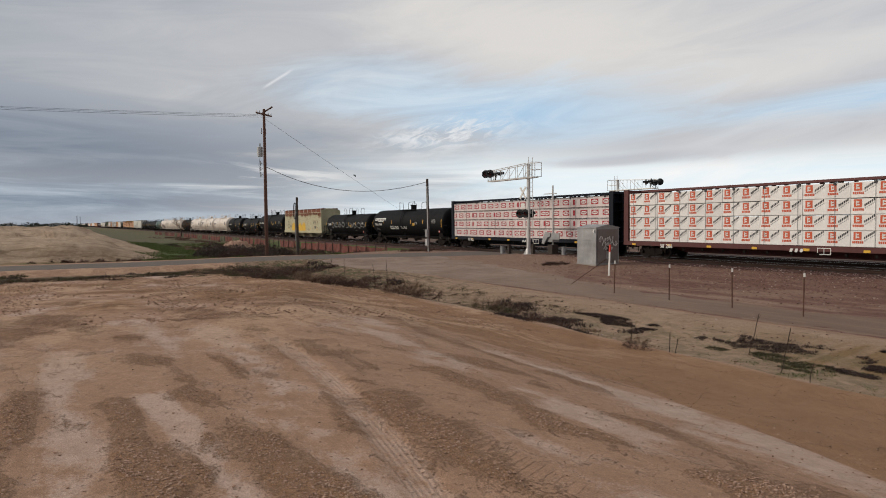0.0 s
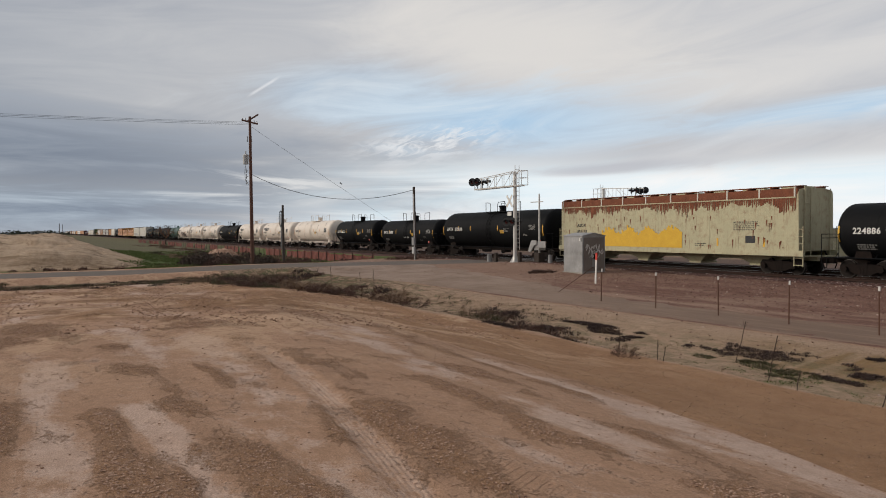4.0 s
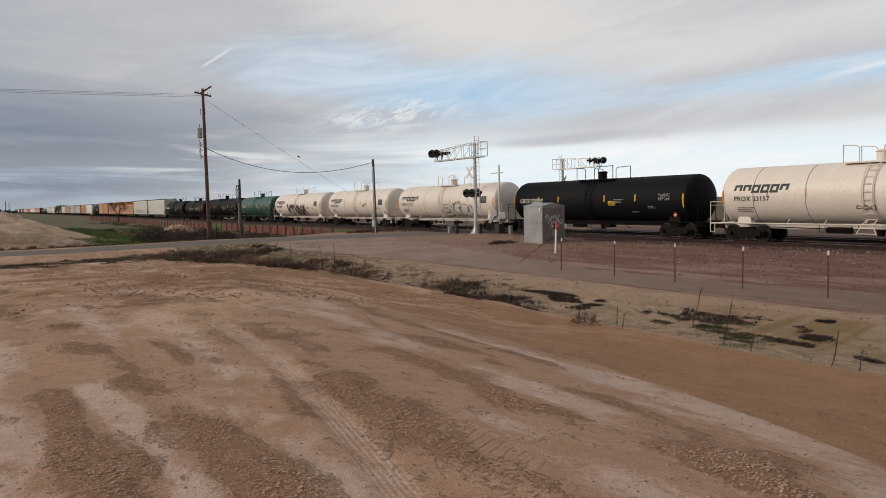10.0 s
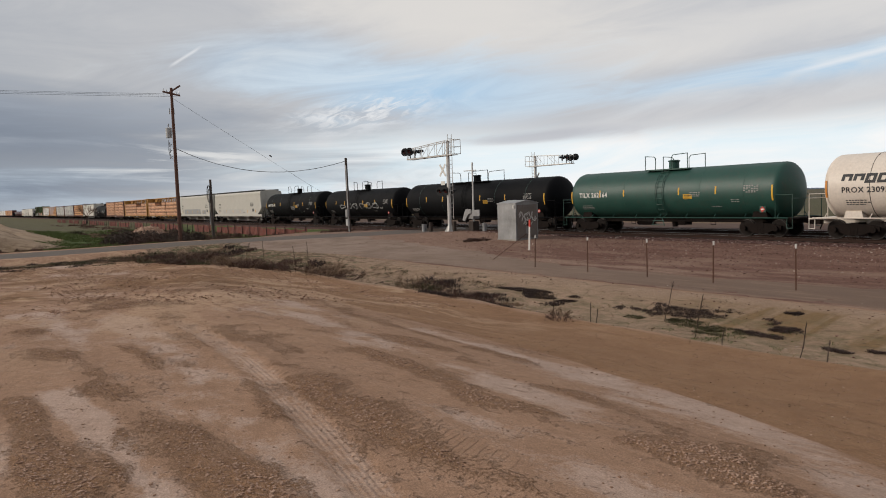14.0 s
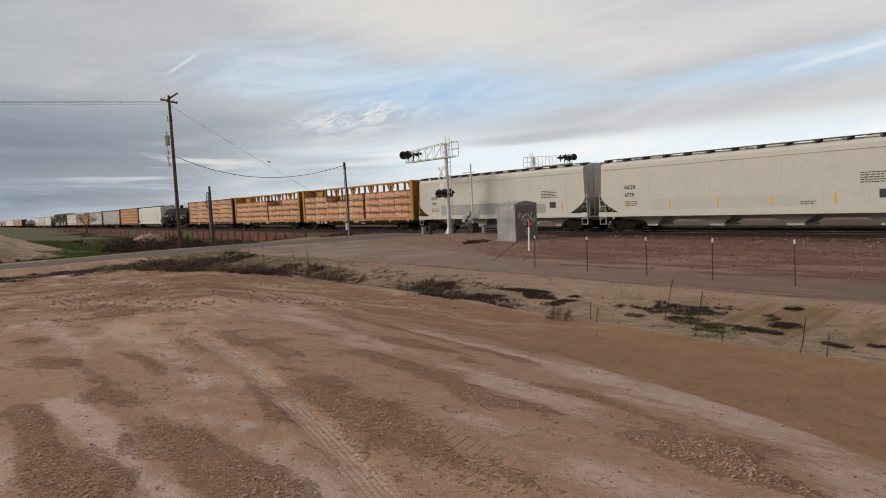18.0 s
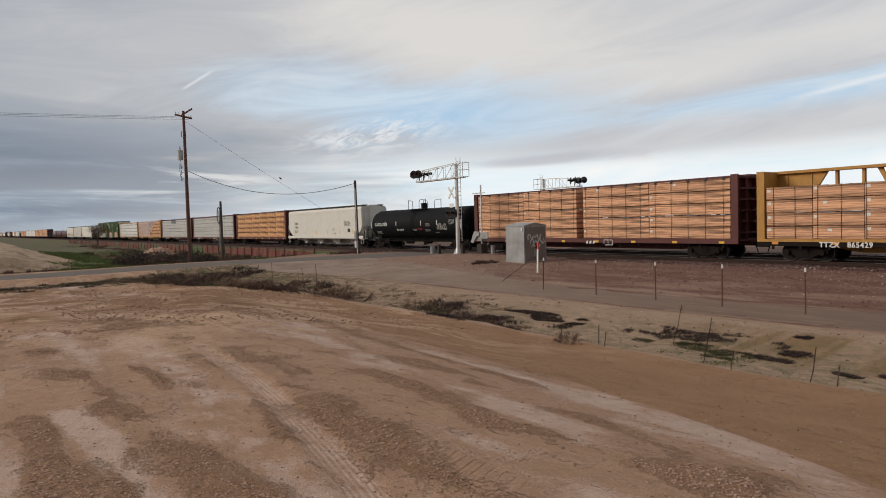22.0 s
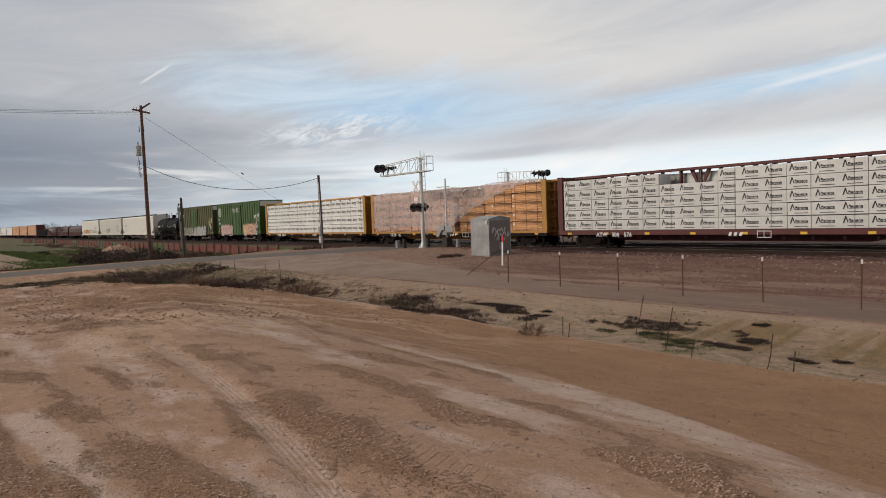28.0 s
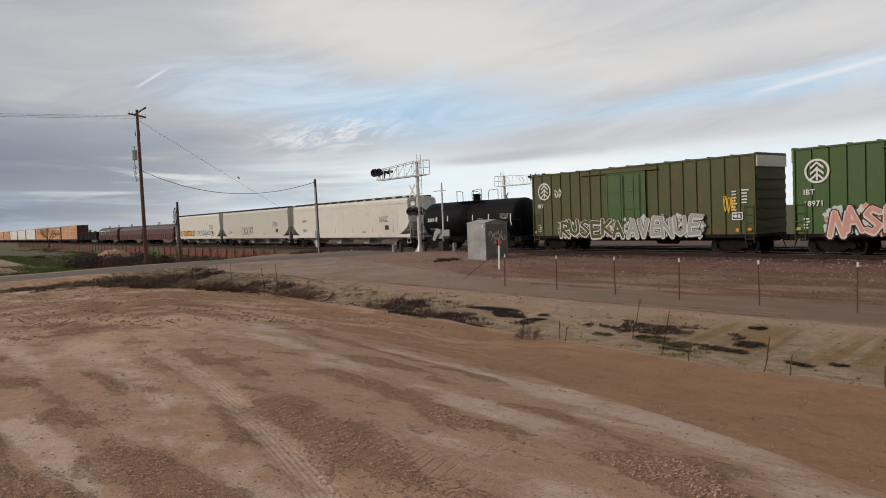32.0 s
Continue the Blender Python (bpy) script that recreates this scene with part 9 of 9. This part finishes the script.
def wire(bm, a, b, sag, r=0.012, n=20):
    a, b = Vector(a), Vector(b)
    pts = [a.lerp(b, i / n) - Vector((0, 0, 4 * sag * (i / n) * (1 - i / n))) for i in range(n + 1)]
    rail_path(bm, pts, r, 4)


def utility_pole(at, h, r0, r1, lean, name, label):
    p = thing(name, label, "utility pole", "utility poles", pose(*at, *lean))
    return p


POLE1, POLE2, POLE3 = (-68.9, 17.7), (-72.2, 21.8), (-56.4, 29.1)


def build_poles():
    z = gz(*POLE1)
    p = utility_pole((*POLE1, z), 14.8, 0.2, 0.13, (0, -1.1, 0), "utility_pole", "tall brown leaning utility pole with transformer and crossarms")
    part("shaft", lathe(bmesh.new(), [(-0.3, 0.20), (14.8, 0.125)], "z", 12), M_POLE, p)
    part("crossarm", moved(box(bmesh.new(), -0.06, 0.06, -1.25, 1.25, 14.2, 14.34), pose(0, 0, 0, 0, 0, 40)), M_POLE, p)
    part("alley_arm", moved(box(bmesh.new(), -0.06, 0.06, -0.3, 1.0, -0.06, 0.06), pose(0, 0, 14.5, 28, 0, -40)), M_POLE, p)
    bm = bmesh.new()
    rot = pose(0, 0, 0, 0, 0, 40)
    for y in (-1.15, -0.7, 0.7, 1.15):
        v = rot @ Vector((0, y, 14.34))
        bar(bm, v, v + Vector((0, 0, 0.22)), 0.05, 8, 0.03)
    for k in range(3):
        bar(bm, (-0.3, -0.2 + 0.2 * k, 12.4), (-0.3, -0.2 + 0.2 * k, 12.95), 0.06, 8, 0.04)
    part("insulators", bm, M_INSUL, p)["kind"] = "stuff"
    part("transformer", moved(lathe(bmesh.new(), [(0, 0.26), (0.9, 0.28), (0.95, 0.2)], "z", 16), Matrix.Translation((-0.45, -0.35, 10.2))), M_TRANSF, p, "pale grey pole transformer")
    bm = bmesh.new()
    for dx in (-0.55, -0.35):
        bar(bm, (dx, -0.35, 11.15), (dx, -0.35, 11.5), 0.05, 8, 0.03)
    part("bushings", bm, M_INSUL, p)
    bm = bmesh.new()
    for k in range(3):
        box(bm, -0.75, -0.1, -0.3, -0.22, 8.4 + k * 0.55, 8.46 + k * 0.55)
        bar(bm, (-0.72, -0.26, 8.25 + k * 0.55), (-0.72, -0.26, 8.7 + k * 0.55), 0.05, 8)
    rail_path(bm, [(-0.45, -0.35, 10.2), (-0.8, -0.4, 9.4), (-0.8, -0.3, 8.6), (-0.2, -0.2, 8.2)], 0.02, 5)
    part("cutouts", bm, M_INSUL, p)
    part("guard_strip", box(bmesh.new(), -0.24, -0.14, -0.1, 0.1, 0, 4.2), M_TAG, p)
    bm = bmesh.new()
    for k in range(6):
        bar(bm, (0.1, -0.18, 0.6 + k * 0.4), (0.34, -0.26, 0.6 + k * 0.4), 0.03, 5)
    part("steps", bm, M_STEEL, p)
    z = gz(*POLE2)
    p = utility_pole((*POLE2, z), 6.4, 0.16, 0.13, (0, -0.8, 0), "utility_pole", "short dark pole with a coiled cable")
    part("shaft", lathe(bmesh.new(), [(-0.3, 0.15), (6.35, 0.11)], "z", 10), M_POLE_D, p)
    part("conduit", bar(bmesh.new(), (-0.14, -0.16, 1.8), (-0.14, -0.16, 5.4), 0.06, 8), M_GALV, p)
    bm = bmesh.new()
    for k in range(3):
        pts = [(0.55 * math.cos(t) * (0.8 + 0.1 * k), -0.2 - 0.03 * k, 4.9 + 0.85 * math.sin(t)) for t in [2 * math.pi * i / 20 for i in range(21)]]
        rail_path(bm, pts, 0.02, 4)
    part("cable_coil", bm, M_WIRE, p, "loose coil of black cable")
    z = gz(*POLE3)
    p = utility_pole((*POLE3, z), 6.5, 0.14, 0.11, (0, -1.6, 0), "utility_pole", "weathered service pole with a meter box")
    part("shaft", lathe(bmesh.new(), [(-0.3, 0.14), (6.55, 0.11)], "z", 10), M_POLE_D, p)
    part("conduit", bar(bmesh.new(), (0.12, -0.1, 0), (0.12, -0.1, 5.9), 0.04, 8), M_GALV_W, p)
    part("meter_box", box(bmesh.new(), -0.08, 0.30, -0.28, -0.10, 1.3, 2.0), M_GALV, p)
    part("disconnect_box", box(bmesh.new(), -0.06, 0.28, -0.28, -0.10, 0.55, 1.15), M_TRANSF, p)
    # wires
    w = thing("overhead_wires", "thin black overhead wires slung from the poles", "wires")
    top1 = Vector((POLE1[0] - 0.28, POLE1[1], gz(*POLE1) + 14.5))
    for k, y in enumerate((-1.1, 0.0, 0.9)):
        bm = bmesh.new()
        wire(bm, top1 + Vector((0.9 * y, 0.3 * y, -0.12 - 0.24 * k)), top1 + Vector((-6 + 0.9 * y, -110 + 0.3 * y, 0.7 - 0.24 * k)), 1.2, 0.013, 16)
        part("line_wire", bm, M_WIRE, w)
    bm = bmesh.new()
    wire(bm, (POLE1[0] - 0.1, POLE1[1], gz(*POLE1) + 9.2), (POLE3[0] - 0.15, POLE3[1], gz(*POLE3) + 6.3), 1.55, 0.03, 28)
    part("service_drop", bm, M_WIRE, w)
    bm = bmesh.new()
    wire(bm, top1 - Vector((0, 0, 0.6)), (-80.0, 44.0, 0.2), 0.15, 0.012, 8)
    bar(bm, top1.lerp(Vector((-80.0, 44.0, 0.2)), 0.42), top1.lerp(Vector((-80.0, 44.0, 0.2)), 0.43), 0.07, 6)
    part("guy_wire", bm, M_WIRE, w)


def build_fence():
    f = thing("wire_fence", "line of rusty steel fence posts with white tops", "fence", at=(0, 0, 0))
    def post_mesh():
        bm = bmesh.new()
        box(bm, -0.018, 0.018, -0.006, 0.006, -0.3, 1.34), box(bm, -0.006, 0.006, 0.006, 0.028, -0.3, 1.34)
        return finish(bm, "post", M_POST)
    me = shared("fpost", post_mesh)
    cap = shared("fcap", lambda: finish(box(bmesh.new(), -0.022, 0.022, -0.010, 0.032, 1.22, 1.345), "white_top", M_WHITE_P))
    rnd = random.Random(2)
    xs = [-21.9, -18.85, -16.1, -13.5, -10.8, -8.15, -5.4, -2.7, 0.0]
    tops = []
    for x in xs:
        y = 19.8 + rnd.uniform(-0.05, 0.05)
        lean = rnd.uniform(-1.2, 1.2)
        p = part("post", me, None, f, at=pose(x, y, gz(x, y), rnd.uniform(-1, 1), lean, 0))
        part("white_top", cap, None, p)
        tops.append(Vector((x, y, gz(x, y))))
    p = part("leaning_post", bar(bmesh.new(), (-26.2, 20.9, gz(-26.2, 20.9) - 0.1), (-25.9, 23.0, gz(-26, 21.5) + 1.15), 0.013, 6), M_POST, f, "old post fallen aslant")
    o = thing("marker_post", "white marker stake with a red top, leaning slightly", "marker post", at=pose(-28.0, 25.0, gz(-28, 25), 0, 3, 0))
    part("stake", box(bmesh.new(), -0.05, 0.05, -0.02, 0.02, -0.2, 1.25), M_WHITE_P, o)
    part("red_top", box(bmesh.new(), -0.055, 0.055, -0.024, 0.024, 1.25, 1.62), M_RED_P, o)


def build_silt_fence():
    """Faded red plastic fencing along the foot of the bank, with short dark stakes."""
    f = thing("plastic_fence", "faded red plastic barrier fence sagging between dark stakes", "fence")
    xs = [-63.6 - 2.6 * i for i in range(75)]
    stake = shared("stake", lambda: finish(box(bmesh.new(), -0.035, 0.035, -0.035, 0.035, -0.3, 1.10), "stake", M_TIE))
    rnd = random.Random(21)
    v, faces = [], []
    for i, x in enumerate(xs):
        z = gz(x, 28.2)
        part("stake", stake, None, f, at=pose(x, 28.09, z, 0, rnd.uniform(-4, 4), 0))
    n = 6
    for i in range(len(xs) * n):
        x = xs[0] - 2.6 * i / n
        z = gz(x, 28.2)
        t = (i % n) / n
        sag = 0.10 * math.sin(math.pi * t) + 0.05 * math.sin(i * 0.13)
        for k in range(4):
            v.append((x, 28.2 + 0.05 * math.sin(i * 1.7 + k), z - 0.1 + (1.05 - sag) * k / 3))
        if i and not (x < -84 and math.sin(i * 0.21) + 0.6 * math.sin(i * 0.083) > 0.45):
            for k in range(3):
                a = (i - 1) * 4 + k
                faces.append((a, a + 1, a + 5, a + 4))
    part("fabric", pydata("fabric", v, faces, M_SILT), None, f)


build_cabinet()
build_signals()
build_poles()
build_fence()
build_silt_fence()


# ---- movement ----
SPEED, GAIN, BRAKE = 19.70, 0.0165, 0.13      # it gathers speed slowly and eases off after 28.5 s


def run(t):
    """Metres that the train has gone along the line."""
    return SPEED * t + GAIN * t * t - BRAKE * max(0.0, t - 28.5) ** 2


def motions():
    for car, s in CARS:
        walk(car, [(t, pose(s + run(t), TRACK_Y, 0)) for t in list(range(0, 29, 2)) + [29, 30, 31, 32]])


motions()
